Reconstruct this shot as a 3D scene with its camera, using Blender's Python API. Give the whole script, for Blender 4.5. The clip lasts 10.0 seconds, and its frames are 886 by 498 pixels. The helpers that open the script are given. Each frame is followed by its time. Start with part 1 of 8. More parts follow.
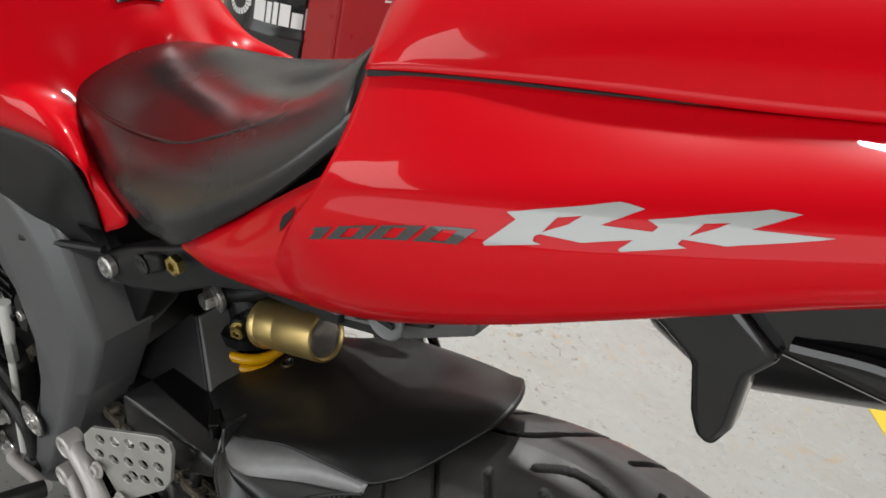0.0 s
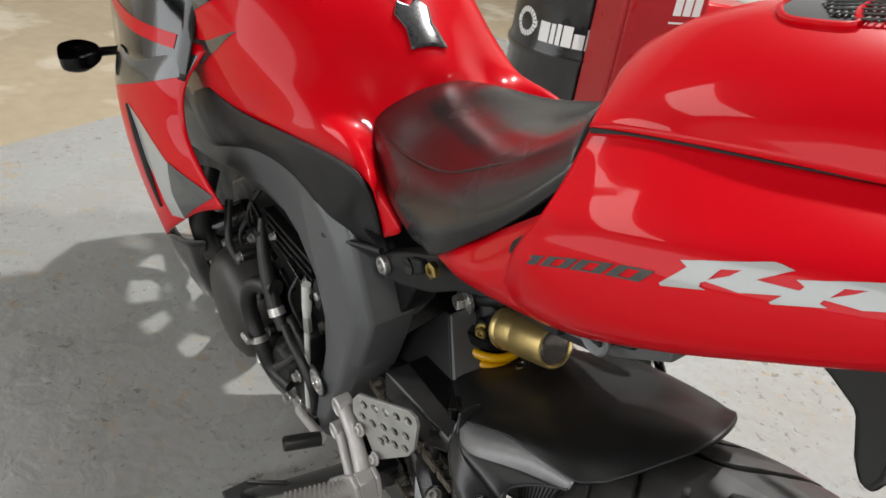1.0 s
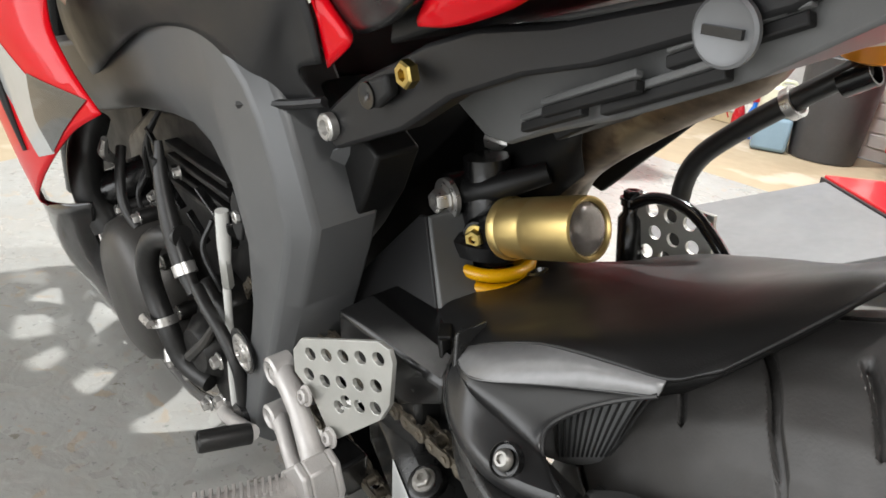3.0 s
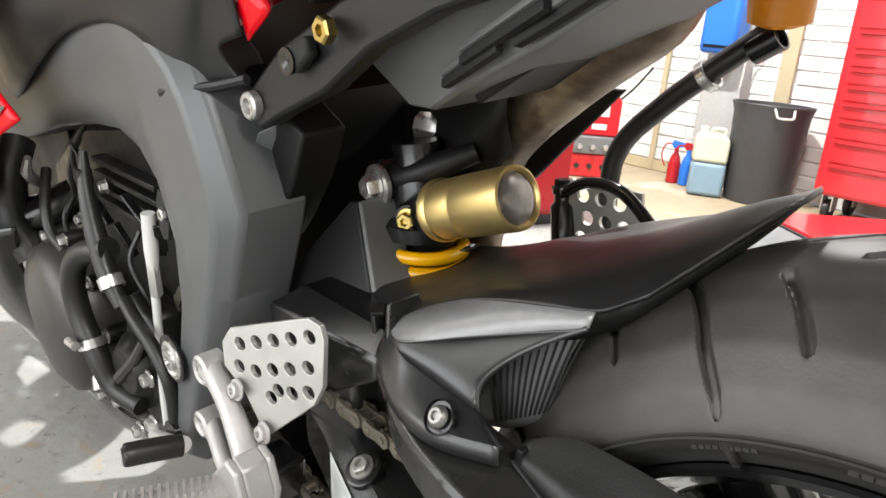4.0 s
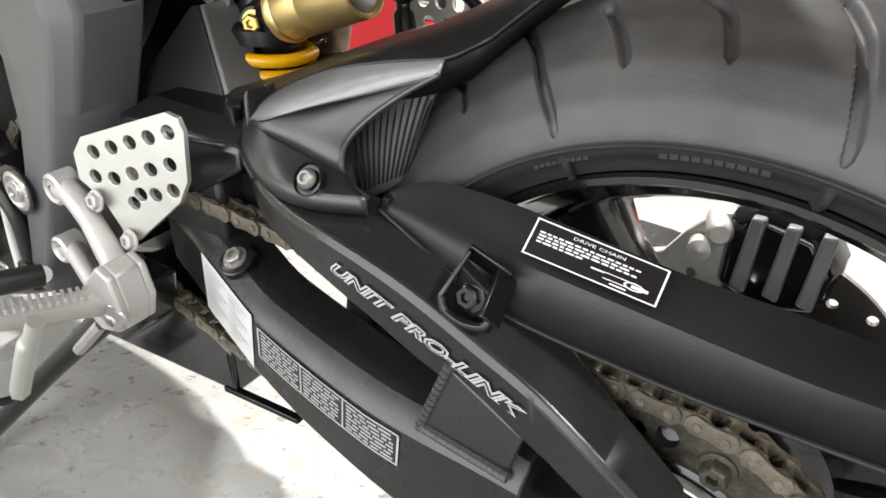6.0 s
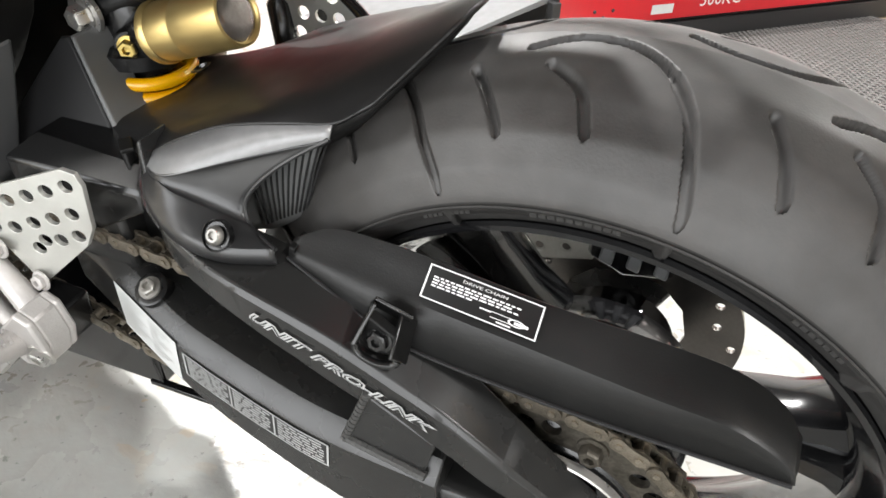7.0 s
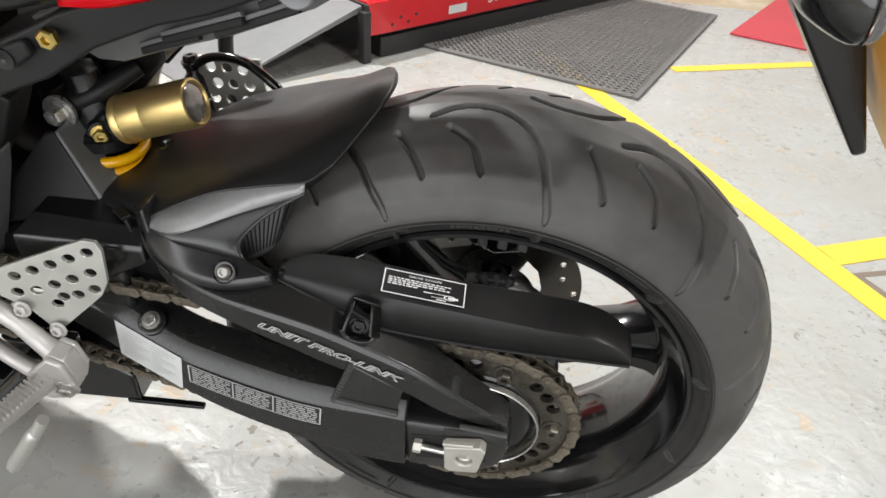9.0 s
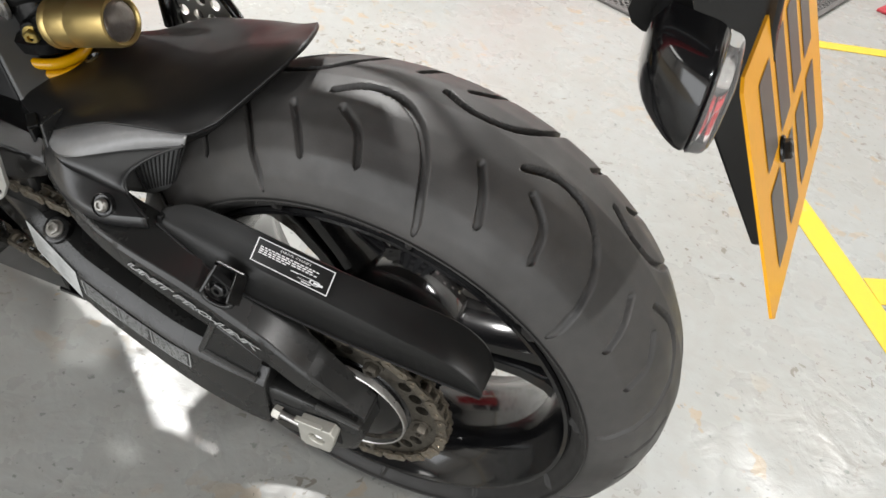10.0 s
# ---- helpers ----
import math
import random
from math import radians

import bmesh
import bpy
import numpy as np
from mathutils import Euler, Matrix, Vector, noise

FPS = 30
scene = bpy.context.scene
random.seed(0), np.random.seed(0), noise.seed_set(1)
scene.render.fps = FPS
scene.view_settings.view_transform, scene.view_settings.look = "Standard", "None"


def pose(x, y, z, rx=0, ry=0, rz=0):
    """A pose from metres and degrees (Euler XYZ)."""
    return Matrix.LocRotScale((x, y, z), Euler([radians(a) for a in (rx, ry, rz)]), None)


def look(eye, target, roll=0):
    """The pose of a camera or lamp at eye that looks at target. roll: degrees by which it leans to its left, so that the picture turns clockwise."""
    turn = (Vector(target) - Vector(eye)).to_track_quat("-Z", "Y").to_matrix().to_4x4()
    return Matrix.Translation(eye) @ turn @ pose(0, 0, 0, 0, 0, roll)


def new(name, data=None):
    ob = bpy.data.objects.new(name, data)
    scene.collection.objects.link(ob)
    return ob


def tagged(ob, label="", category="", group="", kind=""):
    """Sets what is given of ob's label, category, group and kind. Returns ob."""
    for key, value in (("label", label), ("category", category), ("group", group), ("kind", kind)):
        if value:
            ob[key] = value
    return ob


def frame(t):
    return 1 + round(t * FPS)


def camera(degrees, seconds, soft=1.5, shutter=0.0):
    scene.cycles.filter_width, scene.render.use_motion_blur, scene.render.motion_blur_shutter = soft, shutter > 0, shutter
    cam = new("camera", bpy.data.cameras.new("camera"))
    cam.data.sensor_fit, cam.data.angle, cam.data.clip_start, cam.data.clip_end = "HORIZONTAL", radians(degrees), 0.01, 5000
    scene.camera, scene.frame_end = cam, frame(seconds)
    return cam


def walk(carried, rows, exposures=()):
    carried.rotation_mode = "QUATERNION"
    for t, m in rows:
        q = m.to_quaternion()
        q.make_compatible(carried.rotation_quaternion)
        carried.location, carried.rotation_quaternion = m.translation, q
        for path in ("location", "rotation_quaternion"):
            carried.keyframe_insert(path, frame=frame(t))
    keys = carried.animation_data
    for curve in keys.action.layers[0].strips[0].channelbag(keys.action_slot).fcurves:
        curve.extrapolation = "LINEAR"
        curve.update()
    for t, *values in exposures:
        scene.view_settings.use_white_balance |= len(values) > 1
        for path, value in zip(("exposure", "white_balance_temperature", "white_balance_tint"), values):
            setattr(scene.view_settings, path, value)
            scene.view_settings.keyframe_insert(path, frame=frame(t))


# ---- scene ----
cam = camera(60.7, 10.0, soft=1.6)
PATH = [
    (0, (0.066, -0.489, 0.994), (-0.828, 1.072, 0.12), 14.0),
    (0.5, (0.102, -0.499, 1.023), (-1.161, 0.716, 0.06), 11.2),
    (1, (0.131, -0.523, 1.046), (-1.249, 0.549, 0.072), 9.2),
    (1.5, (0.085, -0.522, 1.058), (-1.261, 0.606, 0.101), 8.4),
    (2, (0.047, -0.504, 0.972), (-1.31, 0.593, -0.005), 7.9),
    (3.5, (0.006, -0.415, 0.703), (-1.375, 0.902, 0.102), 6.3),
    (4, (0.038, -0.425, 0.69), (-1.327, 0.927, 0.134), 5.6),
    (4.5, (0.061, -0.44, 0.663), (-1.261, 0.938, 0.071), 5.7),
    (5, (0.07, -0.454, 0.647), (-1.167, 0.979, 0.002), 5.8),
    (5.5, (0.076, -0.467, 0.624), (-1.055, 1.031, -0.065), 5.5),
    (7, (0.063, -0.475, 0.751), (-0.574, 1.078, -0.338), 4.1),
    (7.5, (0.097, -0.526, 0.899), (-0.416, 1.004, -0.282), 2.9),
    (8, (0.076, -0.573, 0.988), (-0.271, 0.969, -0.238), 3.5),
    (8.5, (0.027, -0.641, 0.946), (-0.239, 0.986, -0.187), 3.9),
    (9, (0.016, -0.679, 0.886), (-0.154, 0.985, -0.211), 4.5),
    (9.5, (0.041, -0.669, 0.888), (-0.089, 0.88, -0.37), 7.0),
    (10, (0.187, -0.543, 0.951), (-0.186, 0.901, -0.381), 12.0),
]
walk(cam, [(t, look(eye, target, roll)) for t, eye, target, roll in PATH], [(0, -0.35), (2, -0.2), (3.5, 0.62), (5.5, 0.8), (7.0, 0.88), (7.5, 0.66), (8.0, 0.42), (9.0, 0.3), (10, 0.15)])

# ---- light: a closed workshop under ceiling lamps and added fill ----
scene.view_settings.exposure = 0.0
world = bpy.data.worlds.new("world")
scene.world = world
world.use_nodes = True
world.node_tree.nodes["Background"].inputs[0].default_value = (0.9, 0.95, 1.0, 1)
world.node_tree.nodes["Background"].inputs[1].default_value = 0.15

CEILING = 3.3
# x, y, watts, turn, length, width
# the last two are unseen fill lamps, added to lift shaded sides and floor
LAMPS = [(-1.80, 1.50, 155, 0, 0.12, 0.10), (-0.60, 1.30, 60, 0, 0.26, 0.12), (1.9, 2.9, 35, 0, 0.8, 0.2), (2.4, -1.4, 85, 90, 0.7, 0.15), (-4.4, -1.6, 50, 90, 2.4, 1.2)]
# unseen doorway added behind the camera, for a low fill lamp
SOUTH = -3.4
DOOR = (-4.4, 2.0, 0.0, 2.2)


def area_lamp(x, y, watts, turn, length, width):
    data = bpy.data.lights.new("tube", "AREA")
    data.shape, data.size, data.size_y, data.energy = "RECTANGLE", length, width, watts
    data.color = (1.0, 0.985, 0.965)
    ob = new("ceiling_lamp", data)
    ob.matrix_world = pose(x, y, CEILING - 0.075, 0, 0, turn)
    return ob


for lamp in LAMPS:
    area_lamp(*lamp)

# fill lamp in the added doorway, to brighten the bike's left side
door_lamp = bpy.data.lights.new("door_fill", "AREA")
door_lamp.shape, door_lamp.size, door_lamp.size_y, door_lamp.energy, door_lamp.color = "RECTANGLE", DOOR[1] - DOOR[0] - 0.02, DOOR[3] - 0.05, 130, (0.97, 0.985, 1.0)
new("door_fill", door_lamp).matrix_world = pose((DOOR[0] + DOOR[1]) / 2, SOUTH - 0.16, DOOR[3] / 2 + 0.02, 90, 0, 0)

# ---- materials ----
def mat(name, color, rough=0.5, metal=0.0, coat=0.0, spec=0.5, var=0.0, var_scale=8.0, tint=None, bump=0.0, bump_scale=200.0,
        rough_var=0.0, stain=None, stain_scale=3.0, stain_edge=(0.5, 0.65), stretch=None, per_object=0.0, trans=0.0):
    """A procedural surface: a base colour that drifts at two scales, optional stains, varied gloss and fine relief."""
    m = bpy.data.materials.new(name)
    m.use_nodes = True
    nt = m.node_tree
    n, l = nt.nodes, nt.links
    b = n["Principled BSDF"]
    b.inputs["Base Color"].default_value = (*color, 1)
    b.inputs["Roughness"].default_value = rough
    b.inputs["Metallic"].default_value = metal
    b.inputs["Coat Weight"].default_value = coat
    b.inputs["Coat Roughness"].default_value = 0.04
    b.inputs["Specular IOR Level"].default_value = spec
    b.inputs["Transmission Weight"].default_value = trans
    tc = n.new("ShaderNodeTexCoord")
    vec = tc.outputs["Object"]
    if stretch:
        mp = n.new("ShaderNodeMapping")
        mp.inputs["Scale"].default_value = stretch
        l.new(vec, mp.inputs["Vector"])
        vec = mp.outputs["Vector"]

    def tex(scale, detail=6.0):
        t = n.new("ShaderNodeTexNoise")
        t.inputs["Scale"].default_value, t.inputs["Detail"].default_value = scale, detail
        l.new(vec, t.inputs["Vector"])
        return t.outputs["Fac"]

    col = None
    if var > 0:
        t2 = tint or tuple(c * 0.55 for c in color)
        a = n.new("ShaderNodeMath")
        a.operation = "MULTIPLY_ADD"
        l.new(tex(var_scale), a.inputs[0])
        a.inputs[1].default_value = 0.6
        s2 = n.new("ShaderNodeMath")
        s2.operation = "MULTIPLY"
        l.new(tex(var_scale * 9), s2.inputs[0])
        s2.inputs[1].default_value = 0.4
        l.new(s2.outputs[0], a.inputs[2])
        r = n.new("ShaderNodeMapRange")
        r.inputs["From Min"].default_value, r.inputs["From Max"].default_value = 0.35, 0.68
        r.inputs["To Max"].default_value = var
        l.new(a.outputs[0], r.inputs["Value"])
        mix = n.new("ShaderNodeMix")
        mix.data_type = "RGBA"
        mix.inputs["A"].default_value, mix.inputs["B"].default_value = (*color, 1), (*t2, 1)
        l.new(r.outputs["Result"], mix.inputs["Factor"])
        col = mix.outputs["Result"]
    if stain:
        r = n.new("ShaderNodeMapRange")
        r.inputs["From Min"].default_value, r.inputs["From Max"].default_value = stain_edge
        l.new(tex(stain_scale, 9.0), r.inputs["Value"])
        mix = n.new("ShaderNodeMix")
        mix.data_type = "RGBA"
        if col:
            l.new(col, mix.inputs["A"])
        else:
            mix.inputs["A"].default_value = (*color, 1)
        mix.inputs["B"].default_value = (*stain, 1)
        l.new(r.outputs["Result"], mix.inputs["Factor"])
        col = mix.outputs["Result"]
    if per_object:
        oi = n.new("ShaderNodeObjectInfo")
        hs = n.new("ShaderNodeHueSaturation")
        r = n.new("ShaderNodeMapRange")
        r.inputs["To Min"].default_value, r.inputs["To Max"].default_value = 1 - per_object, 1 + per_object
        l.new(oi.outputs["Random"], r.inputs["Value"])
        l.new(r.outputs["Result"], hs.inputs["Value"])
        if col:
            l.new(col, hs.inputs["Color"])
        else:
            hs.inputs["Color"].default_value = (*color, 1)
        col = hs.outputs["Color"]
    if col:
        l.new(col, b.inputs["Base Color"])
    if rough_var:
        r = n.new("ShaderNodeMapRange")
        r.inputs["From Min"].default_value, r.inputs["From Max"].default_value = 0.3, 0.7
        r.inputs["To Min"].default_value, r.inputs["To Max"].default_value = max(0.02, rough - rough_var), min(1, rough + rough_var)
        l.new(tex(var_scale * 2.3), r.inputs["Value"])
        l.new(r.outputs["Result"], b.inputs["Roughness"])
    if bump:
        bp = n.new("ShaderNodeBump")
        bp.inputs["Strength"].default_value, bp.inputs["Distance"].default_value = bump, 0.001
        l.new(tex(bump_scale, 4.0), bp.inputs["Height"])
        l.new(bp.outputs["Normal"], b.inputs["Normal"])
    return m


RED = mat("red paint", (0.58, 0.0015, 0.008), 0.35, coat=0.38, spec=0.05, var=0.15, var_scale=3, tint=(0.50, 0.003, 0.01))
RED.node_tree.nodes["Principled BSDF"].inputs["Coat Roughness"].default_value = 0.025
RED_DARK = mat("dark red enamel", (0.42, 0.012, 0.018), 0.35, var=0.3, var_scale=5, rough_var=0.1)
BLACK_GLOSS = mat("gloss black paint", (0.006, 0.006, 0.0065), 0.14, coat=0.5, bump=0.02, bump_scale=60)
BLACK_SATIN = mat("satin black plastic", (0.0055, 0.0055, 0.0057), 0.22, spec=0.6, var=0.4, var_scale=7, tint=(0.0078, 0.0076, 0.0074), rough_var=0.06, bump=0.05, bump_scale=900)
BLACK_MATT = mat("matt black plastic", (0.006, 0.006, 0.006), 0.5, spec=0.25, var=0.5, var_scale=9, tint=(0.010, 0.0095, 0.009), rough_var=0.1, bump=0.12, bump_scale=700)
HUGGER = mat("grained black plastic", (0.009, 0.0088, 0.0088), 0.40, spec=0.45, var=0.5, var_scale=8, tint=(0.012, 0.0115, 0.0113), rough_var=0.06, bump=0.15, bump_scale=900)
FLANK = mat("worn satin black plastic", (0.020, 0.020, 0.0205), 0.33, spec=0.65, var=0.3, var_scale=14, tint=(0.026, 0.026, 0.026), rough_var=0.02, bump=0.03, bump_scale=900)
# scuffed black plastic; most of its paleness is the facet's highlight put into colour
BLADE_LIT = mat("scuffed black plastic lightened for lit facet", (0.21, 0.21, 0.212), 0.34, spec=1.0, var=0.6, var_scale=16, tint=(0.10, 0.10, 0.10), rough_var=0.06, bump=0.1, bump_scale=1400)
GREY_TRAY = mat("grey black plastic tray", (0.125, 0.127, 0.126), 0.42, var=0.4, var_scale=12, tint=(0.09, 0.09, 0.09), bump=0.15, bump_scale=800)
FRAME = mat("dark grey frame paint", (0.115, 0.118, 0.120), 0.40, metal=0.2, spec=0.4, var=0.45, var_scale=5, tint=(0.092, 0.094, 0.096), rough_var=0.06, bump=0.05, bump_scale=600)
COVER = mat("charcoal side cover", (0.013, 0.013, 0.0135), 0.42, spec=0.3, var=0.4, var_scale=6, tint=(0.0144, 0.0144, 0.015), rough_var=0.08, bump=0.1, bump_scale=900)
SWING = mat("swingarm black paint", (0.017, 0.017, 0.0167), 0.27, metal=0.0, spec=0.55, var=0.4, var_scale=8, tint=(0.022, 0.0216, 0.0205), rough_var=0.07, bump=0.05, bump_scale=500)
WELD = mat("painted weld bead", (0.07, 0.07, 0.068), 0.4, metal=0.4)
RUBBER = mat("tyre rubber", (0.044, 0.043, 0.042), 0.50, var=0.8, var_scale=9, tint=(0.066, 0.062, 0.059), stain=(0.034, 0.032, 0.030), stain_scale=11, stain_edge=(0.52, 0.66), rough_var=0.12, bump=0.15, bump_scale=520)
RUBBER_WALL = mat("dark sidewall rubber", (0.024, 0.0235, 0.023), 0.5, spec=0.3, var=0.7, var_scale=14, tint=(0.038, 0.036, 0.034), rough_var=0.08, bump=0.2, bump_scale=400)
RUBBER_SIDE = mat("black hose rubber", (0.009, 0.009, 0.009), 0.42, var=0.5, var_scale=30, tint=(0.03, 0.029, 0.027), rough_var=0.08)
SEAT = mat("black seat vinyl", (0.008, 0.0078, 0.008), 0.25, spec=0.8, var=0.4, var_scale=6, tint=(0.012, 0.012, 0.0125), rough_var=0.04, bump=0.05, bump_scale=1300)
GOLD = mat("gold anodised aluminium", (0.72, 0.54, 0.22), 0.40, metal=0.9, var=0.2, var_scale=25, tint=(0.64, 0.48, 0.2), rough_var=0.04)
GOLD_BOLT = mat("gold zinc bolt", (0.62, 0.47, 0.16), 0.3, metal=1.0, var=0.4, var_scale=60)
SPRING = mat("yellow spring paint", (0.86, 0.43, 0.0), 0.3, coat=0.4, var=0.2, var_scale=20)
ALU = mat("bead blasted aluminium", (0.62, 0.62, 0.585), 0.42, metal=0.75, var=0.35, var_scale=25, tint=(0.5, 0.5, 0.47), rough_var=0.1, bump=0.12, bump_scale=900)
ALU_CAST = mat("cast aluminium", (0.52, 0.50, 0.485), 0.48, metal=0.45, var=0.4, var_scale=30, tint=(0.42, 0.40, 0.38), rough_var=0.12, bump=0.25, bump_scale=500)
ADJ = mat("pale cast adjuster", (0.58, 0.57, 0.52), 0.45, metal=0.5, var=0.5, var_scale=50, tint=(0.4, 0.38, 0.33), bump=0.2, bump_scale=700)
STEEL_DULL = mat("dull zinc steel", (0.34, 0.33, 0.31), 0.42, metal=0.8, var=0.6, var_scale=60, tint=(0.2, 0.19, 0.17), rough_var=0.1)
STEEL = mat("zinc steel", (0.60, 0.59, 0.57), 0.34, metal=0.85, var=0.5, var_scale=70, tint=(0.48, 0.46, 0.43), rough_var=0.1)
CAP = mat("clouded valve cap", (0.30, 0.28, 0.26), 0.2, metal=0.6, coat=0.5, var=0.8, var_scale=40, tint=(0.16, 0.13, 0.11))
CHAIN = mat("grimy chain steel", (0.36, 0.32, 0.26), 0.38, metal=0.85, var=0.9, var_scale=90, tint=(0.13, 0.11, 0.085), rough_var=0.12, per_object=0.25)
SPROCKET = mat("dirty sprocket steel", (0.17, 0.155, 0.13), 0.40, metal=0.8, var=0.9, var_scale=35, tint=(0.03, 0.026, 0.02), rough_var=0.12)
GUARD = mat("chain guard plastic", (0.0105, 0.0105, 0.0103), 0.40, spec=0.35, var=0.5, var_scale=9, tint=(0.0145, 0.0142, 0.0138), rough_var=0.08, bump=0.15, bump_scale=800)
ENGINE = mat("engine black paint", (0.010, 0.010, 0.010), 0.38, metal=0.3, var=0.7, var_scale=20, tint=(0.028, 0.026, 0.024), rough_var=0.1, bump=0.2, bump_scale=300)
ENGINE_COVER = mat("grey engine cover", (0.050, 0.049, 0.047), 0.4, metal=0.4, var=0.6, var_scale=14, tint=(0.075, 0.068, 0.06), bump=0.15, bump_scale=400)
EXHAUST = mat("heat stained steel pipe", (0.34, 0.26, 0.18), 0.38, metal=0.75, var=0.9, var_scale=9, tint=(0.05, 0.036, 0.027), stain=(0.46, 0.38, 0.26), stain_scale=14, stain_edge=(0.55, 0.62), rough_var=0.12)
DISC = mat("brake disc steel", (0.22, 0.205, 0.19), 0.3, metal=1.0, var=0.5, var_scale=30)
STICKER = mat("white paper label", (0.66, 0.67, 0.66), 0.55, var=0.3, var_scale=40, tint=(0.5, 0.51, 0.5))
PRINT = mat("grey print", (0.45, 0.45, 0.44), 0.5)
PRINT_DARK = mat("dark print", (0.02, 0.02, 0.02), 0.5)
LABEL_BLACK = mat("black label film", (0.010, 0.010, 0.010), 0.35)
LETTER = mat("silver decal", (0.46, 0.465, 0.46), 0.35, var=0.2, var_scale=20)
DECAL_GREY = mat("silver grey decal", (0.40, 0.41, 0.40), 0.25, coat=0.8, var=0.15, var_scale=10)
DECAL_BLACK = mat("black decal", (0.022, 0.024, 0.025), 0.25, coat=0.9)
CARBON = mat("carbon weave pad", (0.02, 0.02, 0.021), 0.18, coat=1.0, var=1.0, var_scale=160, tint=(0.06, 0.06, 0.062))
AMBER = mat("amber brake fluid pot", (0.80, 0.30, 0.01), 0.3, var=0.3, var_scale=20, trans=0.25)
LENS = mat("smoked clear lens", (0.75, 0.75, 0.75), 0.06, trans=0.9)
PLATE = mat("yellow reflective plate", (0.92, 0.42, 0.008), 0.35, var=0.2, var_scale=20)
PLATE_INK = mat("plate ink", (0.12, 0.10, 0.09), 0.4)
MESH = mat("vent wire", (0.075, 0.075, 0.072), 0.55, metal=0.4)
# near black drawn in for the shade inside slots, gaps and vents
CHARCOAL_GAP = mat("near black for gap shade", (0.005, 0.005, 0.005), 0.7)

FLOOR = mat("worn grey floor paint", (0.345, 0.355, 0.345), 0.30, var=0.85, var_scale=3.6, tint=(0.30, 0.29, 0.265), stain=(0.20, 0.21, 0.195), stain_scale=75, stain_edge=(0.64, 0.69), rough_var=0.12, bump=0.8, bump_scale=38)
nt = FLOOR.node_tree
n, l = nt.nodes, nt.links
shader = n["Principled BSDF"]
coord = n.new("ShaderNodeTexCoord").outputs["Object"]


def floor_noise(scale, detail, lo, hi, warp=0.0):
    t = n.new("ShaderNodeTexNoise")
    t.inputs["Scale"].default_value, t.inputs["Detail"].default_value, t.inputs["Distortion"].default_value = scale, detail, warp
    l.new(coord, t.inputs["Vector"])
    r = n.new("ShaderNodeMapRange")
    r.inputs["From Min"].default_value, r.inputs["From Max"].default_value = lo, hi
    l.new(t.outputs["Fac"], r.inputs["Value"])
    return t.outputs["Fac"], r.outputs["Result"]


# flakes where the paint has come off down to tan concrete, inside larger worn areas, and grey scuffs
base = shader.inputs["Base Color"].links[0].from_socket
for (s1, lo1, hi1), (s2, lo2, hi2), colour in (((22, 0.60, 0.615), (2.2, 0.46, 0.60), (0.36, 0.30, 0.225)), ((9, 0.55, 0.64), (1.3, 0.44, 0.56), (0.33, 0.325, 0.305)), ((48, 0.63, 0.64), (3.1, 0.48, 0.56), (0.19, 0.175, 0.15))):
    _, flake = floor_noise(s1, 10.0, lo1, hi1, 0.6)
    _, area = floor_noise(s2, 4.0, lo2, hi2)
    both = n.new("ShaderNodeMath")
    both.operation = "MULTIPLY"
    l.new(flake, both.inputs[0])
    l.new(area, both.inputs[1])
    mix = n.new("ShaderNodeMix")
    mix.data_type = "RGBA"
    l.new(both.outputs[0], mix.inputs["Factor"])
    l.new(base, mix.inputs["A"])
    mix.inputs["B"].default_value = (*colour, 1)
    base = mix.outputs["Result"]
l.new(base, shader.inputs["Base Color"])
# uneven, trowelled relief under the gloss
first = shader.inputs["Normal"].links[0].from_socket
wide, _ = floor_noise(16, 5.0, 0, 1, 0.8)
relief = n.new("ShaderNodeBump")
relief.inputs["Strength"].default_value, relief.inputs["Distance"].default_value = 0.55, 0.004
l.new(wide, relief.inputs["Height"])
l.new(first, relief.inputs["Normal"])
l.new(relief.outputs["Normal"], shader.inputs["Normal"])
CONCRETE = mat("bare concrete", (0.42, 0.345, 0.235), 0.7, var=0.7, var_scale=1.7, tint=(0.29, 0.235, 0.155), stain=(0.52, 0.46, 0.36), stain_scale=3.0, stain_edge=(0.55, 0.65), bump=0.4, bump_scale=60)
YELLOW = mat("yellow floor paint", (0.74, 0.53, 0.025), 0.45, var=0.5, var_scale=9, tint=(0.64, 0.46, 0.05), stain=(0.45, 0.42, 0.3), stain_scale=12, stain_edge=(0.66, 0.74))
MAT_RUBBER = mat("grey rubber mat", (0.13, 0.125, 0.12), 0.7, var=0.5, var_scale=5, tint=(0.09, 0.087, 0.083))
MAT_RED = mat("red rubber mat", (0.46, 0.035, 0.05), 0.6, var=0.3, var_scale=5)
LIFT_RED = mat("red lift enamel", (0.62, 0.012, 0.02), 0.3, coat=0.4, var=0.25, var_scale=4)
STEEL_GREY = mat("grey steel plate", (0.20, 0.205, 0.21), 0.45, metal=0.3, var=0.4, var_scale=5, rough_var=0.1)
BLACK_STEEL = mat("black steel", (0.02, 0.02, 0.021), 0.45, var=0.4, var_scale=10)
WALL = mat("white painted brick", (0.74, 0.74, 0.72), 0.6, var=0.35, var_scale=2.5, tint=(0.62, 0.61, 0.58), bump=0.3, bump_scale=60, per_object=0.04)
WALL_PLAIN = mat("white painted wall", (0.70, 0.70, 0.68), 0.65, var=0.35, var_scale=1.2, tint=(0.58, 0.57, 0.54), bump=0.2, bump_scale=50)
PILLAR = mat("pale grey pillar paint", (0.46, 0.46, 0.45), 0.6, var=0.4, var_scale=5)
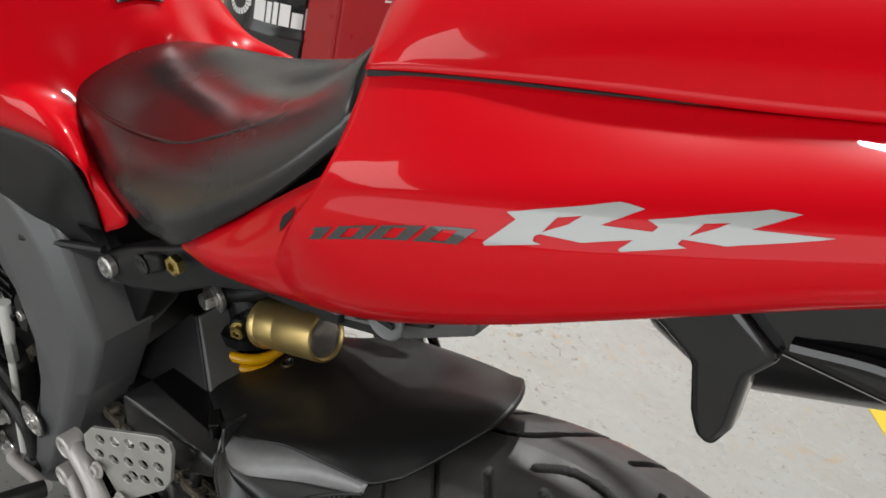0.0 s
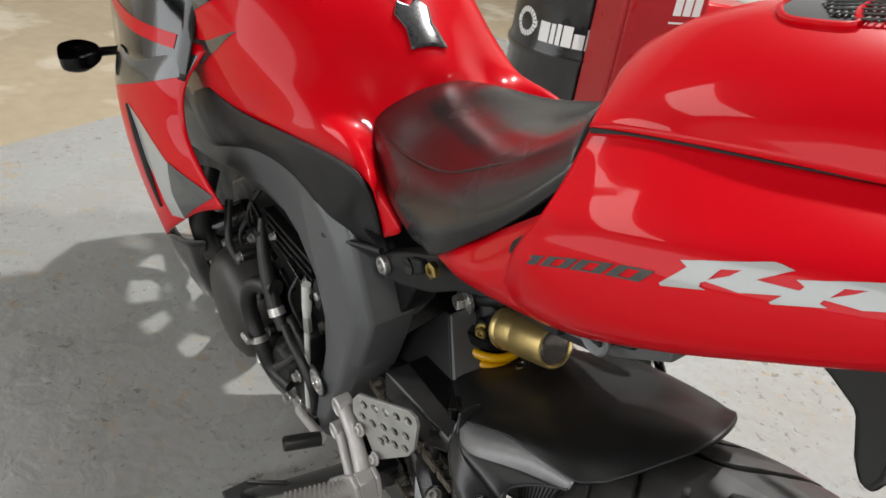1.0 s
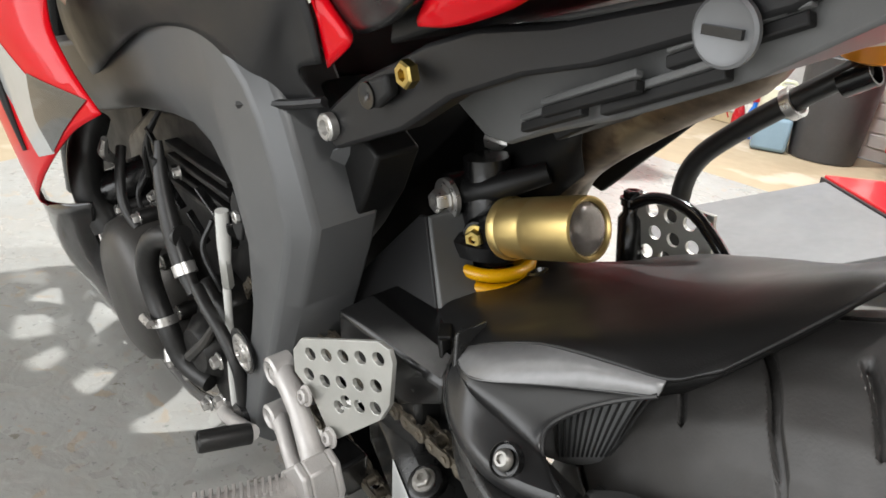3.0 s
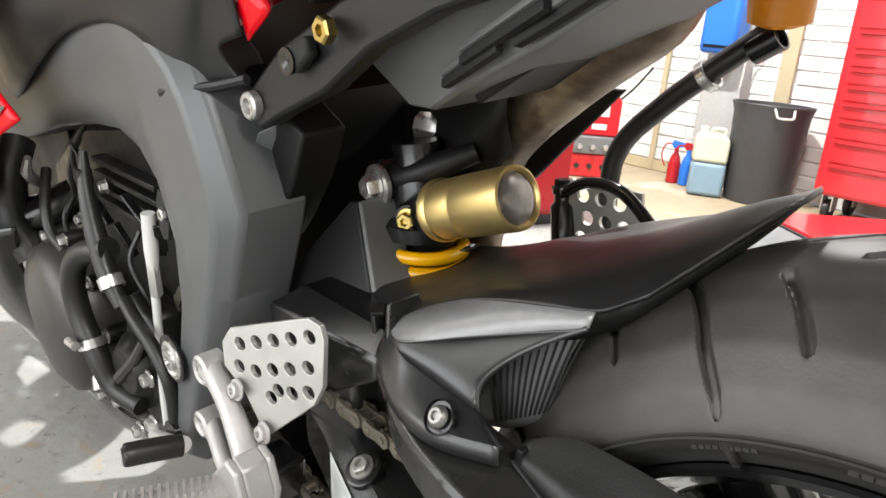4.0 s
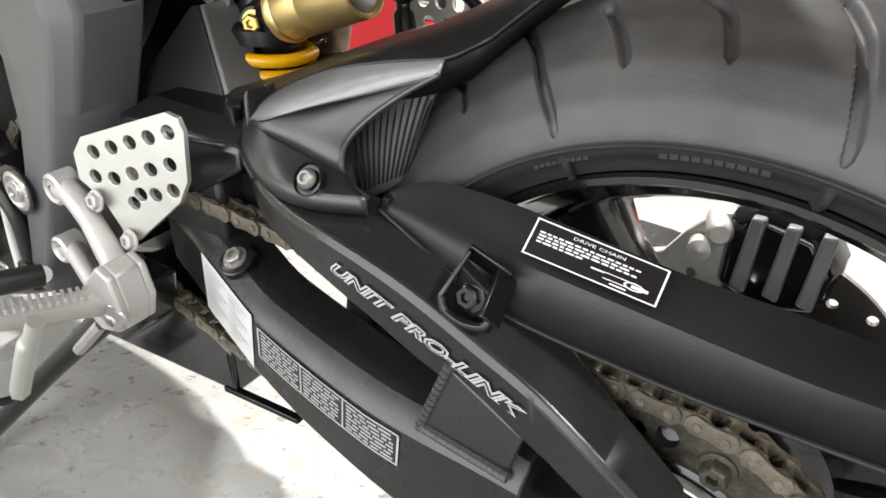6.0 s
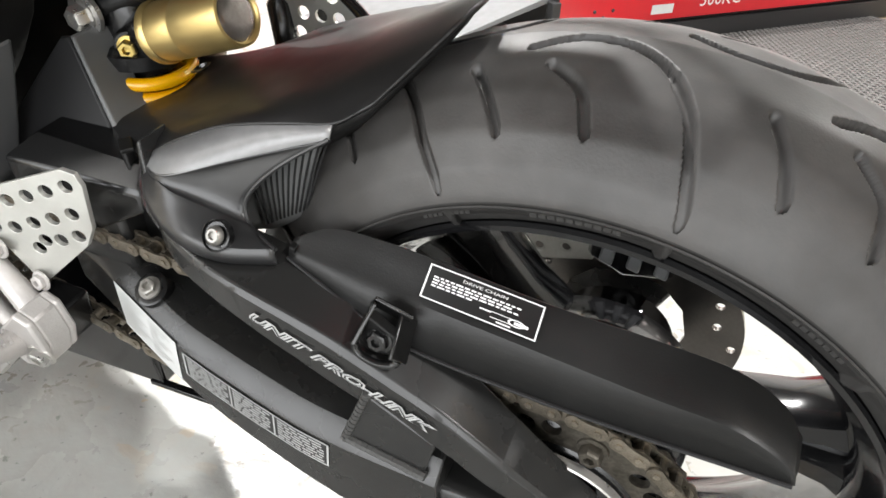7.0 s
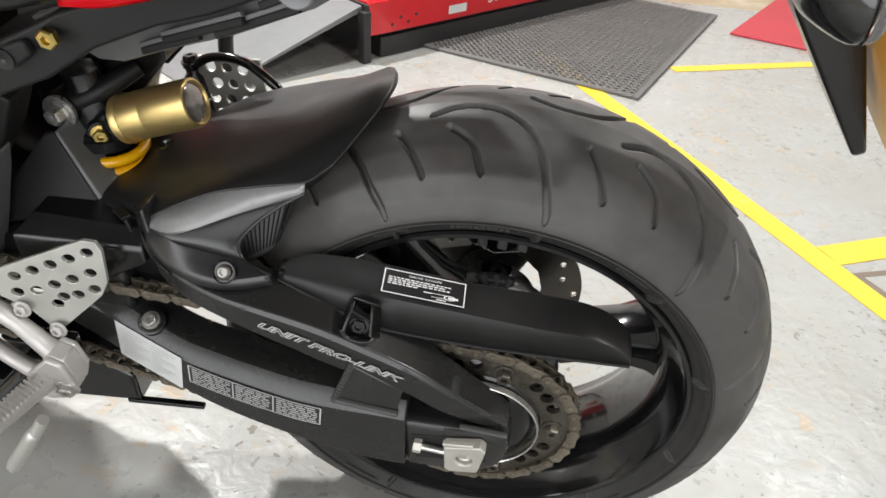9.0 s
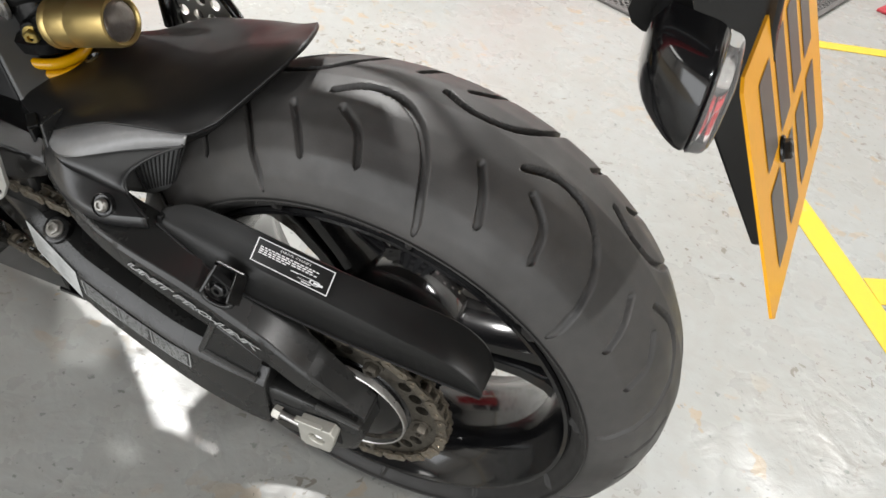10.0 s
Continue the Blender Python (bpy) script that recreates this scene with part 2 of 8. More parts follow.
CEIL = mat("dark grey ceiling boards", (0.06, 0.06, 0.06), 0.8, var=0.3, var_scale=1.0)
TAN = mat("tan cable trunking", (0.50, 0.42, 0.27), 0.6, var=0.4, var_scale=10)
PVC = mat("pale pvc conduit", (0.60, 0.60, 0.57), 0.4, var=0.2, var_scale=10)
BIN = mat("dark grey bin plastic", (0.055, 0.056, 0.06), 0.5, var=0.4, var_scale=8, rough_var=0.1)
CAN = mat("milky jerrycan plastic", (0.62, 0.63, 0.50), 0.4, var=0.2, var_scale=12)
CAN_LIQ = mat("blue liquid through plastic", (0.22, 0.33, 0.42), 0.35, var=0.2, var_scale=12)
BLUE = mat("blue dispenser plastic", (0.02, 0.16, 0.62), 0.35, var=0.2, var_scale=6)
WHITE = mat("white paint print", (0.80, 0.80, 0.80), 0.45)
EDGE = mat("grimy brown paint edge", (0.20, 0.155, 0.12), 0.6, var=0.6, var_scale=30)
DRUM = mat("black drum enamel", (0.012, 0.012, 0.013), 0.22, coat=0.4, var=0.3, var_scale=6)

# ---- mesh tools ----
def spline(p, k):
    """Points along a Catmull-Rom curve through p, k to each span."""
    p = [Vector(q) for q in p]
    if len(p) < 3 or k < 2:
        return p
    ext = [p[0] * 2 - p[1]] + p + [p[-1] * 2 - p[-2]]
    out = []
    for i in range(1, len(ext) - 2):
        a, b, c, d = ext[i - 1:i + 3]
        for j in range(k):
            t = j / k
            out.append(0.5 * ((2 * b) + (c - a) * t + (2 * a - 5 * b + 4 * c - d) * t * t + (3 * b - a - 3 * c + d) * t ** 3))
    return out + [p[-1]]


def grid_faces(bm, rows, closed=False):
    vs = [[bm.verts.new(q) for q in r] for r in rows]
    for r0, r1 in zip(vs, vs[1:]):
        n = len(r0)
        for j in range(n if closed else n - 1):
            bm.faces.new((r0[j], r0[(j + 1) % n], r1[(j + 1) % n], r1[j]))
    return vs


def loft(rows, su=5, sv=5, mirror=False, bm=None):
    """A smooth sheet through rows of points; mirror adds the other side of the bike's middle plane."""
    bm = bm or bmesh.new()
    if mirror:
        rows = [[(x, -y, z) for x, y, z in reversed(r[1:])] + list(r) for r in rows]
    fine = [spline(r, sv) for r in rows]
    cols = [spline([r[j] for r in fine], su) for j in range(len(fine[0]))]
    grid_faces(bm, [[c[i] for c in cols] for i in range(len(cols[0]))])
    return bm


def prism(pts, y0, y1, bm=None, shift=None):
    """A side outline (x, z) with depth from y0 to y1. shift(x, z) moves it sideways."""
    bm = bm or bmesh.new()
    s = shift or (lambda x, z: 0.0)
    a = [bm.verts.new((x, y0 + s(x, z), z)) for x, z in pts]
    b = [bm.verts.new((x, y1 + s(x, z), z)) for x, z in pts]
    n = len(pts)
    fs = [bm.faces.new(a), bm.faces.new(b[::-1])]
    for i in range(n):
        fs.append(bm.faces.new((a[i], b[i], b[(i + 1) % n], a[(i + 1) % n])))
    bmesh.ops.recalc_face_normals(bm, faces=fs)
    return bm


def raised(base, top, y_in, y_mid, y_top, bm=None, shift=None):
    """A side plate whose outer face is smaller than its base, with a sloping border between."""
    bm = bm or bmesh.new()
    s = shift or (lambda x, z: 0.0)
    rings = [[bm.verts.new((x, y + s(x, z), z)) for x, z in o] for o, y in ((base, y_in), (base, y_mid), (top, y_top))]
    fs = [bm.faces.new(rings[0]), bm.faces.new(rings[2][::-1])]
    n = len(base)
    for r0, r1 in zip(rings, rings[1:]):
        for i in range(n):
            fs.append(bm.faces.new((r0[i], r1[i], r1[(i + 1) % n], r0[(i + 1) % n])))
    bmesh.ops.recalc_face_normals(bm, faces=fs)
    return bm


def tube(pts, r, seg=12, sub=5, bm=None, caps=True):
    """A round bar along a smooth curve; r may be a list, one for each point."""
    bm = bm or bmesh.new()
    path = spline(pts, sub)
    n = len(path)
    rs = np.interp(np.linspace(0, 1, n), np.linspace(0, 1, len(r)), r) if isinstance(r, (list, tuple)) else [r] * n
    up, rows = None, []
    for i, p in enumerate(path):
        d = (path[min(i + 1, n - 1)] - path[max(i - 1, 0)]).normalized()
        if up is None:
            up = d.orthogonal().normalized()
        up = (up - d * up.dot(d)).normalized()
        side = d.cross(up)
        rows.append([p + (up * math.cos(a) + side * math.sin(a)) * rs[i] for a in (2 * math.pi * j / seg for j in range(seg))])
    vs = grid_faces(bm, rows, True)
    if caps:
        bm.faces.new(vs[0][::-1])
        bm.faces.new(vs[-1])
    return bm


def turned(profile, at, axis, seg=32, bm=None, arc=None):
    """A turned part: (distance along the axis, radius) pairs round the axis through at."""
    bm = bm or bmesh.new()
    d = Vector(axis).normalized()
    u = d.orthogonal().normalized()
    v = d.cross(u)
    rows = []
    for h, r in profile:
        rows.append([Vector(at) + d * h + (u * math.cos(a) + v * math.sin(a)) * max(r, 1e-5) for a in (2 * math.pi * j / seg for j in range(seg))])
    fs = []
    vs = grid_faces(bm, rows, True)
    return bm


def bolt(at, axis, r, h=None, washer=True, bm=None, socket=True):
    """A flanged hexagon bolt head that stands on at."""
    h = h or r * 0.9
    bm = bm or bmesh.new()
    if washer:
        turned([(0, 0), (0, r * 1.45), (r * 0.22, r * 1.4), (r * 0.28, r * 0.9)], at, axis, 20, bm)
    turned([(r * 0.2, r * 1.08), (h * 0.85, r * 1.08), (h, r * 0.9), (h, r * 0.5), (h * (0.55 if socket else 0.95), r * 0.45), (h * (0.5 if socket else 0.95), 0)], at, axis, 6, bm)
    return bm


def box(x0, x1, y0, y1, z0, z1, bm=None):
    bm = bm or bmesh.new()
    prism([(x0, z0), (x1, z0), (x1, z1), (x0, z1)], y0, y1, bm)
    return bm


def beam(p, q, w, h, bm=None, up=(0, 0, 1)):
    """A bar of section w x h from p to q."""
    bm = bm or bmesh.new()
    p, q = Vector(p), Vector(q)
    d = (q - p).normalized()
    s = d.cross(Vector(up)).normalized()
    u = s.cross(d)
    rows = [[c + s * a * w / 2 + u * b * h / 2 for a, b in ((-1, -1), (1, -1), (1, 1), (-1, 1))] for c in (p, q)]
    vs = grid_faces(bm, rows, True)
    bm.faces.new(vs[0][::-1])
    bm.faces.new(vs[1])
    return bm


def rings(rows, bm=None, caps=True):
    """A closed body through rings of equal count."""
    bm = bm or bmesh.new()
    vs = grid_faces(bm, rows, True)
    if caps:
        bm.faces.new(vs[0][::-1])
        bm.faces.new(vs[-1])
    bmesh.ops.recalc_face_normals(bm, faces=list(bm.faces))
    return bm


def coons(top, right, bottom, left, n):
    """Rows of a smooth patch between four edges that meet at their corners."""
    t, b = resample(top, n), resample(bottom, n)
    r, l = resample(right, n), resample(left, n)
    rows = []
    for j in range(n):
        v = j / (n - 1)
        row = []
        for i in range(n):
            u = i / (n - 1)
            row.append(t[i] * (1 - v) + b[i] * v + l[j] * (1 - u) + r[j] * u
                       - (t[0] * (1 - u) * (1 - v) + t[-1] * u * (1 - v) + b[0] * (1 - u) * v + b[-1] * u * v))
        rows.append(row)
    return rows


def resample(line, n):
    """n points evenly along a smooth curve through line."""
    p = np.array([tuple(q) for q in spline(line, 12)])
    s = np.concatenate([[0], np.cumsum(np.linalg.norm(np.diff(p, axis=0), axis=1))])
    at = np.linspace(0, s[-1], n)
    return [Vector((np.interp(a, s, p[:, 0]), np.interp(a, s, p[:, 1]), np.interp(a, s, p[:, 2]))) for a in at]


def holed(outline, holes, place, thick, seg=14, bm=None):
    """A plate with round holes: outline (u, v), holes (u, v, r), place(u, v, depth) gives the point."""
    bm = bm or bmesh.new()
    edges = []
    for ring in [outline] + [[(u + r * math.cos(2 * math.pi * k / seg), v + r * math.sin(2 * math.pi * k / seg)) for k in range(seg)] for u, v, r in holes]:
        vs = [bm.verts.new((u, v, 0)) for u, v in ring]
        edges += [bm.edges.new((vs[i], vs[(i + 1) % len(vs)])) for i in range(len(vs))]
    bmesh.ops.triangle_fill(bm, use_beauty=True, use_dissolve=False, edges=edges)
    got = bmesh.ops.extrude_face_region(bm, geom=list(bm.faces))
    for e in got["geom"]:
        if isinstance(e, bmesh.types.BMVert):
            e.co.z = thick
    for v in bm.verts:
        v.co = Vector(place(v.co.x, v.co.y, v.co.z))
    bmesh.ops.recalc_face_normals(bm, faces=list(bm.faces))
    return bm


def flat(polys, place, cuts=0, bm=None):
    """Thin printed shapes: polygons (u, v) laid by place(u, v)."""
    bm = bm or bmesh.new()
    for p in polys:
        bm.faces.new([bm.verts.new((u, v, 0)) for u, v in p])
    bmesh.ops.triangulate(bm, faces=list(bm.faces))
    for _ in range(cuts):
        bmesh.ops.subdivide_edges(bm, edges=list(bm.edges), cuts=1, use_grid_fill=True)
    for v in bm.verts:
        v.co = Vector(place(v.co.x, v.co.y))
    return bm


def filled(rings, place, cuts=0):
    """A thin printed shape: the first ring (u, v) is its outline, the others are holes in it."""
    bm = bmesh.new()
    edges = []
    for ring in rings:
        vs = [bm.verts.new((u, v, 0)) for u, v in ring]
        edges += [bm.edges.new((vs[i], vs[(i + 1) % len(vs)])) for i in range(len(vs))]
    bmesh.ops.triangle_fill(bm, use_beauty=True, use_dissolve=False, edges=edges)
    for _ in range(cuts):
        bmesh.ops.subdivide_edges(bm, edges=list(bm.edges), cuts=1, use_grid_fill=True)
    for v in bm.verts:
        v.co = Vector(place(v.co.x, v.co.y))
    bmesh.ops.recalc_face_normals(bm, faces=list(bm.faces))
    return bm


def text_mesh(body, size, place, shear=0.0, wide=1.0, bold=0.0):
    """Lettering in the built-in font, laid by place(u, v)."""
    cu = bpy.data.curves.new("lettering", "FONT")
    cu.body, cu.size, cu.shear, cu.resolution_u, cu.offset = body, size, shear, 2, bold
    ob = bpy.data.objects.new("lettering", cu)
    scene.collection.objects.link(ob)
    bpy.context.view_layer.update()
    me = bpy.data.meshes.new_from_object(ob)
    bpy.data.objects.remove(ob)
    bm = bmesh.new()
    bm.from_mesh(me)
    bpy.data.meshes.remove(me)
    for v in bm.verts:
        v.co = Vector(place(v.co.x * wide, v.co.y))
    return bm


def finish(ob, material, bevel=0.0, sharp=40, solid=0.0, offset=0.0, segments=2):
    me = ob.data
    me.materials.append(material)
    me.polygons.foreach_set("use_smooth", [True] * len(me.polygons))
    me.set_sharp_from_angle(angle=radians(sharp))
    if solid:
        md = ob.modifiers.new("thickness", "SOLIDIFY")
        md.thickness, md.offset = solid, offset
    if bevel:
        md = ob.modifiers.new("edges", "BEVEL")
        md.width, md.segments, md.limit_method, md.angle_limit = bevel, segments, "ANGLE", radians(38)
        md.use_clamp_overlap = True
    return ob


def mesh_of(name, bm):
    me = bpy.data.meshes.new(name)
    bm.to_mesh(me)
    bm.free()
    return me


def part(name, bm, material, parent, label="", **kw):
    """ONE mesh object under a thing or a part."""
    ob = new(name, mesh_of(name, bm))
    ob.parent = parent
    finish(ob, material, **kw)
    return tagged(ob, label) if label else ob


def thing(name, label, category, m=None, group="", kind="", bm=None, material=None, **kw):
    """A top-level thing: an Empty, or one mesh where bm is given."""
    ob = new(name, mesh_of(name, bm) if bm else None)
    if bm:
        finish(ob, material, **kw)
    ob.matrix_world = m or Matrix.Identity(4)
    return tagged(ob, label, category, group, kind)

# ---- the workshop ----
def sheet(name, pts, z0, z1, material, label="", category="", kind="structure", **kw):
    bm = bmesh.new()
    a = [bm.verts.new((x, y, z0)) for x, y in pts]
    b = [bm.verts.new((x, y, z1)) for x, y in pts]
    n = len(pts)
    fs = [bm.faces.new(a[::-1]), bm.faces.new(b)] + [bm.faces.new((a[i], a[(i + 1) % n], b[(i + 1) % n], b[i])) for i in range(n)]
    bmesh.ops.recalc_face_normals(bm, faces=fs)
    return thing(name, label, category, kind=kind, bm=bm, material=material, **kw)


WALL_Y, WEST, EAST = 3.66, -6.2, 5.0
sheet("floor", [(WEST, SOUTH), (EAST, SOUTH), (EAST, WALL_Y), (WEST, WALL_Y)], -0.12, -0.004, CONCRETE, "bare beige worn concrete workshop floor", "floor")
# the grey paint ends along a slanted line in the west and before the back wall
sheet("painted_floor", [(-0.45, SOUTH + 0.02), (EAST - 0.02, SOUTH + 0.02), (EAST - 0.02, 2.95), (-0.55, 2.95), (-0.62, 2.5), (-3.66, 2.32), (-2.33, -0.4)], -0.0035, 0.0, FLOOR,
      "worn pale grey painted workshop floor with scuffs", "floor")
sheet("ceiling", [(WEST, SOUTH), (EAST, SOUTH), (EAST, WALL_Y), (WEST, WALL_Y)], CEILING, CEILING + 0.1, CEIL, "plain grey ceiling boards over the workshop", "ceiling")
thing("wall_west", "plain white painted workshop wall", "wall", kind="structure", bm=box(WEST - 0.15, WEST, SOUTH, WALL_Y, 0, CEILING), material=WALL_PLAIN)
thing("wall_east", "plain white painted workshop wall", "wall", kind="structure", bm=box(EAST, EAST + 0.15, SOUTH, WALL_Y, 0, CEILING), material=WALL_PLAIN)
# the opening is assumed; it only makes room for the fill lamp
bm = box(WEST, DOOR[0], SOUTH - 0.15, SOUTH, 0, CEILING)
box(DOOR[1], EAST, SOUTH - 0.15, SOUTH, 0, CEILING, bm)
box(DOOR[0], DOOR[1], SOUTH - 0.15, SOUTH, DOOR[3], CEILING, bm)
thing("wall_south", "plain white painted wall with an added doorway, out of view", "wall", kind="structure", bm=bm, material=WALL_PLAIN)
wall_north = thing("wall_north", "white painted brick wall with visible courses", "wall", kind="structure",
                   bm=box(WEST, EAST, WALL_Y + 0.004, WALL_Y + 0.2, 0, CEILING), material=WALL_PLAIN)
for x, y, watts, turn, length, width in LAMPS:
    fixture = thing("ceiling_light", "white ceiling light housing, out of view", "lamp", pose(x, y, CEILING, 0, 0, turn), group="ceiling tube lights")
    part("housing", box(-length / 2 - 0.05, length / 2 + 0.05, -width / 2 - 0.03, width / 2 + 0.03, -0.065, 0), WHITE, fixture, bevel=0.008)


# yellow lines, as thin coats of paint
def line(p, q, w, name="floor_line"):
    p, q = Vector((*p, 0)), Vector((*q, 0))
    s = (q - p).normalized().cross(Vector((0, 0, 1))) * w / 2
    return sheet(name, [tuple((p + s)[:2]), tuple((q + s)[:2]), tuple((q - s)[:2]), tuple((p - s)[:2])], 0.0005, 0.0022, YELLOW, "yellow painted line on the grey floor", "floor marking")


line((0.045, 2.02), (1.345, -0.36), 0.062)
line((0.725, 0.845), (1.77, 1.36), 0.075)
line((0.505, 2.005), (1.985, 2.655), 0.05)

# the corner between the lines: a grimy border round a pale patch
sheet("floor_patch_border", [(0.755, 0.783), (0.889, 0.835), (1.324, 1.05), (1.084, 0.18)], 0.0002, 0.0012, EDGE, "grimy brown border of a floor patch", "floor marking")
sheet("floor_patch", [(0.781, 0.772), (0.892, 0.815), (1.294, 1.01), (1.084, 0.24)], 0.0014, 0.0022, FLOOR, "pale grey painted floor patch between yellow lines", "floor marking")

# perforated rubber mat
def holed_mat(cells_u, cells_v, cell, thick):
    bm = bmesh.new()
    seg = 8
    for i in range(cells_u):
        for j in range(cells_v):
            cx, cy = (i + 0.5) * cell, (j + 0.5) * cell
            outer, top, low = [], [], []
            for k in range(seg):
                a = 2 * math.pi * (k + 0.5) / seg
                c, s = math.cos(a), math.sin(a)
                m = max(abs(c), abs(s))
                outer.append(bm.verts.new((cx + c / m * cell / 2, cy + s / m * cell / 2, thick)))
                top.append(bm.verts.new((cx + c * cell * 0.30, cy + s * cell * 0.30, thick)))
                low.append(bm.verts.new((cx + c * cell * 0.30, cy + s * cell * 0.30, 0.001)))
            for k in range(seg):
                q = (k + 1) % seg
                bm.faces.new((outer[k], outer[q], top[q], top[k]))
                bm.faces.new((top[k], top[q], low[q], low[k]))
    return bm


turn_mat = Matrix(((-0.956, 0.414, 0, 0.360), (0.292, 0.910, 0, 1.662), (0, 0, 1, 0.0), (0, 0, 0, 1)))
rubber_mat = thing("rubber_mat", "grey perforated rubber workshop mat lying flat", "mat")
cell = 0.026
perforated = part("perforated_sheet", holed_mat(29, 44, cell, 0.011), MAT_RUBBER, rubber_mat, sharp=30)
perforated.matrix_local = turn_mat @ pose(0.02, 0.02, 0)
rim_pts = [(0, 0), (29 * cell + 0.04, 0), (29 * cell + 0.04, 44 * cell + 0.04), (0, 44 * cell + 0.04)]
bm = bmesh.new()
for (a, b), (c, d) in (((0, 0.02), (0, rim_pts[2][1])), ((rim_pts[1][0] - 0.02, rim_pts[1][0]), (0, rim_pts[2][1])), ((0.02, rim_pts[1][0] - 0.02), (0, 0.02)), ((0.02, rim_pts[1][0] - 0.02), (rim_pts[2][1] - 0.02, rim_pts[2][1]))):
    box(a, b, c, d, 0.0005, 0.0115, bm)
border = part("border", bm, MAT_RUBBER, rubber_mat, bevel=0.003)
border.matrix_local = turn_mat
sheet("red_mat", [(0.79, 2.52), (1.455, 2.25), (1.855, 3.04), (1.165, 3.27)], 0.0005, 0.011, MAT_RED, "dull red rubber mat on the floor", "mat", kind="", bevel=0.003)


# red scissor lift with its grey ramp
along, across = Vector((0.62, 0.785, 0)), Vector((-0.785, 0.62, 0))
lift_m = Matrix(((along.x, across.x, 0, -0.53), (along.y, across.y, 0, 1.735), (0, 0, 1, 0), (0, 0, 0, 1)))
lift = thing("motorcycle_lift", "red steel motorcycle lift table lowered, with a grey ramp", "lift", lift_m)
part("base_frame", box(0.06, 2.1, 0.03, 0.62, 0.0, 0.075, box(0.06, 2.1, 0.01, 0.05, 0, 0.07)), BLACK_STEEL, lift, bevel=0.004)
part("side_panel", box(0.0, 2.15, 0.0, 0.012, 0.085, 0.195), LIFT_RED, lift, bevel=0.003)
part("deck", box(0.0, 2.15, 0.012, 0.64, 0.165, 0.198), LIFT_RED, lift, bevel=0.003)
part("end_plate", box(-0.012, 0.0, 0.0, 0.64, 0.03, 0.19), BLACK_STEEL, lift, bevel=0.002)
bm = bmesh.new()
vs = [bm.verts.new(p) for p in ((-0.015, 0.02, 0.185), (-0.015, 0.60, 0.185), (-0.60, 0.60, 0.004), (-0.60, 0.02, 0.004), (-0.015, 0.02, 0.165), (-0.015, 0.60, 0.165), (-0.60, 0.60, 0.0), (-0.60, 0.02, 0.0))]
for f in ((0, 1, 2, 3), (7, 6, 5, 4), (0, 3, 7, 4), (1, 5, 6, 2), (0, 4, 5, 1), (3, 2, 6, 7)):
    bm.faces.new([vs[i] for i in f])
part("ramp", bm, STEEL_GREY, lift, "grey steel loading ramp", bevel=0.002)
part("post", box(-0.03, 0.0, -0.012, 0.022, 0.0, 0.17), BLACK_STEEL, lift, bevel=0.003)
for i in range(4):
    part("rivet", turned([(0, 0), (0, 0.006), (0.003, 0.005), (0.004, 0)], (0.10 + 0.035 * i, -0.0005, 0.11 + 0.02 * (i % 2)), (0, -1, 0), 10), BLACK_STEEL, lift)
plate_bm = text_mesh("500KG", 0.062, lambda u, v: (0.56 + u, -0.0015, 0.118 + v), wide=1.05)
part("load_rating", plate_bm, WHITE, lift, "white load rating lettering")
part("data_plate", flat([[(0.36, 0.105), (0.45, 0.105), (0.45, 0.135), (0.36, 0.135)]], lambda u, v: (u, -0.0015, v)), STICKER, lift)


# brick courses of the back wall: the stretch that comes into view
def bricks(parent, x0, x1, z0, z1, y, limit):
    bw, bh, gap = 0.215, 0.065, 0.010
    bm = box(0, bw, -0.004, 0.02, 0, bh)
    bmesh.ops.bevel(bm, geom=[e for e in bm.edges if all(v.co.y < 0 for v in e.verts)], offset=0.003, segments=1, affect="EDGES")
    me = mesh_of("brick", bm)
    me.materials.append(WALL)
    row, rest = 0, []
    z = z0
    while z + bh <= z1:
        x = x0 - (row % 2) * (bw + gap) / 2
        while x + bw <= x1:
            rest.append((x, z))
            x += bw + gap
        z += bh + gap
        row += 1
    for x, z in rest[:limit]:
        ob = new("brick", me)
        ob.parent = parent
        ob.location = (x, y + random.uniform(-0.002, 0.002), z)


# tool chest
def tool_chest(m):
    chest = thing("tool_chest", "tall red steel tool chest with closed drawers on castors", "tool chest", m)
    W, D, H = 0.70, 0.40, 1.02
    part("body", box(0, W, 0.01, D, 0.125, H), LIFT_RED, chest, bevel=0.006)
    zs = [0.135, 0.275, 0.385, 0.475, 0.55, 0.625, 0.70, 0.775, 0.86, 1.01]
    for z0, z1 in zip(zs, zs[1:]):
        d = part("drawer", box(0.035, W - 0.035, -0.004, 0.02, z0 + 0.004, z1 - 0.004), LIFT_RED, chest, bevel=0.003)
        bm = bmesh.new()
        prism([(0.05, z1 - 0.022), (W - 0.05, z1 - 0.022), (W - 0.05, z1 - 0.008), (0.05, z1 - 0.008)], -0.018, -0.004, bm)
        part("pull_rail", bm, RED_DARK, d, "dark red pull rail", bevel=0.003)
    for x in (0.06, W - 0.06):
        for y in (0.07, D - 0.07):
            c = part("castor", turned([(-0.016, 0), (-0.016, 0.046), (-0.010, 0.052), (0.010, 0.052), (0.016, 0.046), (0.016, 0)], (x, y, 0.052), (1, 0, 0), 20), RUBBER_SIDE, chest, "black rubber castor")
            for s in (-1, 1):
                part("fork", box(x + s * 0.023 - 0.003, x + s * 0.023 + 0.003, y - 0.03, y + 0.03, 0.05, 0.125), STEEL, c)
    part("side_handle", tube([(-0.002, 0.10, 0.80), (-0.05, 0.10, 0.81), (-0.05, 0.30, 0.81), (-0.002, 0.30, 0.80)], 0.010, 10, 1), STEEL, chest)
    return chest


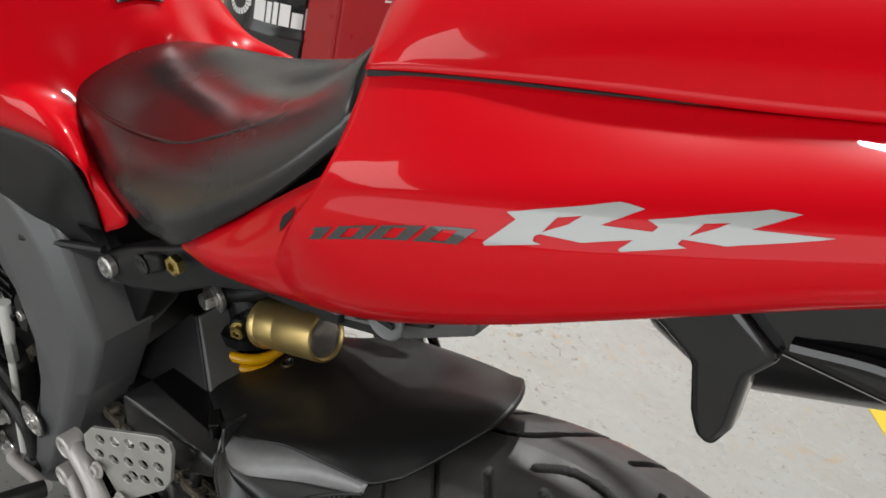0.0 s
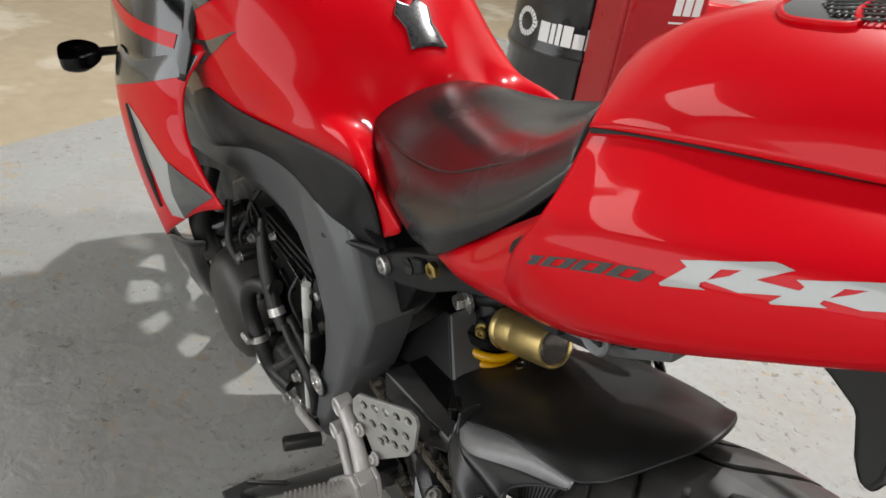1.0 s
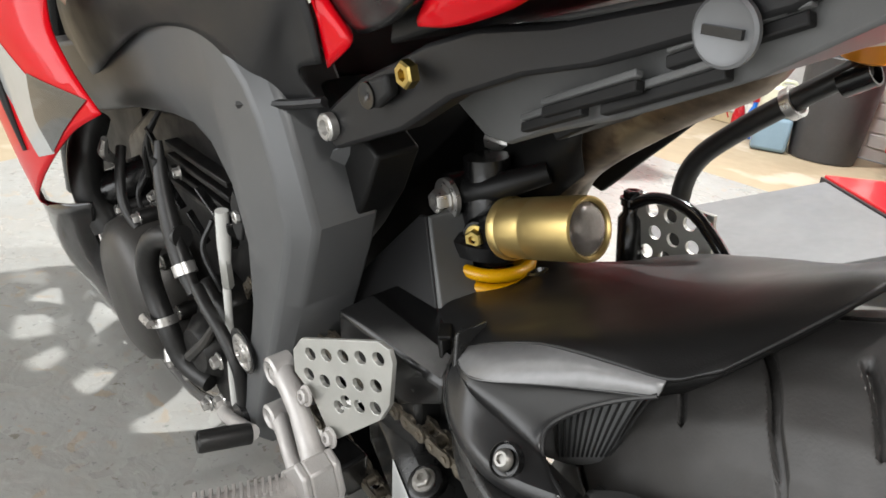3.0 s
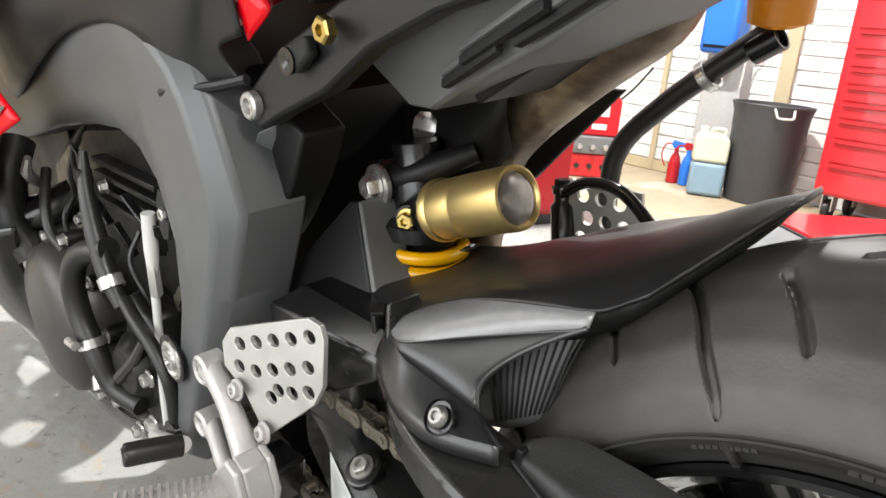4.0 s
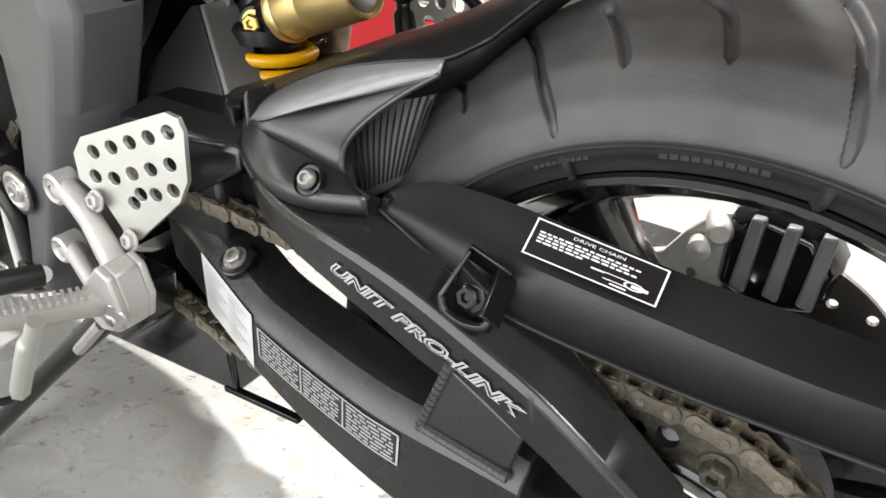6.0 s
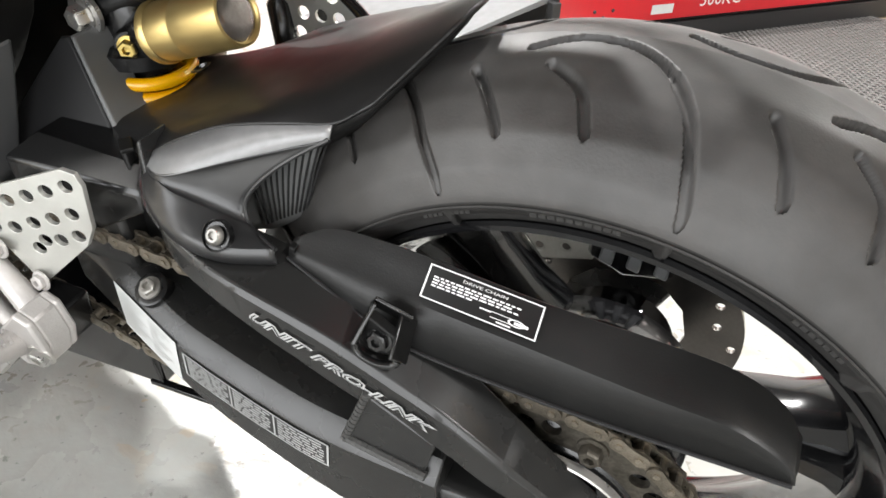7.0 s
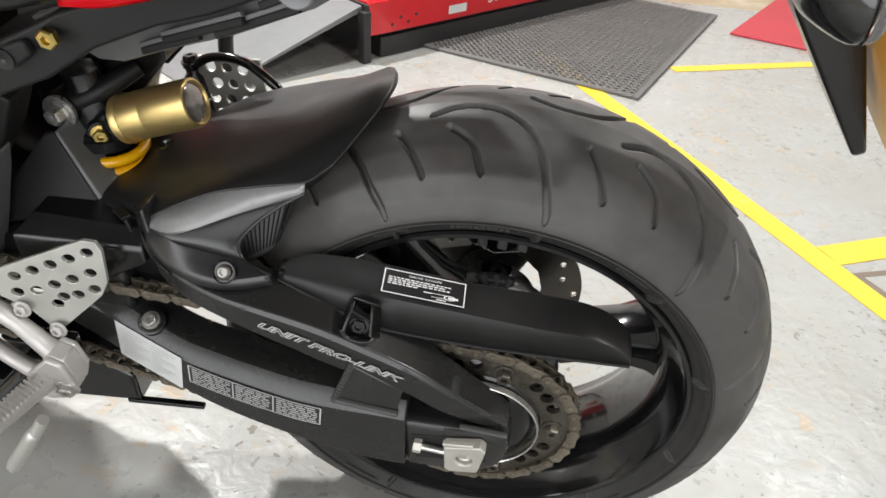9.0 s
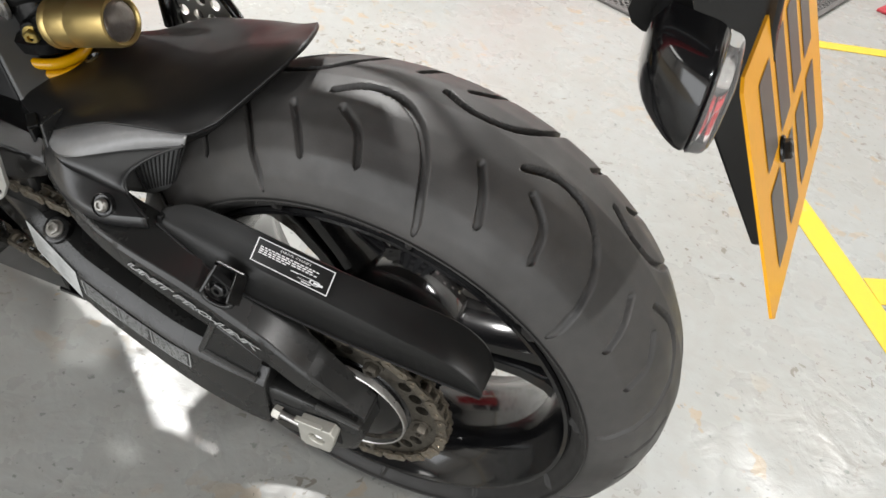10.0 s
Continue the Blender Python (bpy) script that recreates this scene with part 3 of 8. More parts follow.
tool_chest(pose(-1.262, 3.22, 0, 0, 0, -2))


def waste_bin(m):
    b = thing("waste_bin", "dark grey ribbed plastic waste bin standing open", "bin", m)
    part("shell", turned([(0.004, 0), (0.0, 0.135), (0.0, 0.15), (0.02, 0.155), (0.44, 0.182), (0.47, 0.190), (0.485, 0.196), (0.49, 0.192), (0.488, 0.182), (0.44, 0.176), (0.03, 0.15), (0.02, 0)], (0, 0, 0), (0, 0, 1), 40), BIN, b)
    part("handle", tube([(-0.045, -0.183, 0.475), (-0.04, -0.205, 0.45), (-0.03, -0.212, 0.435), (0.03, -0.212, 0.435), (0.04, -0.205, 0.45), (0.045, -0.183, 0.475)], 0.006, 8, 3), PVC, b, "pale carrying handle")
    return b


waste_bin(pose(-1.59, 3.385, 0, 0, 0, 40))


def jerrycan(m):
    j = thing("jerrycan", "milky plastic jerrycan half full of blue liquid", "jerrycan", m)
    W, D = 0.085, 0.075
    body = part("liquid_half", box(-W, W, -D, D, 0.0, 0.17), CAN_LIQ, j, "blue liquid showing through the plastic", bevel=0.02, segments=3)
    bm = bmesh.new()
    prism([(-W, 0.171), (W, 0.171), (W, 0.285), (W - 0.03, 0.315), (-W + 0.02, 0.315), (-W, 0.29)], -D, D, bm)
    part("shell", bm, CAN, j, bevel=0.018, segments=3)
    part("cap", turned([(0, 0), (0, 0.024), (0.028, 0.024), (0.032, 0.02), (0.032, 0)], (-0.045, 0, 0.312), (0, 0, 1), 18), PVC, j)
    part("grip", tube([(-0.01, 0, 0.312), (0.0, 0, 0.335), (0.05, 0, 0.335), (0.06, 0, 0.31)], 0.010, 8, 3), CAN, j)
    return j


jerrycan(pose(-1.80, 3.24, 0, 0, 0, 30))


def spray_bottles():
    """The small red and blue pair by the wall."""
    for dx, m1, m2, lab in ((0.0, RED_DARK, BLUE, "small red spray bottle with a hose by the wall"), (0.075, BLUE, RED_DARK, "small blue spray bottle with a red trigger by the wall")):
        b = thing("spray_bottle", lab, "bottle", pose(-2.06 + dx, 3.37, 0, 0, 0, 20), group="spray bottles by the wall")
        part("flask", turned([(0, 0), (0, 0.032), (0.10, 0.034), (0.14, 0.024), (0.165, 0.012), (0.19, 0.012)], (0, 0, 0), (0, 0, 1), 18), m1, b)
        part("trigger", prism([(-0.012, 0.185), (0.045, 0.20), (0.045, 0.22), (-0.02, 0.23), (-0.03, 0.205)], -0.012, 0.012), m2, b, bevel=0.003)
        part("hose", tube([(-0.02, 0, 0.21), (-0.06, 0, 0.20), (-0.075, 0, 0.14), (-0.05, 0, 0.08)], 0.004, 8), RED_DARK, b)


spray_bottles()

# wall fittings
thing("pillar", "pale grey painted pier on the brick wall", "pillar", kind="structure", bm=box(-2.085, -1.857, WALL_Y - 0.10, WALL_Y + 0.02, 0, CEILING), material=PILLAR, bevel=0.006)
thing("trunking", "tan vertical cable trunking on the white wall", "trunking", bm=box(-1.705, -1.625, WALL_Y - 0.035, WALL_Y - 0.014, 0.45, CEILING), material=TAN, bevel=0.004)
thing("conduit", "thin pale conduit pipe on the white wall", "conduit", bm=tube([(-2.36, WALL_Y - 0.03, 0.0), (-2.36, WALL_Y - 0.03, 3.2)], 0.016, 10), material=TAN)
disp = thing("paper_dispenser", "blue plastic paper roll dispenser on the pier", "dispenser", pose(-1.965, WALL_Y - 0.10, 0.70))
part("case", box(-0.10, 0.10, -0.16, 0, 0.0, 0.30), BLUE, disp, bevel=0.03, segments=3)
part("paper_slot", box(-0.07, 0.07, -0.163, -0.155, 0.03, 0.045), BLACK_MATT, disp)
part("flex", tube([(0.13, -0.02, 0.35), (0.16, -0.02, 0.12), (0.12, -0.02, 0.05), (0.11, -0.02, -0.16)], 0.006, 8), PVC, disp, "thin hanging cable")
thing("skirting", "brown stained skirting at the foot of the wall", "skirting", kind="structure", bm=box(-4.5, -2.24, WALL_Y - 0.03, WALL_Y - 0.014, 0, 0.06), material=TAN)


# red cabinet, oil drum and red machine by the west end
def oil_drum(m):
    d = thing("oil_drum", "gloss black steel oil drum with rolled hoops and white print", "drum", m)
    prof = [(0, 0.0), (0, 0.285), (0.012, 0.292), (0.025, 0.285)]
    for z in (0.30, 0.58):
        prof += [(z - 0.03, 0.285), (z - 0.012, 0.297), (z + 0.012, 0.297), (z + 0.03, 0.285)]
    prof += [(0.855, 0.285), (0.868, 0.292), (0.88, 0.285), (0.872, 0.275), (0.86, 0.27), (0.858, 0)]
    part("shell", turned(prof, (0, 0, 0), (0, 0, 1), 56), DRUM, d)
    r = 0.2865

    def wrap(a0, z0):
        return lambda u, v: (r * math.sin(a0 + u / r), -r * math.cos(a0 + u / r), z0 + v)

    # a brand name, as plain bars of its size, and a round mark
    shapes = []
    x = 0.0
    for w, h in ((0.044, 0.078), (0.018, 0.078), (0.018, 0.082), (0.040, 0.082), (0.042, 0.058), (0.018, 0.082), (0.040, 0.058), (0.042, 0.058), (0.038, 0.058)):
        shapes.append([(x, 0), (x + w, 0), (x + w, h), (x, h)])
        x += w + 0.007
    part("print", flat(shapes, wrap(-0.62, 0.345), 2), WHITE, d, "white lettering drawn as bars")
    ring = []
    for k in range(20):
        a0, a1 = 2 * math.pi * k / 20, 2 * math.pi * (k + 0.8) / 20
        ring.append([(0.058 * math.cos(a0), 0.058 * math.sin(a0)), (0.058 * math.cos(a1), 0.058 * math.sin(a1)), (0.036 * math.cos(a1), 0.036 * math.sin(a1)), (0.036 * math.cos(a0), 0.036 * math.sin(a0))])
    ring.append([(-0.062, -0.013), (0.062, -0.013), (0.062, 0.015), (-0.062, 0.015)])
    part("round_mark", flat(ring, wrap(-0.90, 0.40), 0), WHITE, d, "round white mark")
    return d


oil_drum(pose(-2.22, 1.84, 0, 0, 0, 48))

cab_m = pose(-1.765, 1.588, 0, 0, 0, 78)
cabinet = thing("tool_cabinet", "dark red steel cabinet with white lettering bars", "cabinet", cab_m)
part("body", box(0, 0.36, 0.012, 0.20, 0.04, 1.25), RED_DARK, cabinet, bevel=0.012)
part("front_panel", box(0.012, 0.348, -0.006, 0.012, 0.06, 1.235), RED_DARK, cabinet, bevel=0.005)
part("plinth", box(0.02, 0.34, 0.03, 0.18, 0, 0.04), BLACK_STEEL, cabinet)
shapes = [[(x, 0.555), (x + 0.036, 0.555), (x + 0.036, 0.64), (x, 0.64)] for x in (0.20, 0.243, 0.286)]
shapes += [[(0.19, 0.525), (0.33, 0.525), (0.33, 0.532), (0.19, 0.532)], [(0.22, 0.46), (0.29, 0.46), (0.29, 0.485), (0.22, 0.485)]]
part("lettering", flat(shapes, lambda u, v: (u, -0.0075, v)), WHITE, cabinet, "white lettering drawn as bars")

mach = thing("charger_machine", "red workshop machine with a sloped grey panel on a red stand", "machine", pose(-2.42, 2.86, 0, 0, 0, 50))
part("case", prism([(0.0, 0.22), (0.27, 0.22), (0.27, 0.41), (0.245, 0.44), (0.025, 0.44), (0.0, 0.41)], 0, 0.22), LIFT_RED, mach, bevel=0.012)
part("panel", prism([(0.0, 0.125), (0.27, 0.125), (0.27, 0.219), (0.0, 0.219)], -0.03, 0.22), STEEL_GREY, mach, "grey connector panel", bevel=0.008)
part("stand", prism([(0.0, 0.0), (0.27, 0.0), (0.25, 0.124), (0.02, 0.124)], -0.02, 0.24), LIFT_RED, mach, bevel=0.01)
shapes = [[(x, 0.325), (x + 0.045, 0.325), (x + 0.045, 0.385), (x, 0.385)] for x in (0.055, 0.108, 0.161)] + [[(0.12, 0.255), (0.20, 0.255), (0.20, 0.285), (0.12, 0.285)]]
for shape in shapes:
    part("lettering", flat([shape], lambda u, v: (u, -0.002, v)), WHITE, mach, "white lettering bar")
for x in (0.06, 0.13, 0.20):
    part("knob", turned([(0, 0.016), (0.025, 0.014), (0.028, 0)], (x, -0.03, 0.165), (0, -1, 0), 14), STEEL, mach)
    part("socket", turned([(0, 0.014), (0.012, 0.014), (0.012, 0)], (x, -0.021, 0.06), (0, -1, 0), 12), BLACK_STEEL, mach)
part("cable", tube([(0.27, 0.1, 0.40), (0.34, 0.08, 0.48), (0.40, 0.0, 0.60)], 0.006, 8), BLACK_STEEL, mach)

# ---- the motorcycle, in its own upright axes: x to the rear, y to its right side, z up; it leans on its side stand ----
LEAN_ANGLE = 8.5
bike = thing("motorcycle", "red and black sports motorcycle leaning on its side stand", "motorcycle", pose(0, 0.076, 0, LEAN_ANGLE, 0, 0))
AX, AZ = 0.005, 0.310  # rear axle
WHEEL = (AX, 0.0, AZ)

# rear tyre with its slanted grooves cut into the tread
TYRE_Y = [0, 0.03, 0.055, 0.075, 0.088, 0.0945, 0.0945, 0.092, 0.088, 0.084, 0.081]
TYRE_R = [0.316, 0.3125, 0.303, 0.288, 0.2685, 0.2515, 0.2455, 0.2405, 0.238, 0.233, 0.228]
LONG = [(22.3, 0.0185), (18.8, 0.0095), (15.3, 0.0070), (10.6, 0.0125), (6.3, 0.031), (3.1, 0.056), (1.5, 0.075), (0, 0.0895)]
SHORT = [(19.2, 0.0345), (15.2, 0.051), (13.3, 0.073)]
SLASH = [(28.3, 0.036), (25.6, 0.058), (23.9, 0.0745)]
PITCH = 360 / 11


def tyre_mesh():
    cy = np.array([0.0] + [v for v in np.cumsum(np.hypot(np.diff(TYRE_Y), np.diff(TYRE_R)))])
    # arc length positions, dense over the tread
    arc = np.concatenate([np.linspace(0, cy[4], 76), np.linspace(cy[4], cy[-1], 26)[1:]])
    half_y, half_r = np.interp(arc, cy, TYRE_Y), np.interp(arc, cy, TYRE_R)
    # soften the corners of the profile
    for _ in range(6):
        half_y[1:-1] = 0.5 * half_y[1:-1] + 0.25 * (half_y[:-2] + half_y[2:])
        half_r[1:-1] = 0.5 * half_r[1:-1] + 0.25 * (half_r[:-2] + half_r[2:])
    ys = np.concatenate([-half_y[::-1], half_y[1:]])
    rs = np.concatenate([half_r[::-1], half_r[1:]])
    n_a = 1760
    th = np.arange(n_a) * 360.0 / n_a
    depth = np.zeros((n_a, len(ys)))
    mm_per_deg = 0.300 * math.pi / 180

    def cut(points, side, offset, width, deep):
        fine = spline([(a, y, 0) for a, y in points], 6) if len(points) > 2 else [Vector((a, y, 0)) for a, y in points]
        pts = np.array([(p.x, p.y) for p in fine])
        rel = (th - offset) % PITCH
        for shift in (0, PITCH, -PITCH, 2 * PITCH):
            a = (rel + shift)[:, None] * mm_per_deg
            y = side * ys[None, :]
            best = np.full((n_a, len(ys)), 9.0)
            for (a0, y0), (a1, y1) in zip(pts, pts[1:]):
                ax, bx = a0 * mm_per_deg, a1 * mm_per_deg
                dx, dy = bx - ax, y1 - y0
                t = np.clip(((a - ax) * dx + (y - y0) * dy) / (dx * dx + dy * dy), 0, 1)
                best = np.minimum(best, np.hypot(a - ax - t * dx, y - y0 - t * dy))
            np.maximum(depth, deep * np.clip((width - best) / 0.0014, 0, 1), out=depth)

    for side, off in ((-1, 81.1), (1, 81.1 + PITCH / 2)):
        cut(LONG, side, off, 0.0038, 0.0070)
        cut(SHORT, side, off, 0.0036, 0.0062)
        cut(SLASH, side, off, 0.0036, 0.0062)
    r = rs[None, :] - depth
    co = np.empty((n_a, len(ys), 3))
    rad = np.radians(th)[:, None]
    co[:, :, 0], co[:, :, 1], co[:, :, 2] = AX + r * np.cos(rad), ys[None, :], AZ + r * np.sin(rad)
    m = len(ys)
    i, j = np.meshgrid(np.arange(n_a), np.arange(m - 1), indexing="ij")
    k = (i + 1) % n_a
    quads = np.stack([i * m + j, k * m + j, k * m + j + 1, i * m + j + 1], -1).reshape(-1, 4)
    me = bpy.data.meshes.new("rear_tyre")
    me.from_pydata(co.reshape(-1, 3).tolist(), [], quads[:, ::-1].tolist())
    return me


tyre = new("rear_tyre", tyre_mesh())
tyre.parent = bike
finish(tyre, RUBBER, sharp=55)
tagged(tyre, "wide black road tyre with curved rain grooves")
# the unscuffed sidewall is darker than the worn tread
tyre.data.materials.append(RUBBER_WALL)
ring_pos = np.empty(len(tyre.data.polygons) * 3)
tyre.data.polygons.foreach_get("center", ring_pos)
ring_pos = ring_pos.reshape(-1, 3)
tyre.data.polygons.foreach_set("material_index", (np.hypot(ring_pos[:, 0] - AX, ring_pos[:, 2] - AZ) < 0.2485).astype(np.int32))
ring = turned([(-0.0955, 0.2475), (-0.0965, 0.2465), (-0.0955, 0.2452)], WHEEL, (0, 1, 0), 120)
part("sidewall_rib", ring, RUBBER_WALL, tyre)
# raised sidewall marks, too worn to read
bm = bmesh.new()
for start, n, size in ((118, 9, 0.005), (100, 10, 0.007), (62, 7, 0.007), (20, 8, 0.005), (-40, 9, 0.007), (-120, 9, 0.007)):
    for k in range(n):
        a = radians(start - k * size * 190)
        rr = 0.2405
        c = Vector((AX + rr * math.cos(a), -0.0916, AZ + rr * math.sin(a)))
        t = Vector((-math.sin(a), 0, math.cos(a)))
        o = Vector((math.cos(a), 0, math.sin(a)))
        beam(c - t * size * 0.32, c + t * size * 0.32, size * 0.5, 0.0006, bm, up=o.cross(t))
tagged(part("sidewall_lettering", bm, RUBBER_WALL, tyre, "raised worn sidewall marks"), kind="stuff")

# rim: barrel with lips, hub and three forked spokes
prof = [(-0.083, 0.2275), (-0.086, 0.226), (-0.086, 0.222), (-0.082, 0.2195), (-0.070, 0.216), (-0.060, 0.206), (-0.040, 0.196), (0.0, 0.192), (0.040, 0.196), (0.060, 0.206), (0.070, 0.216), (0.082, 0.2195), (0.086, 0.222), (0.086, 0.226), (0.083, 0.2275),
        (0.07, 0.2265), (0.05, 0.215), (0.0, 0.203), (-0.05, 0.215), (-0.07, 0.2265), (-0.083, 0.2275)]
rim = part("rear_rim", turned(prof, WHEEL, (0, 1, 0), 120), BLACK_GLOSS, bike, "gloss black cast alloy rim", sharp=50)
part("hub", turned([(-0.075, 0.028), (-0.075, 0.052), (-0.05, 0.062), (-0.02, 0.058), (0.03, 0.05), (0.07, 0.052), (0.075, 0.028), (0.0, 0.03), (-0.075, 0.028)], WHEEL, (0, 1, 0), 48), BLACK_GLOSS, rim)
for a in (132, 12, -108):
    d = Vector((math.cos(radians(a)), 0, math.sin(radians(a))))
    t = Vector((-d.z, 0, d.x))
    bm = bmesh.new()
    for da in (-1, 1):
        rows = []
        for s, w, h, off in ((0.040, 0.034, 0.070, 0.014), (0.075, 0.026, 0.058, 0.0135), (0.115, 0.022, 0.050, 0.0135), (0.155, 0.024, 0.050, 0.0160), (0.182, 0.030, 0.056, 0.022), (0.202, 0.044, 0.070, 0.030)):
            c = Vector(WHEEL) + d * s + t * off * da
            rows.append([c + t * u * w / 2 + Vector((0, v * h / 2, 0)) for u, v in ((-1, -0.62), (-0.6, -1), (0.6, -1), (1, -0.62), (1, 0.62), (0.6, 1), (-0.6, 1), (-1, 0.62))])
        grid_faces(bm, rows, True)
    rows = []
    for s, w, h in ((0.040, 0.030, 0.040), (0.155, 0.020, 0.028), (0.200, 0.034, 0.034)):
        c = Vector(WHEEL) + d * s
        rows.append([c + t * u * w / 2 + Vector((0, v * h / 2, 0)) for u, v in ((-1, -1), (1, -1), (1, 1), (-1, 1))])
    grid_faces(bm, rows, True)
    part("spoke", bm, BLACK_GLOSS, rim, sharp=30)
part("hub_boss", turned([(-0.050, 0.026), (-0.060, 0.030), (-0.066, 0.046), (-0.060, 0.070), (-0.046, 0.086), (-0.020, 0.090), (0.020, 0.082), (0.040, 0.060)], WHEEL, (0, 1, 0), 64), BLACK_GLOSS, rim)
for k in range(5):
    a = radians(88 + 72 * k)
    c = (AX + 0.062 * math.cos(a), -0.066, AZ + 0.062 * math.sin(a))
    part("damper_cup", turned([(0.0, 0.021), (-0.006, 0.021), (-0.008, 0.018), (-0.004, 0.0165), (0.010, 0.016), (0.010, 0)], c, (0, 1, 0), 24), BLACK_GLOSS, rim)
part("cush_drive", turned([(-0.118, 0.03), (-0.118, 0.068), (-0.105, 0.078), (-0.075, 0.082), (-0.06, 0.06), (-0.06, 0.03)], WHEEL, (0, 1, 0), 48), BLACK_GLOSS, rim)
# brake disc on the far side, drilled
holes = []
for k in range(24):
    a = 2 * math.pi * k / 24
    r = (0.101, 0.087, 0.094)[k % 3]
    holes.append((r * math.cos(a), r * math.sin(a), 0.0042))
circle = [(0.11 * math.cos(2 * math.pi * k / 72), 0.11 * math.sin(2 * math.pi * k / 72)) for k in range(72)]
holes.append((0, 0, 0.06))
part("brake_disc", holed(circle, holes, lambda u, v, d: (AX + u, 0.088 + d, AZ + v), 0.005, 12), DISC, rim, "drilled steel brake disc")

# sprocket and its bolts
teeth = []
for k in range(42):
    for da, r in ((-0.30, 0.1015), (-0.12, 0.1105), (0.12, 0.1105), (0.30, 0.1015)):
        a = 2 * math.pi * (k + da) / 42
        teeth.append((r * math.cos(a), r * math.sin(a)))
holes = [(0.0, 0.0, 0.066)]
for k in range(5):
    a = radians(70.5 + 72 * k + 36)
    holes += [(0.086 * math.cos(a + da), 0.086 * math.sin(a + da), 0.0075) for da in (-0.22, 0.0, 0.22)]
sprocket = part("sprocket", holed(teeth, holes, lambda u, v, d: (AX + u, -0.1215 + d, AZ + v), 0.007, 14), SPROCKET, bike, "grimy steel rear sprocket")
part("carrier", turned([(-0.1335, 0.0), (-0.1335, 0.05), (-0.127, 0.062), (-0.118, 0.075), (-0.110, 0.085), (-0.10, 0.08), (-0.10, 0.0)], WHEEL, (0, 1, 0), 56), BLACK_SATIN, sprocket, "black sprocket carrier")
part("seal_ring", turned([(-0.1345, 0.0665), (-0.1355, 0.0675), (-0.1345, 0.0685), (-0.128, 0.0688)], WHEEL, (0, 1, 0), 64), STEEL, sprocket, "bright edge ring")
for k in range(5):
    a = radians(73 + 72 * k)
    part("sprocket_bolt", bolt((AX + 0.083 * math.cos(a), -0.1215, AZ + 0.083 * math.sin(a)), (0, -1, 0), 0.0078, 0.011), SPROCKET, sprocket, "dull brass coloured nut")

# chain: inner and outer links on one loop round both sprockets
CHAIN_Y = -0.118
FX, FZ, FR = -0.615, 0.405, 0.041
RR = 0.1062


def chain_loop():
    """Points one pitch apart on the loop."""
    d = math.hypot(FX - AX, FZ - AZ)
    base = math.atan2(FZ - AZ, FX - AX)
    beta = math.acos((RR - FR) / d)
    up0, lo0 = base - beta, base + beta  # tangent angles, upper and lower side
    pts = []
    rear = np.linspace(lo0 - 2 * math.pi, up0, 160)
    pts += [(AX + RR * math.cos(a), AZ + RR * math.sin(a)) for a in rear]
    frontal = np.linspace(up0, lo0, 60)
    pts += [(FX + FR * math.cos(a), FZ + FR * math.sin(a)) for a in frontal]
    pts.append(pts[0])
    p = np.array(pts)
    s = np.concatenate([[0], np.cumsum(np.hypot(*np.diff(p, axis=0).T))])
    n = 2 * round(s[-1] / 0.015875 / 2)
    at = np.linspace(0, s[-1], n + 1)
    return np.stack([np.interp(at, s, p[:, 0]), np.interp(at, s, p[:, 1])], 1)


loop = chain_loop()
bm = bmesh.new()
for x, z in loop[:-1]:
    turned([(-0.0095, 0), (-0.0095, 0.0026), (0.0095, 0.0026), (0.0095, 0)], (x, CHAIN_Y, z), (0, 1, 0), 8, bm)
    turned([(-0.004, 0.0051), (0.004, 0.0051)], (x, CHAIN_Y, z), (0, 1, 0), 10, bm)
chain = part("drive_chain", bm, CHAIN, bike, "grimy steel drive chain")


def link_mesh(half_gap, r):
    bm = bmesh.new()
    p = 0.015875
    for y in (-half_gap, half_gap):
        out = [(-math.sin(a) * r, math.cos(a) * r) for a in np.linspace(0.35, math.pi - 0.35, 6)]
        ring = out + [(p / 2, -r * 0.72)] + [(p + math.sin(a) * r, -math.cos(a) * r) for a in np.linspace(0.35, math.pi - 0.35, 6)] + [(p / 2, r * 0.72)]
        prism(ring, y - 0.0009, y + 0.0009, bm)
    return mesh_of("link", bm)


link_kinds = [link_mesh(0.0052, 0.0072), link_mesh(0.0075, 0.0070)]
for me in link_kinds:
    me.materials.append(CHAIN)
for i in range(len(loop) - 1):
    (x0, z0), (x1, z1) = loop[i], loop[i + 1]
    ob = new("link", link_kinds[i % 2])
    ob.parent = chain
    ob.matrix_local = pose(x0, CHAIN_Y, z0) @ Matrix.Rotation(-math.atan2(z1 - z0, x1 - x0), 4, "Y")

# ---- swingarm ----
# lower beam: it flares outwards from the pivot to the axle; x, outer face y, top z, bottom z
BEAM = [(-0.445, -0.112, 0.404, 0.352), (-0.400, -0.1245, 0.4005, 0.340), (-0.378, -0.1318, 0.3965, 0.334), (-0.338, -0.144, 0.389, 0.327), (-0.300, -0.1555, 0.3805, 0.317), (-0.260, -0.162, 0.3745, 0.305),
        (-0.220, -0.168, 0.3705, 0.298), (-0.175, -0.175, 0.369, 0.294), (-0.135, -0.1785, 0.3695, 0.289), (-0.095, -0.1785, 0.3685, 0.282), (-0.062, -0.1765, 0.364, 0.278)]


def beam_at(x):
    """Outer face y, top z and bottom z of the lower beam."""
    cols = list(zip(*BEAM))
    return [float(np.interp(x, cols[0], c)) for c in cols[1:]]


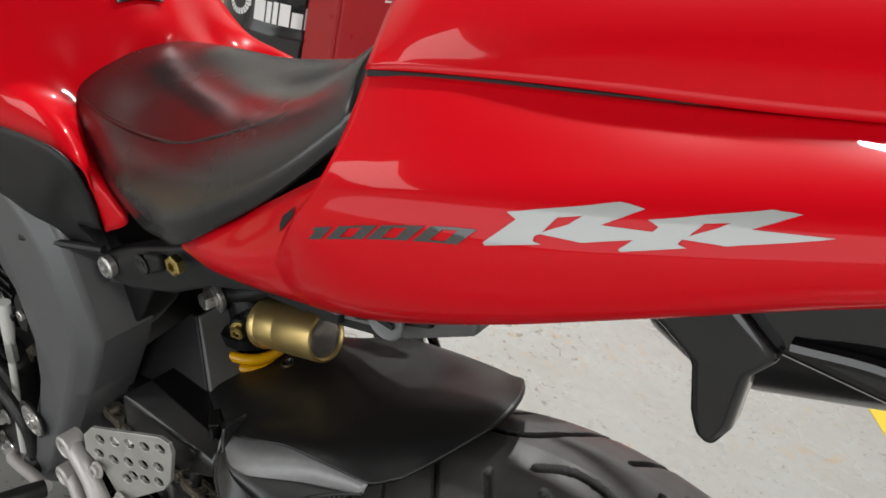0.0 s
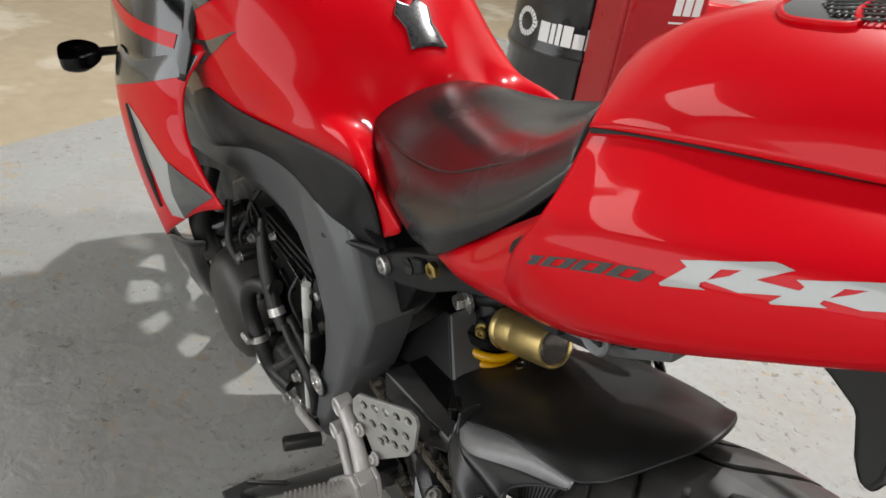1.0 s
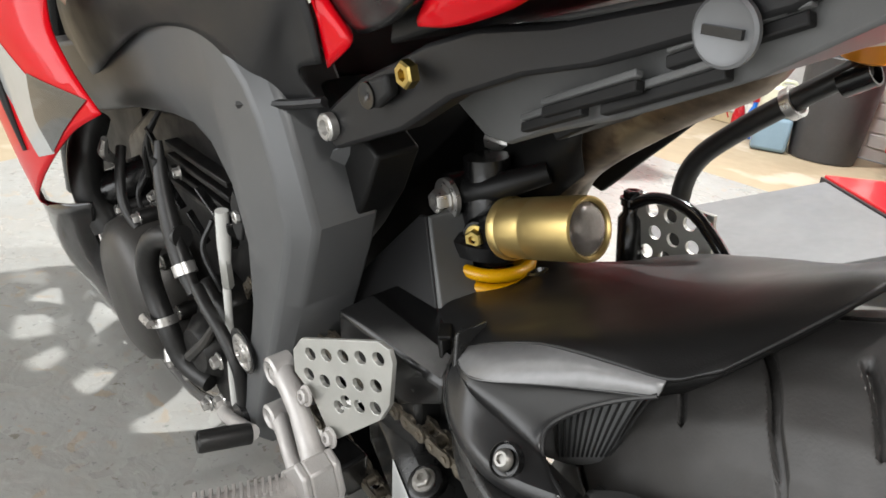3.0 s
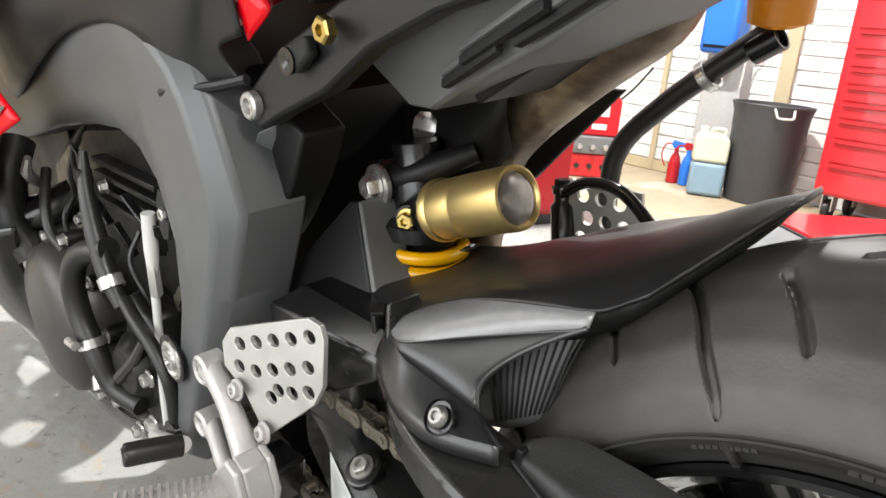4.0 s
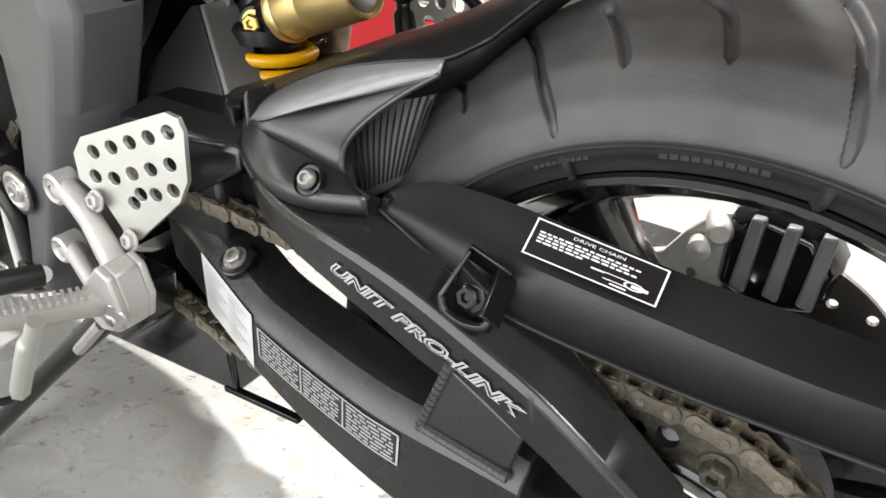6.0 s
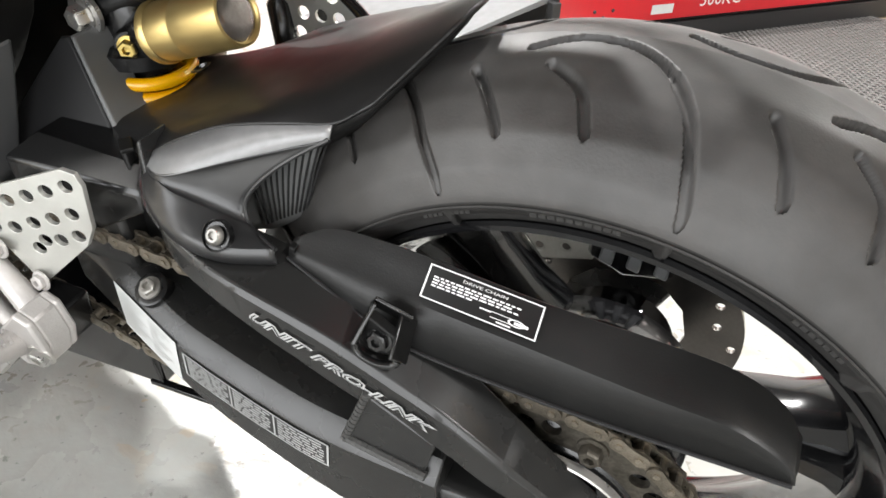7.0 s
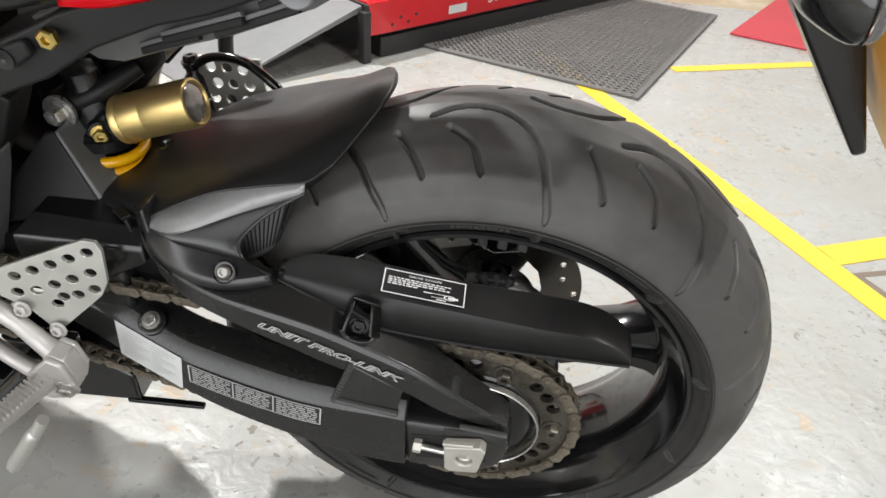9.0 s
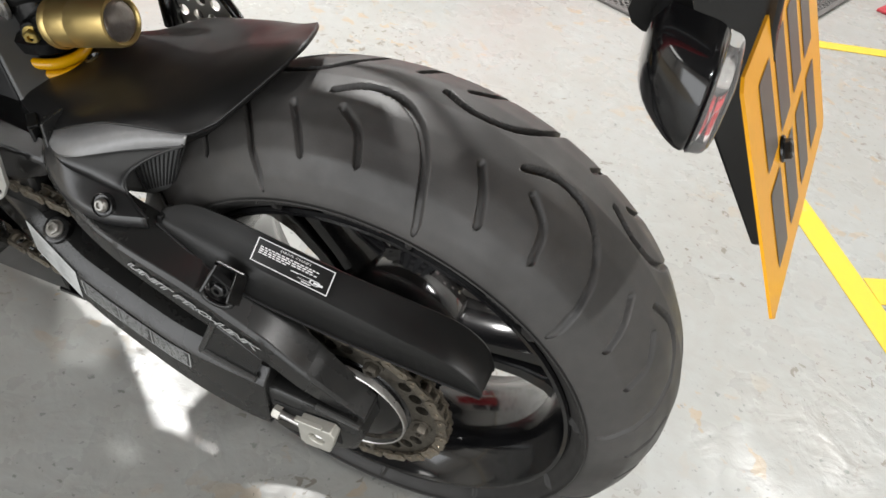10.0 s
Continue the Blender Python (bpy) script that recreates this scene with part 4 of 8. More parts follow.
rows = []
for x, y, t, b in [tuple(q) for q in zip(*[[p[k] for p in spline([(a, c, d) for a, c, d, e in BEAM], 3)] for k in range(3)], [p.y for p in spline([(a, e, 0) for a, c, d, e in BEAM], 3)])]:
    rows.append([(x, y + 0.006, b), (x, y, b + 0.006), (x, y, t - 0.004), (x, y + 0.0032, t + 0.001), (x, y + 0.014, t + 0.0105), (x, y + 0.030, t + 0.0125), (x, y + 0.050, t + 0.011), (x, y + 0.054, t + 0.004), (x, y + 0.054, b)])
swingarm = part("swingarm", rings(rows), SWING, bike, "black braced aluminium swingarm", sharp=26, bevel=0.0014, segments=2)
# upper brace: ridge, lower edge and width of its top face, from the nose under the hugger to the axle
RIDGE = [(-0.330, -0.108, 0.528), (-0.3245, -0.115, 0.508), (-0.314, -0.126, 0.492), (-0.286, -0.1425, 0.4825), (-0.246, -0.1565, 0.4785), (-0.205, -0.164, 0.4765), (-0.170, -0.166, 0.470), (-0.140, -0.1665, 0.461), (-0.100, -0.167, 0.4445), (-0.061, -0.1675, 0.4275), (-0.020, -0.167, 0.401), (0.040, -0.160, 0.353)]
UNDER = [(-0.352, -0.088, 0.512), (-0.350, -0.090, 0.480), (-0.328, -0.112, 0.457), (-0.286, -0.142, 0.4555), (-0.246, -0.156, 0.4505), (-0.205, -0.1635, 0.441), (-0.170, -0.1655, 0.4285), (-0.140, -0.166, 0.4155), (-0.100, -0.1665, 0.4025), (-0.061, -0.167, 0.389), (-0.020, -0.1665, 0.366), (0.040, -0.160, 0.344)]
DEPTH = [0.030, 0.032, 0.036, 0.044, 0.050, 0.050, 0.046, 0.042, 0.040, 0.038, 0.034, 0.028]
RISE = [0.0, 0.0, 0.0, 0.001, 0.004, 0.007, 0.011, 0.014, 0.014, 0.012, 0.008, 0.004]
ra, ua = spline(RIDGE, 5), spline(UNDER, 5)
ks = np.linspace(0, len(DEPTH) - 1, len(ra))
rows = []
for k, r, u in zip(ks, ra, ua):
    d, h = np.interp(k, range(12), DEPTH), np.interp(k, range(12), RISE)
    rows.append([u + Vector((0, 0.003, -0.0005)), r.lerp(u, 0.93) + Vector((0, -0.0008, 0)), r.lerp(u, 0.10) + Vector((0, -0.0008, 0)), r + Vector((0, 0.0026, 0.0012)), r + Vector((0, d, h)), Vector((u.x, r.y + d, u.z))])
part("upper_brace", rings(rows), SWING, swingarm, "curved upper brace of the swingarm", sharp=24, bevel=0.0012, segments=2)
# welded gusset between them
GUS = [(-0.116, -0.1685, 0.424), (-0.066, -0.1675, 0.396), (-0.0715, -0.1775, 0.3715), (-0.1345, -0.1725, 0.3725)]
bm = rings([GUS, [(x, y + 0.030, z) for x, y, z in GUS]])
part("gusset", bm, SWING, swingarm, "welded gusset plate", bevel=0.002)
# forward box that runs to the pivot
A1, D1, E1, M1, L1 = (-0.467, -0.123, 0.4885), (-0.333, -0.1175, 0.4865), (-0.331, -0.1205, 0.4715), (-0.395, -0.122, 0.432), (-0.467, -0.123, 0.420)
B1, C1 = (-0.456, -0.0965, 0.4990), (-0.336, -0.1040, 0.5035)
bm = rings([[A1, D1, E1, M1, L1], [B1, C1, (-0.333, -0.090, 0.470), (-0.395, -0.090, 0.430), (-0.456, -0.090, 0.420)], [(-0.456, -0.050, 0.4985), (-0.336, -0.050, 0.5030), (-0.333, -0.050, 0.470), (-0.395, -0.050, 0.430), (-0.456, -0.050, 0.420)]])
part("pivot_box", bm, BLACK_SATIN, swingarm, "satin black box section to the pivot", bevel=0.0035, segments=3, sharp=30)
part("inner_web", prism([(-0.60, 0.43), (-0.47, 0.47), (-0.34, 0.455), (-0.30, 0.44), (-0.30, 0.41), (-0.40, 0.385), (-0.60, 0.385)], -0.098, -0.06), BLACK_MATT, swingarm, bevel=0.002)
FAR = [(x, t) for x, y, t, b in BEAM] + [(0.040, 0.356), (0.046, 0.330), (0.020, 0.272)] + [(x, b) for x, y, t, b in BEAM[::-1]]
bm = prism(FAR, 0.118, 0.166)
box(-0.45, -0.36, -0.12, 0.12, 0.40, 0.47, bm)
part("far_arm", bm, SWING, swingarm, bevel=0.005)
bm = bmesh.new()
for a, b, n in ((GUS[3], GUS[2], 16), (GUS[0], GUS[3], 12)):
    a, b = Vector(a), Vector(b)
    for k in range(n):
        turned([(-0.0027, 0), (-0.002, 0.0036), (0.002, 0.0036), (0.0027, 0)], a.lerp(b, k / (n - 1)), b - a, 8, bm)
for k in range(12):
    turned([(-0.0025, 0), (-0.002, 0.0034), (0.002, 0.0034), (0.0025, 0)], Vector((-0.006 + 0.044 * k / 11, -0.170, 0.3555 - 0.003 * k / 11)), (1, 0, 0), 8, bm)
tagged(part("weld_bead", bm, WELD, swingarm, "rippled weld bead"), kind="stuff")
# end lug with the adjuster window
part("axle_lug", raised([(-0.068, 0.350), (0.036, 0.352), (0.044, 0.33), (0.036, 0.298), (0.01, 0.276), (-0.06, 0.276)], [(-0.062, 0.345), (0.03, 0.346), (0.037, 0.33), (0.03, 0.302), (0.008, 0.282), (-0.056, 0.282)], -0.12, -0.168, -0.172), SWING, swingarm, bevel=0.002)
part("adjuster_window", prism([(-0.056, 0.334), (0.018, 0.341), (0.022, 0.305), (-0.050, 0.296)], -0.1735, -0.171), CHARCOAL_GAP, swingarm, "dark adjuster slot", bevel=0.0008)
part("axle_block", holed([(-0.021, 0.338), (0.015, 0.346), (0.021, 0.340), (0.015, 0.303), (-0.013, 0.298), (-0.019, 0.303)], [(0.0, 0.321, 0.0088)], lambda u, v, d: (u, -0.186 + d, v), 0.013, 20), ADJ, swingarm, "pale cast axle block", bevel=0.0012)
part("axle_end", turned([(-0.1795, 0), (-0.1795, 0.0062), (-0.181, 0.0075), (-0.178, 0.0087)], (0.0, 0, 0.321), (0, 1, 0), 20), STEEL, swingarm)
part("adjuster_bolt", tube([(-0.046, -0.179, 0.3245), (-0.018, -0.179, 0.3215)], 0.0036, 10), STEEL, swingarm)
part("adjuster_head", bolt((-0.043, -0.179, 0.3243), (-1, 0, 0.1), 0.0068, 0.010, False), ADJ, swingarm)
part("pinch_ridge", beam((-0.022, -0.1865, 0.3475), (0.008, -0.1865, 0.351), 0.006, 0.005), ADJ, swingarm, bevel=0.001)
part("stop_bolt", bolt((-0.107, -0.15, 0.269), (0.2, -0.4, -1), 0.008, 0.010), STEEL, swingarm)
part("brake_line_bolt", bolt((-0.336, -0.1330, 0.4035), (0, -0.5, 0.86), 0.0068, 0.0065), STEEL_DULL, swingarm, "round headed steel bolt")
part("bolt_boss", turned([(-0.012, 0.0150), (-0.001, 0.0145), (0.0, 0.0125), (-0.001, 0)], (-0.336, -0.1330, 0.4032), (0, -0.5, 0.86), 24), BLACK_SATIN, swingarm)
# printed labels and lettering on the arm
def on_arm(lift):
    def place(u, v):
        y, top, low = beam_at(u)
        return (u, y - lift, v)
    return place


PAPER = [(-0.3785, 0.3945), (-0.2985, 0.379), (-0.3085, 0.3235), (-0.3865, 0.337)]
part("paper_label", flat([PAPER], on_arm(0.0008), 3), STICKER, swingarm, "white paper label with faint print")


def along_label(t, s):
    """The warning label follows the lower beam's curve."""
    x = -0.293 + 0.1465 * t
    return x - 0.003 * s, beam_at(x)[1] - 0.0075 - 0.0285 * s


def strip(t0, t1, s0, s1):
    n = max(2, int((t1 - t0) * 14) + 1)
    ts = np.linspace(t0, t1, n)
    return [along_label(t, s0) for t in ts] + [along_label(t, s1) for t in ts[::-1]]


bm = flat([strip(0, 1, 0, 1)], on_arm(0.0007), 1)
warn = part("warning_label", bm, PRINT_DARK, swingarm, "dark printed warning label with pale frames")
frames = [strip(0, 1, 0, 0.05), strip(0, 1, 0.95, 1), strip(0, 0.012, 0, 1), strip(0.988, 1, 0, 1), strip(0.335, 0.345, 0, 1), strip(0.64, 0.65, 0, 1)]
rnd = random.Random(4)
for t0, t1 in ((0.03, 0.32), (0.36, 0.62), (0.67, 0.97)):
    for k in range(7):
        s = 0.12 + k * 0.12
        t = t0
        while t < t1 - 0.02:
            w = rnd.uniform(0.03, 0.08)
            frames.append(strip(t, min(t1, t + w), s, s + 0.06))
            t += w + 0.012
part("label_print", flat(frames, on_arm(0.0012)), LETTER, warn, "rows of print drawn as bars")
rows = []
for k in range(9):
    s = 0.12 + 0.09 * k
    a = Vector(PAPER[0]).lerp(Vector(PAPER[3]), s)
    b = Vector(PAPER[1]).lerp(Vector(PAPER[2]), s)
    for t0, t1 in ((0.08, 0.5), (0.54, 0.9)):
        p, q = a.lerp(b, t0), a.lerp(b, t1 - 0.1 * (k % 3))
        rows.append([tuple(p), tuple(q), (q.x, q.y - 0.0011), (p.x, p.y - 0.0011)])
part("faint_print", flat(rows, on_arm(0.0013)), PRINT, swingarm, "faint print drawn as bars")


LINE = [r.lerp(u, 0.5) for r, u in zip(ra, ua)]


def on_brace(u, v, lift=0.0024):
    """Lettering runs down the middle of the brace: u from 0 to 1, v in metres across."""
    x = -0.207 + 0.147 * u
    xs = [p.x for p in LINE[12:]]
    z = np.interp(x, xs, [p.z for p in LINE[12:]])
    y = np.interp(x, xs, [p.y for p in LINE[12:]])
    return (x + v * 0.40, y - lift, z - 0.0020 + v * 0.92)


WORDS = "UNIT PRO-LINK"
lettering = part("side_lettering", text_mesh(WORDS, 0.0112, lambda u, v: on_brace(u / 0.149, v), 0.3, 1.72, 0.0007), LETTER, swingarm, "silver outline lettering")
part("letter_fill", text_mesh(WORDS, 0.0112, lambda u, v: on_brace(u / 0.149, v, 0.0028), 0.3, 1.72, -0.0002), SWING, lettering)

# ---- chain guard ----
rows = []
for x, yi, zi, yr, zr, yl, zl in ((-0.194, -0.117, 0.493, -0.1225, 0.490, -0.1285, 0.4855), (-0.170, -0.107, 0.5015, -0.124, 0.4885, -0.1325, 0.479), (-0.135, -0.105, 0.5025, -0.1255, 0.4845, -0.1385, 0.4675), (-0.095, -0.105, 0.5000, -0.1265, 0.4812, -0.1425, 0.4555),
                                  (-0.017, -0.1030, 0.4895, -0.1285, 0.4763, -0.1425, 0.4495), (0.055, -0.100, 0.484, -0.132, 0.4735, -0.142, 0.4485), (0.100, -0.097, 0.4765, -0.136, 0.4755, -0.1415, 0.450), (0.128, -0.101, 0.4655, -0.137, 0.4655, -0.1415, 0.451), (0.141, -0.112, 0.456, -0.1375, 0.4555, -0.1415, 0.4505)):
    rows.append([(x, yi + 0.004, zi - 0.014), (x, yi, zi - 0.001), (x, yi - 0.001, zi), (x, (yi + yr) / 2, (zi + zr) / 2 + 0.001), (x, yr + 0.001, zr + 0.0003), (x, yr - 0.0012, zr - 0.001), (x + 0.001, yl, zl)])
bm = bmesh.new()
fine = [spline([r[j] for r in rows], 4) for j in range(7)]
grid_faces(bm, [[c[i] for c in fine] for i in range(len(fine[0]))])
guard = part("chain_guard", bm, GUARD, bike, "black plastic chain guard", solid=0.0028, sharp=28)
# label on its sloping face
def on_guard(u, v):
    """u along the label, v across it, 0 to 1."""
    p = Vector((-0.096, -0.1248, 0.4838)).lerp(Vector((-0.017, -0.1266, 0.4785)), u)
    q = Vector((-0.095, -0.1082, 0.4985)).lerp(Vector((-0.018, -0.1062, 0.4892)), u)
    c = p.lerp(q, v) + Vector((0, -0.0022, 0.0030))
    return (c.x, c.y, c.z)


def bar(u0, u1, v0, v1):
    return [(u0, v0), (u1, v0), (u1, v1), (u0, v1)]


def raise_by(place, h):
    def lifted(u, v):
        x, y, z = place(u, v)
        return (x, y, z + h)
    return lifted


lab = part("chain_label", flat([bar(0, 1, 0, 1)], on_guard, 3), LABEL_BLACK, guard, "black label with white print")
shapes = [bar(0, 1, 0, 0.035), bar(0, 1, 0.965, 1), bar(0, 0.014, 0, 1), bar(0.986, 1, 0, 1)]
for k, (a, b) in enumerate(((0.06, 0.80), (0.06, 0.72), (0.06, 0.78), (0.06, 0.42))):
    v = 0.66 - 0.085 * k
    u = a
    while u < b:
        w = rnd.uniform(0.03, 0.07)
        shapes.append(bar(u, u + w, v, v + 0.045))
        u += w + 0.014
for k in range(12):
    a0, a1 = 2 * math.pi * k / 12, 2 * math.pi * (k + 1) / 12
    shapes.append([(0.82 + 0.075 * math.cos(a0), 0.26 + 0.10 * math.sin(a0)), (0.82 + 0.075 * math.cos(a1), 0.26 + 0.10 * math.sin(a1)), (0.82 + 0.058 * math.cos(a1), 0.26 + 0.07 * math.sin(a1)), (0.82 + 0.058 * math.cos(a0), 0.26 + 0.07 * math.sin(a0))])
shapes += [bar(0.60, 0.78, 0.33, 0.35), bar(0.60, 0.78, 0.18, 0.20), bar(0.80, 0.92, 0.22, 0.30), bar(0.5, 0.6, 0.30, 0.34), bar(0.66, 0.78, 0.09, 0.13)]
part("label_print", flat(shapes, raise_by(on_guard, 0.0004), 2), WHITE, lab, "white print drawn as bars")
part("label_heading", text_mesh("DRIVE CHAIN", 0.105, lambda u, v: raise_by(on_guard, 0.0004)(0.30 + u * 0.62, 0.80 + v * 1.1), 0, 1.0), WHITE, lab)
# mounting bracket with its bolt
bm = bmesh.new()
beam((-0.118, -0.144, 0.489), (-0.125, -0.164, 0.467), 0.003, 0.016, bm, up=(0, 1, 0.4))
beam((-0.098, -0.138, 0.477), (-0.095, -0.162, 0.460), 0.003, 0.016, bm, up=(0, 1, 0.4))
tube([(-0.125, -0.163, 0.468), (-0.121, -0.165, 0.460), (-0.109, -0.165, 0.456), (-0.098, -0.163, 0.457), (-0.095, -0.161, 0.461)], 0.003, 8, 4, bm)
beam((-0.120, -0.144, 0.489), (-0.096, -0.139, 0.476), 0.014, 0.003, bm, up=(0, 1, 0.4))
part("mount_bracket", bm, BLACK_SATIN, guard, bevel=0.001)
part("bracket_pad", prism([(-0.123, 0.466), (-0.117, 0.486), (-0.099, 0.474), (-0.096, 0.459), (-0.109, 0.455)], -0.156, -0.148), BLACK_MATT, guard, bevel=0.001)
part("bracket_bolt", bolt((-0.110, -0.156, 0.4690), (0, -1, 0.25), 0.0068, 0.006), BLACK_SATIN, guard)
part("lower_lip", tube([(-0.194, -0.1290, 0.4855), (-0.170, -0.1340, 0.4785), (-0.135, -0.1400, 0.467), (-0.095, -0.1440, 0.455), (-0.017, -0.144, 0.4490), (0.055, -0.1435, 0.448), (0.141, -0.143, 0.450)], 0.0016, 8), COVER, guard)
part("front_wall", prism([(-0.196, 0.482), (-0.191, 0.482), (-0.189, 0.4925), (-0.194, 0.4935)], -0.127, -0.108), BLACK_MATT, guard, bevel=0.001)

# ---- rear hugger ----
# crown: rows from the front to the free rear edge, each from the middle to the left
H = [
    [(-0.425, 0, 0.492), (-0.424, -0.030, 0.494), (-0.421, -0.052, 0.500), (-0.412, -0.064, 0.497), (-0.405, -0.070, 0.486)],
    [(-0.390, 0, 0.503), (-0.390, -0.040, 0.505), (-0.388, -0.062, 0.505), (-0.382, -0.076, 0.501), (-0.378, -0.083, 0.492)],
    [(-0.350, 0, 0.520), (-0.350, -0.045, 0.520), (-0.348, -0.070, 0.517), (-0.344, -0.085, 0.5125), (-0.337, -0.095, 0.508)],
    [(-0.305, 0, 0.540), (-0.305, -0.048, 0.539), (-0.304, -0.074, 0.535), (-0.303, -0.089, 0.5345), (-0.302, -0.1010, 0.5315)],
    [(-0.268, 0, 0.553), (-0.268, -0.050, 0.552), (-0.267, -0.070, 0.5525), (-0.265, -0.085, 0.5520), (-0.264, -0.0965, 0.5500)],
    [(-0.235, 0, 0.567), (-0.235, -0.048, 0.565), (-0.235, -0.072, 0.565), (-0.235, -0.086, 0.5635), (-0.235, -0.0955, 0.5595)],
    [(-0.200, 0, 0.584), (-0.199, -0.045, 0.580), (-0.199, -0.070, 0.577), (-0.200, -0.085, 0.5725), (-0.203, -0.0938, 0.5670)],
    [(-0.160, 0, 0.606), (-0.161, -0.040, 0.599), (-0.165, -0.066, 0.588), (-0.169, -0.082, 0.578), (-0.1725, -0.0905, 0.5730)],
    [(-0.130, 0, 0.622), (-0.133, -0.030, 0.614), (-0.141, -0.052, 0.602), (-0.150, -0.069, 0.590), (-0.158, -0.081, 0.580)],
    [(-0.108, 0, 0.630), (-0.113, -0.022, 0.625), (-0.124, -0.042, 0.613), (-0.137, -0.061, 0.599), (-0.150, -0.076, 0.585)],
]
# the far half stands fuller at its rear corner
FULL = [0, 0, 0, 0, 0, 0, 0.004, 0.009, 0.012, 0.014]
rows = []
for r, f in zip(H, FULL):
    rows.append([(x + f * 0.6 * k, -y, z + f * k) for (x, y, z), k in zip(r[:0:-1], (0.6, 1.0, 0.8, 0.3))] + list(r))
hugger = part("rear_hugger", loft(rows, 5, 5), HUGGER, bike, "satin black plastic rear hugger", solid=0.003, sharp=60)
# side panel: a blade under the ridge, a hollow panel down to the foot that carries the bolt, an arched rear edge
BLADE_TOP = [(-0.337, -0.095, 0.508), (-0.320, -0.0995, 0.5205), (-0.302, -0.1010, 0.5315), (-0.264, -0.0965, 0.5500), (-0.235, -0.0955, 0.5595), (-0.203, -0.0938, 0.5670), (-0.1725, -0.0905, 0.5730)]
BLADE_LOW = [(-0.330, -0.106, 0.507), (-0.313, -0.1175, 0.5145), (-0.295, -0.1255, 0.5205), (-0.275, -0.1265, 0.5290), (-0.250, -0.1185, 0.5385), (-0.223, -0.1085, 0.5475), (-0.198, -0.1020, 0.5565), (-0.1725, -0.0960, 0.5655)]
FOOT = [(-0.330, -0.106, 0.5068), (-0.313, -0.1180, 0.5115), (-0.298, -0.1262, 0.5140), (-0.284, -0.1290, 0.5110), (-0.252, -0.1262, 0.5030), (-0.224, -0.1225, 0.4955)]
ARCH_EDGE = [(-0.1725, -0.0960, 0.5655), (-0.192, -0.1005, 0.5530), (-0.212, -0.1065, 0.5375), (-0.228, -0.1120, 0.5210), (-0.2345, -0.1150, 0.5080), (-0.2315, -0.1190, 0.4975), (-0.220, -0.1255, 0.4940), (-0.199, -0.1345, 0.4945)]
LIP = [(-0.330, -0.106, 0.507), (-0.321, -0.1190, 0.5030), (-0.303, -0.1320, 0.4985), (-0.280, -0.1420, 0.4950), (-0.255, -0.1465, 0.4935), (-0.230, -0.1455, 0.4935), (-0.199, -0.1345, 0.4945)]
LIP_LOW = [(-0.332, -0.1075, 0.501), (-0.323, -0.1205, 0.4955), (-0.305, -0.1340, 0.4895), (-0.281, -0.1445, 0.4850), (-0.256, -0.1495, 0.4830), (-0.230, -0.1485, 0.4832), (-0.197, -0.1370, 0.4845)]
n = 22
wall = coons(BLADE_LOW, ARCH_EDGE[:6] + FOOT[-1:], FOOT, [BLADE_LOW[0]] * 2, n)
for j, row in enumerate(wall):
    for i, q in enumerate(row):
        u, v = i / (n - 1), j / (n - 1)
        q.y += 0.005 * 4 * v * (1 - v) * math.sin(math.pi * u)
bm = bmesh.new()
grid_faces(bm, wall)
grid_faces(bm, coons(FOOT, [FOOT[-1], (-0.214, -0.1275, 0.4940), ARCH_EDGE[-1]], LIP, [FOOT[0]] * 2, n))
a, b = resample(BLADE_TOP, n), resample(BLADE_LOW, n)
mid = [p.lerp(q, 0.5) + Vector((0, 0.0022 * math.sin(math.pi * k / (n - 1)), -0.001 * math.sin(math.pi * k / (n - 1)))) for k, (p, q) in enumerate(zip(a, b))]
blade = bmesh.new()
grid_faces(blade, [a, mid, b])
c, d = resample(LIP, n), resample(LIP_LOW, n)
soft_edge = [p.lerp(q, 0.25) + Vector((0, -0.0012, 0)) for p, q in zip(c, d)]
grid_faces(bm, [c, soft_edge, d])
bmesh.ops.remove_doubles(bm, verts=list(bm.verts), dist=0.0004)
bmesh.ops.recalc_face_normals(bm, faces=list(bm.faces))
part("flank", bm, FLANK, hugger, "sculpted side panel", solid=0.002, sharp=34)
# the blade's pale colour carries scuffs and the light that falls on it
part("blade", blade, BLADE_LIT, hugger, "scuffed upper facet, lightened where light strikes it", solid=0.0018, sharp=34)
# rolled rims: along the arched rear edge and the front of the nose
part("arch_rim", tube(ARCH_EDGE, 0.0017, 8, 4), FLANK, hugger)
part("front_edge", tube([(-0.350, -0.084, 0.512), (-0.341, -0.097, 0.505), (-0.333, -0.110, 0.495), (-0.318, -0.1255, 0.487), (-0.296, -0.1385, 0.4825)], [0.0028, 0.0032, 0.0032, 0.0026, 0.0015], 8), BLACK_GLOSS, hugger)
part("bolt_recess", turned([(-0.004, 0.0115), (0.0015, 0.0112), (0.002, 0.0103), (0.0, 0.0095), (-0.0005, 0)], (-0.2395, -0.1430, 0.4992), (0, -0.80, 0.60), 28), BLACK_SATIN, hugger)
part("hugger_bolt", turned([(0, 0.0070), (0.002, 0.0066), (0.0040, 0.0046), (0.0040, 0.003), (0.002, 0.0026), (0.002, 0)], (-0.2395, -0.1440, 0.5000), (0, -0.80, 0.60), 24), STEEL_DULL, hugger, "bright dome headed bolt")
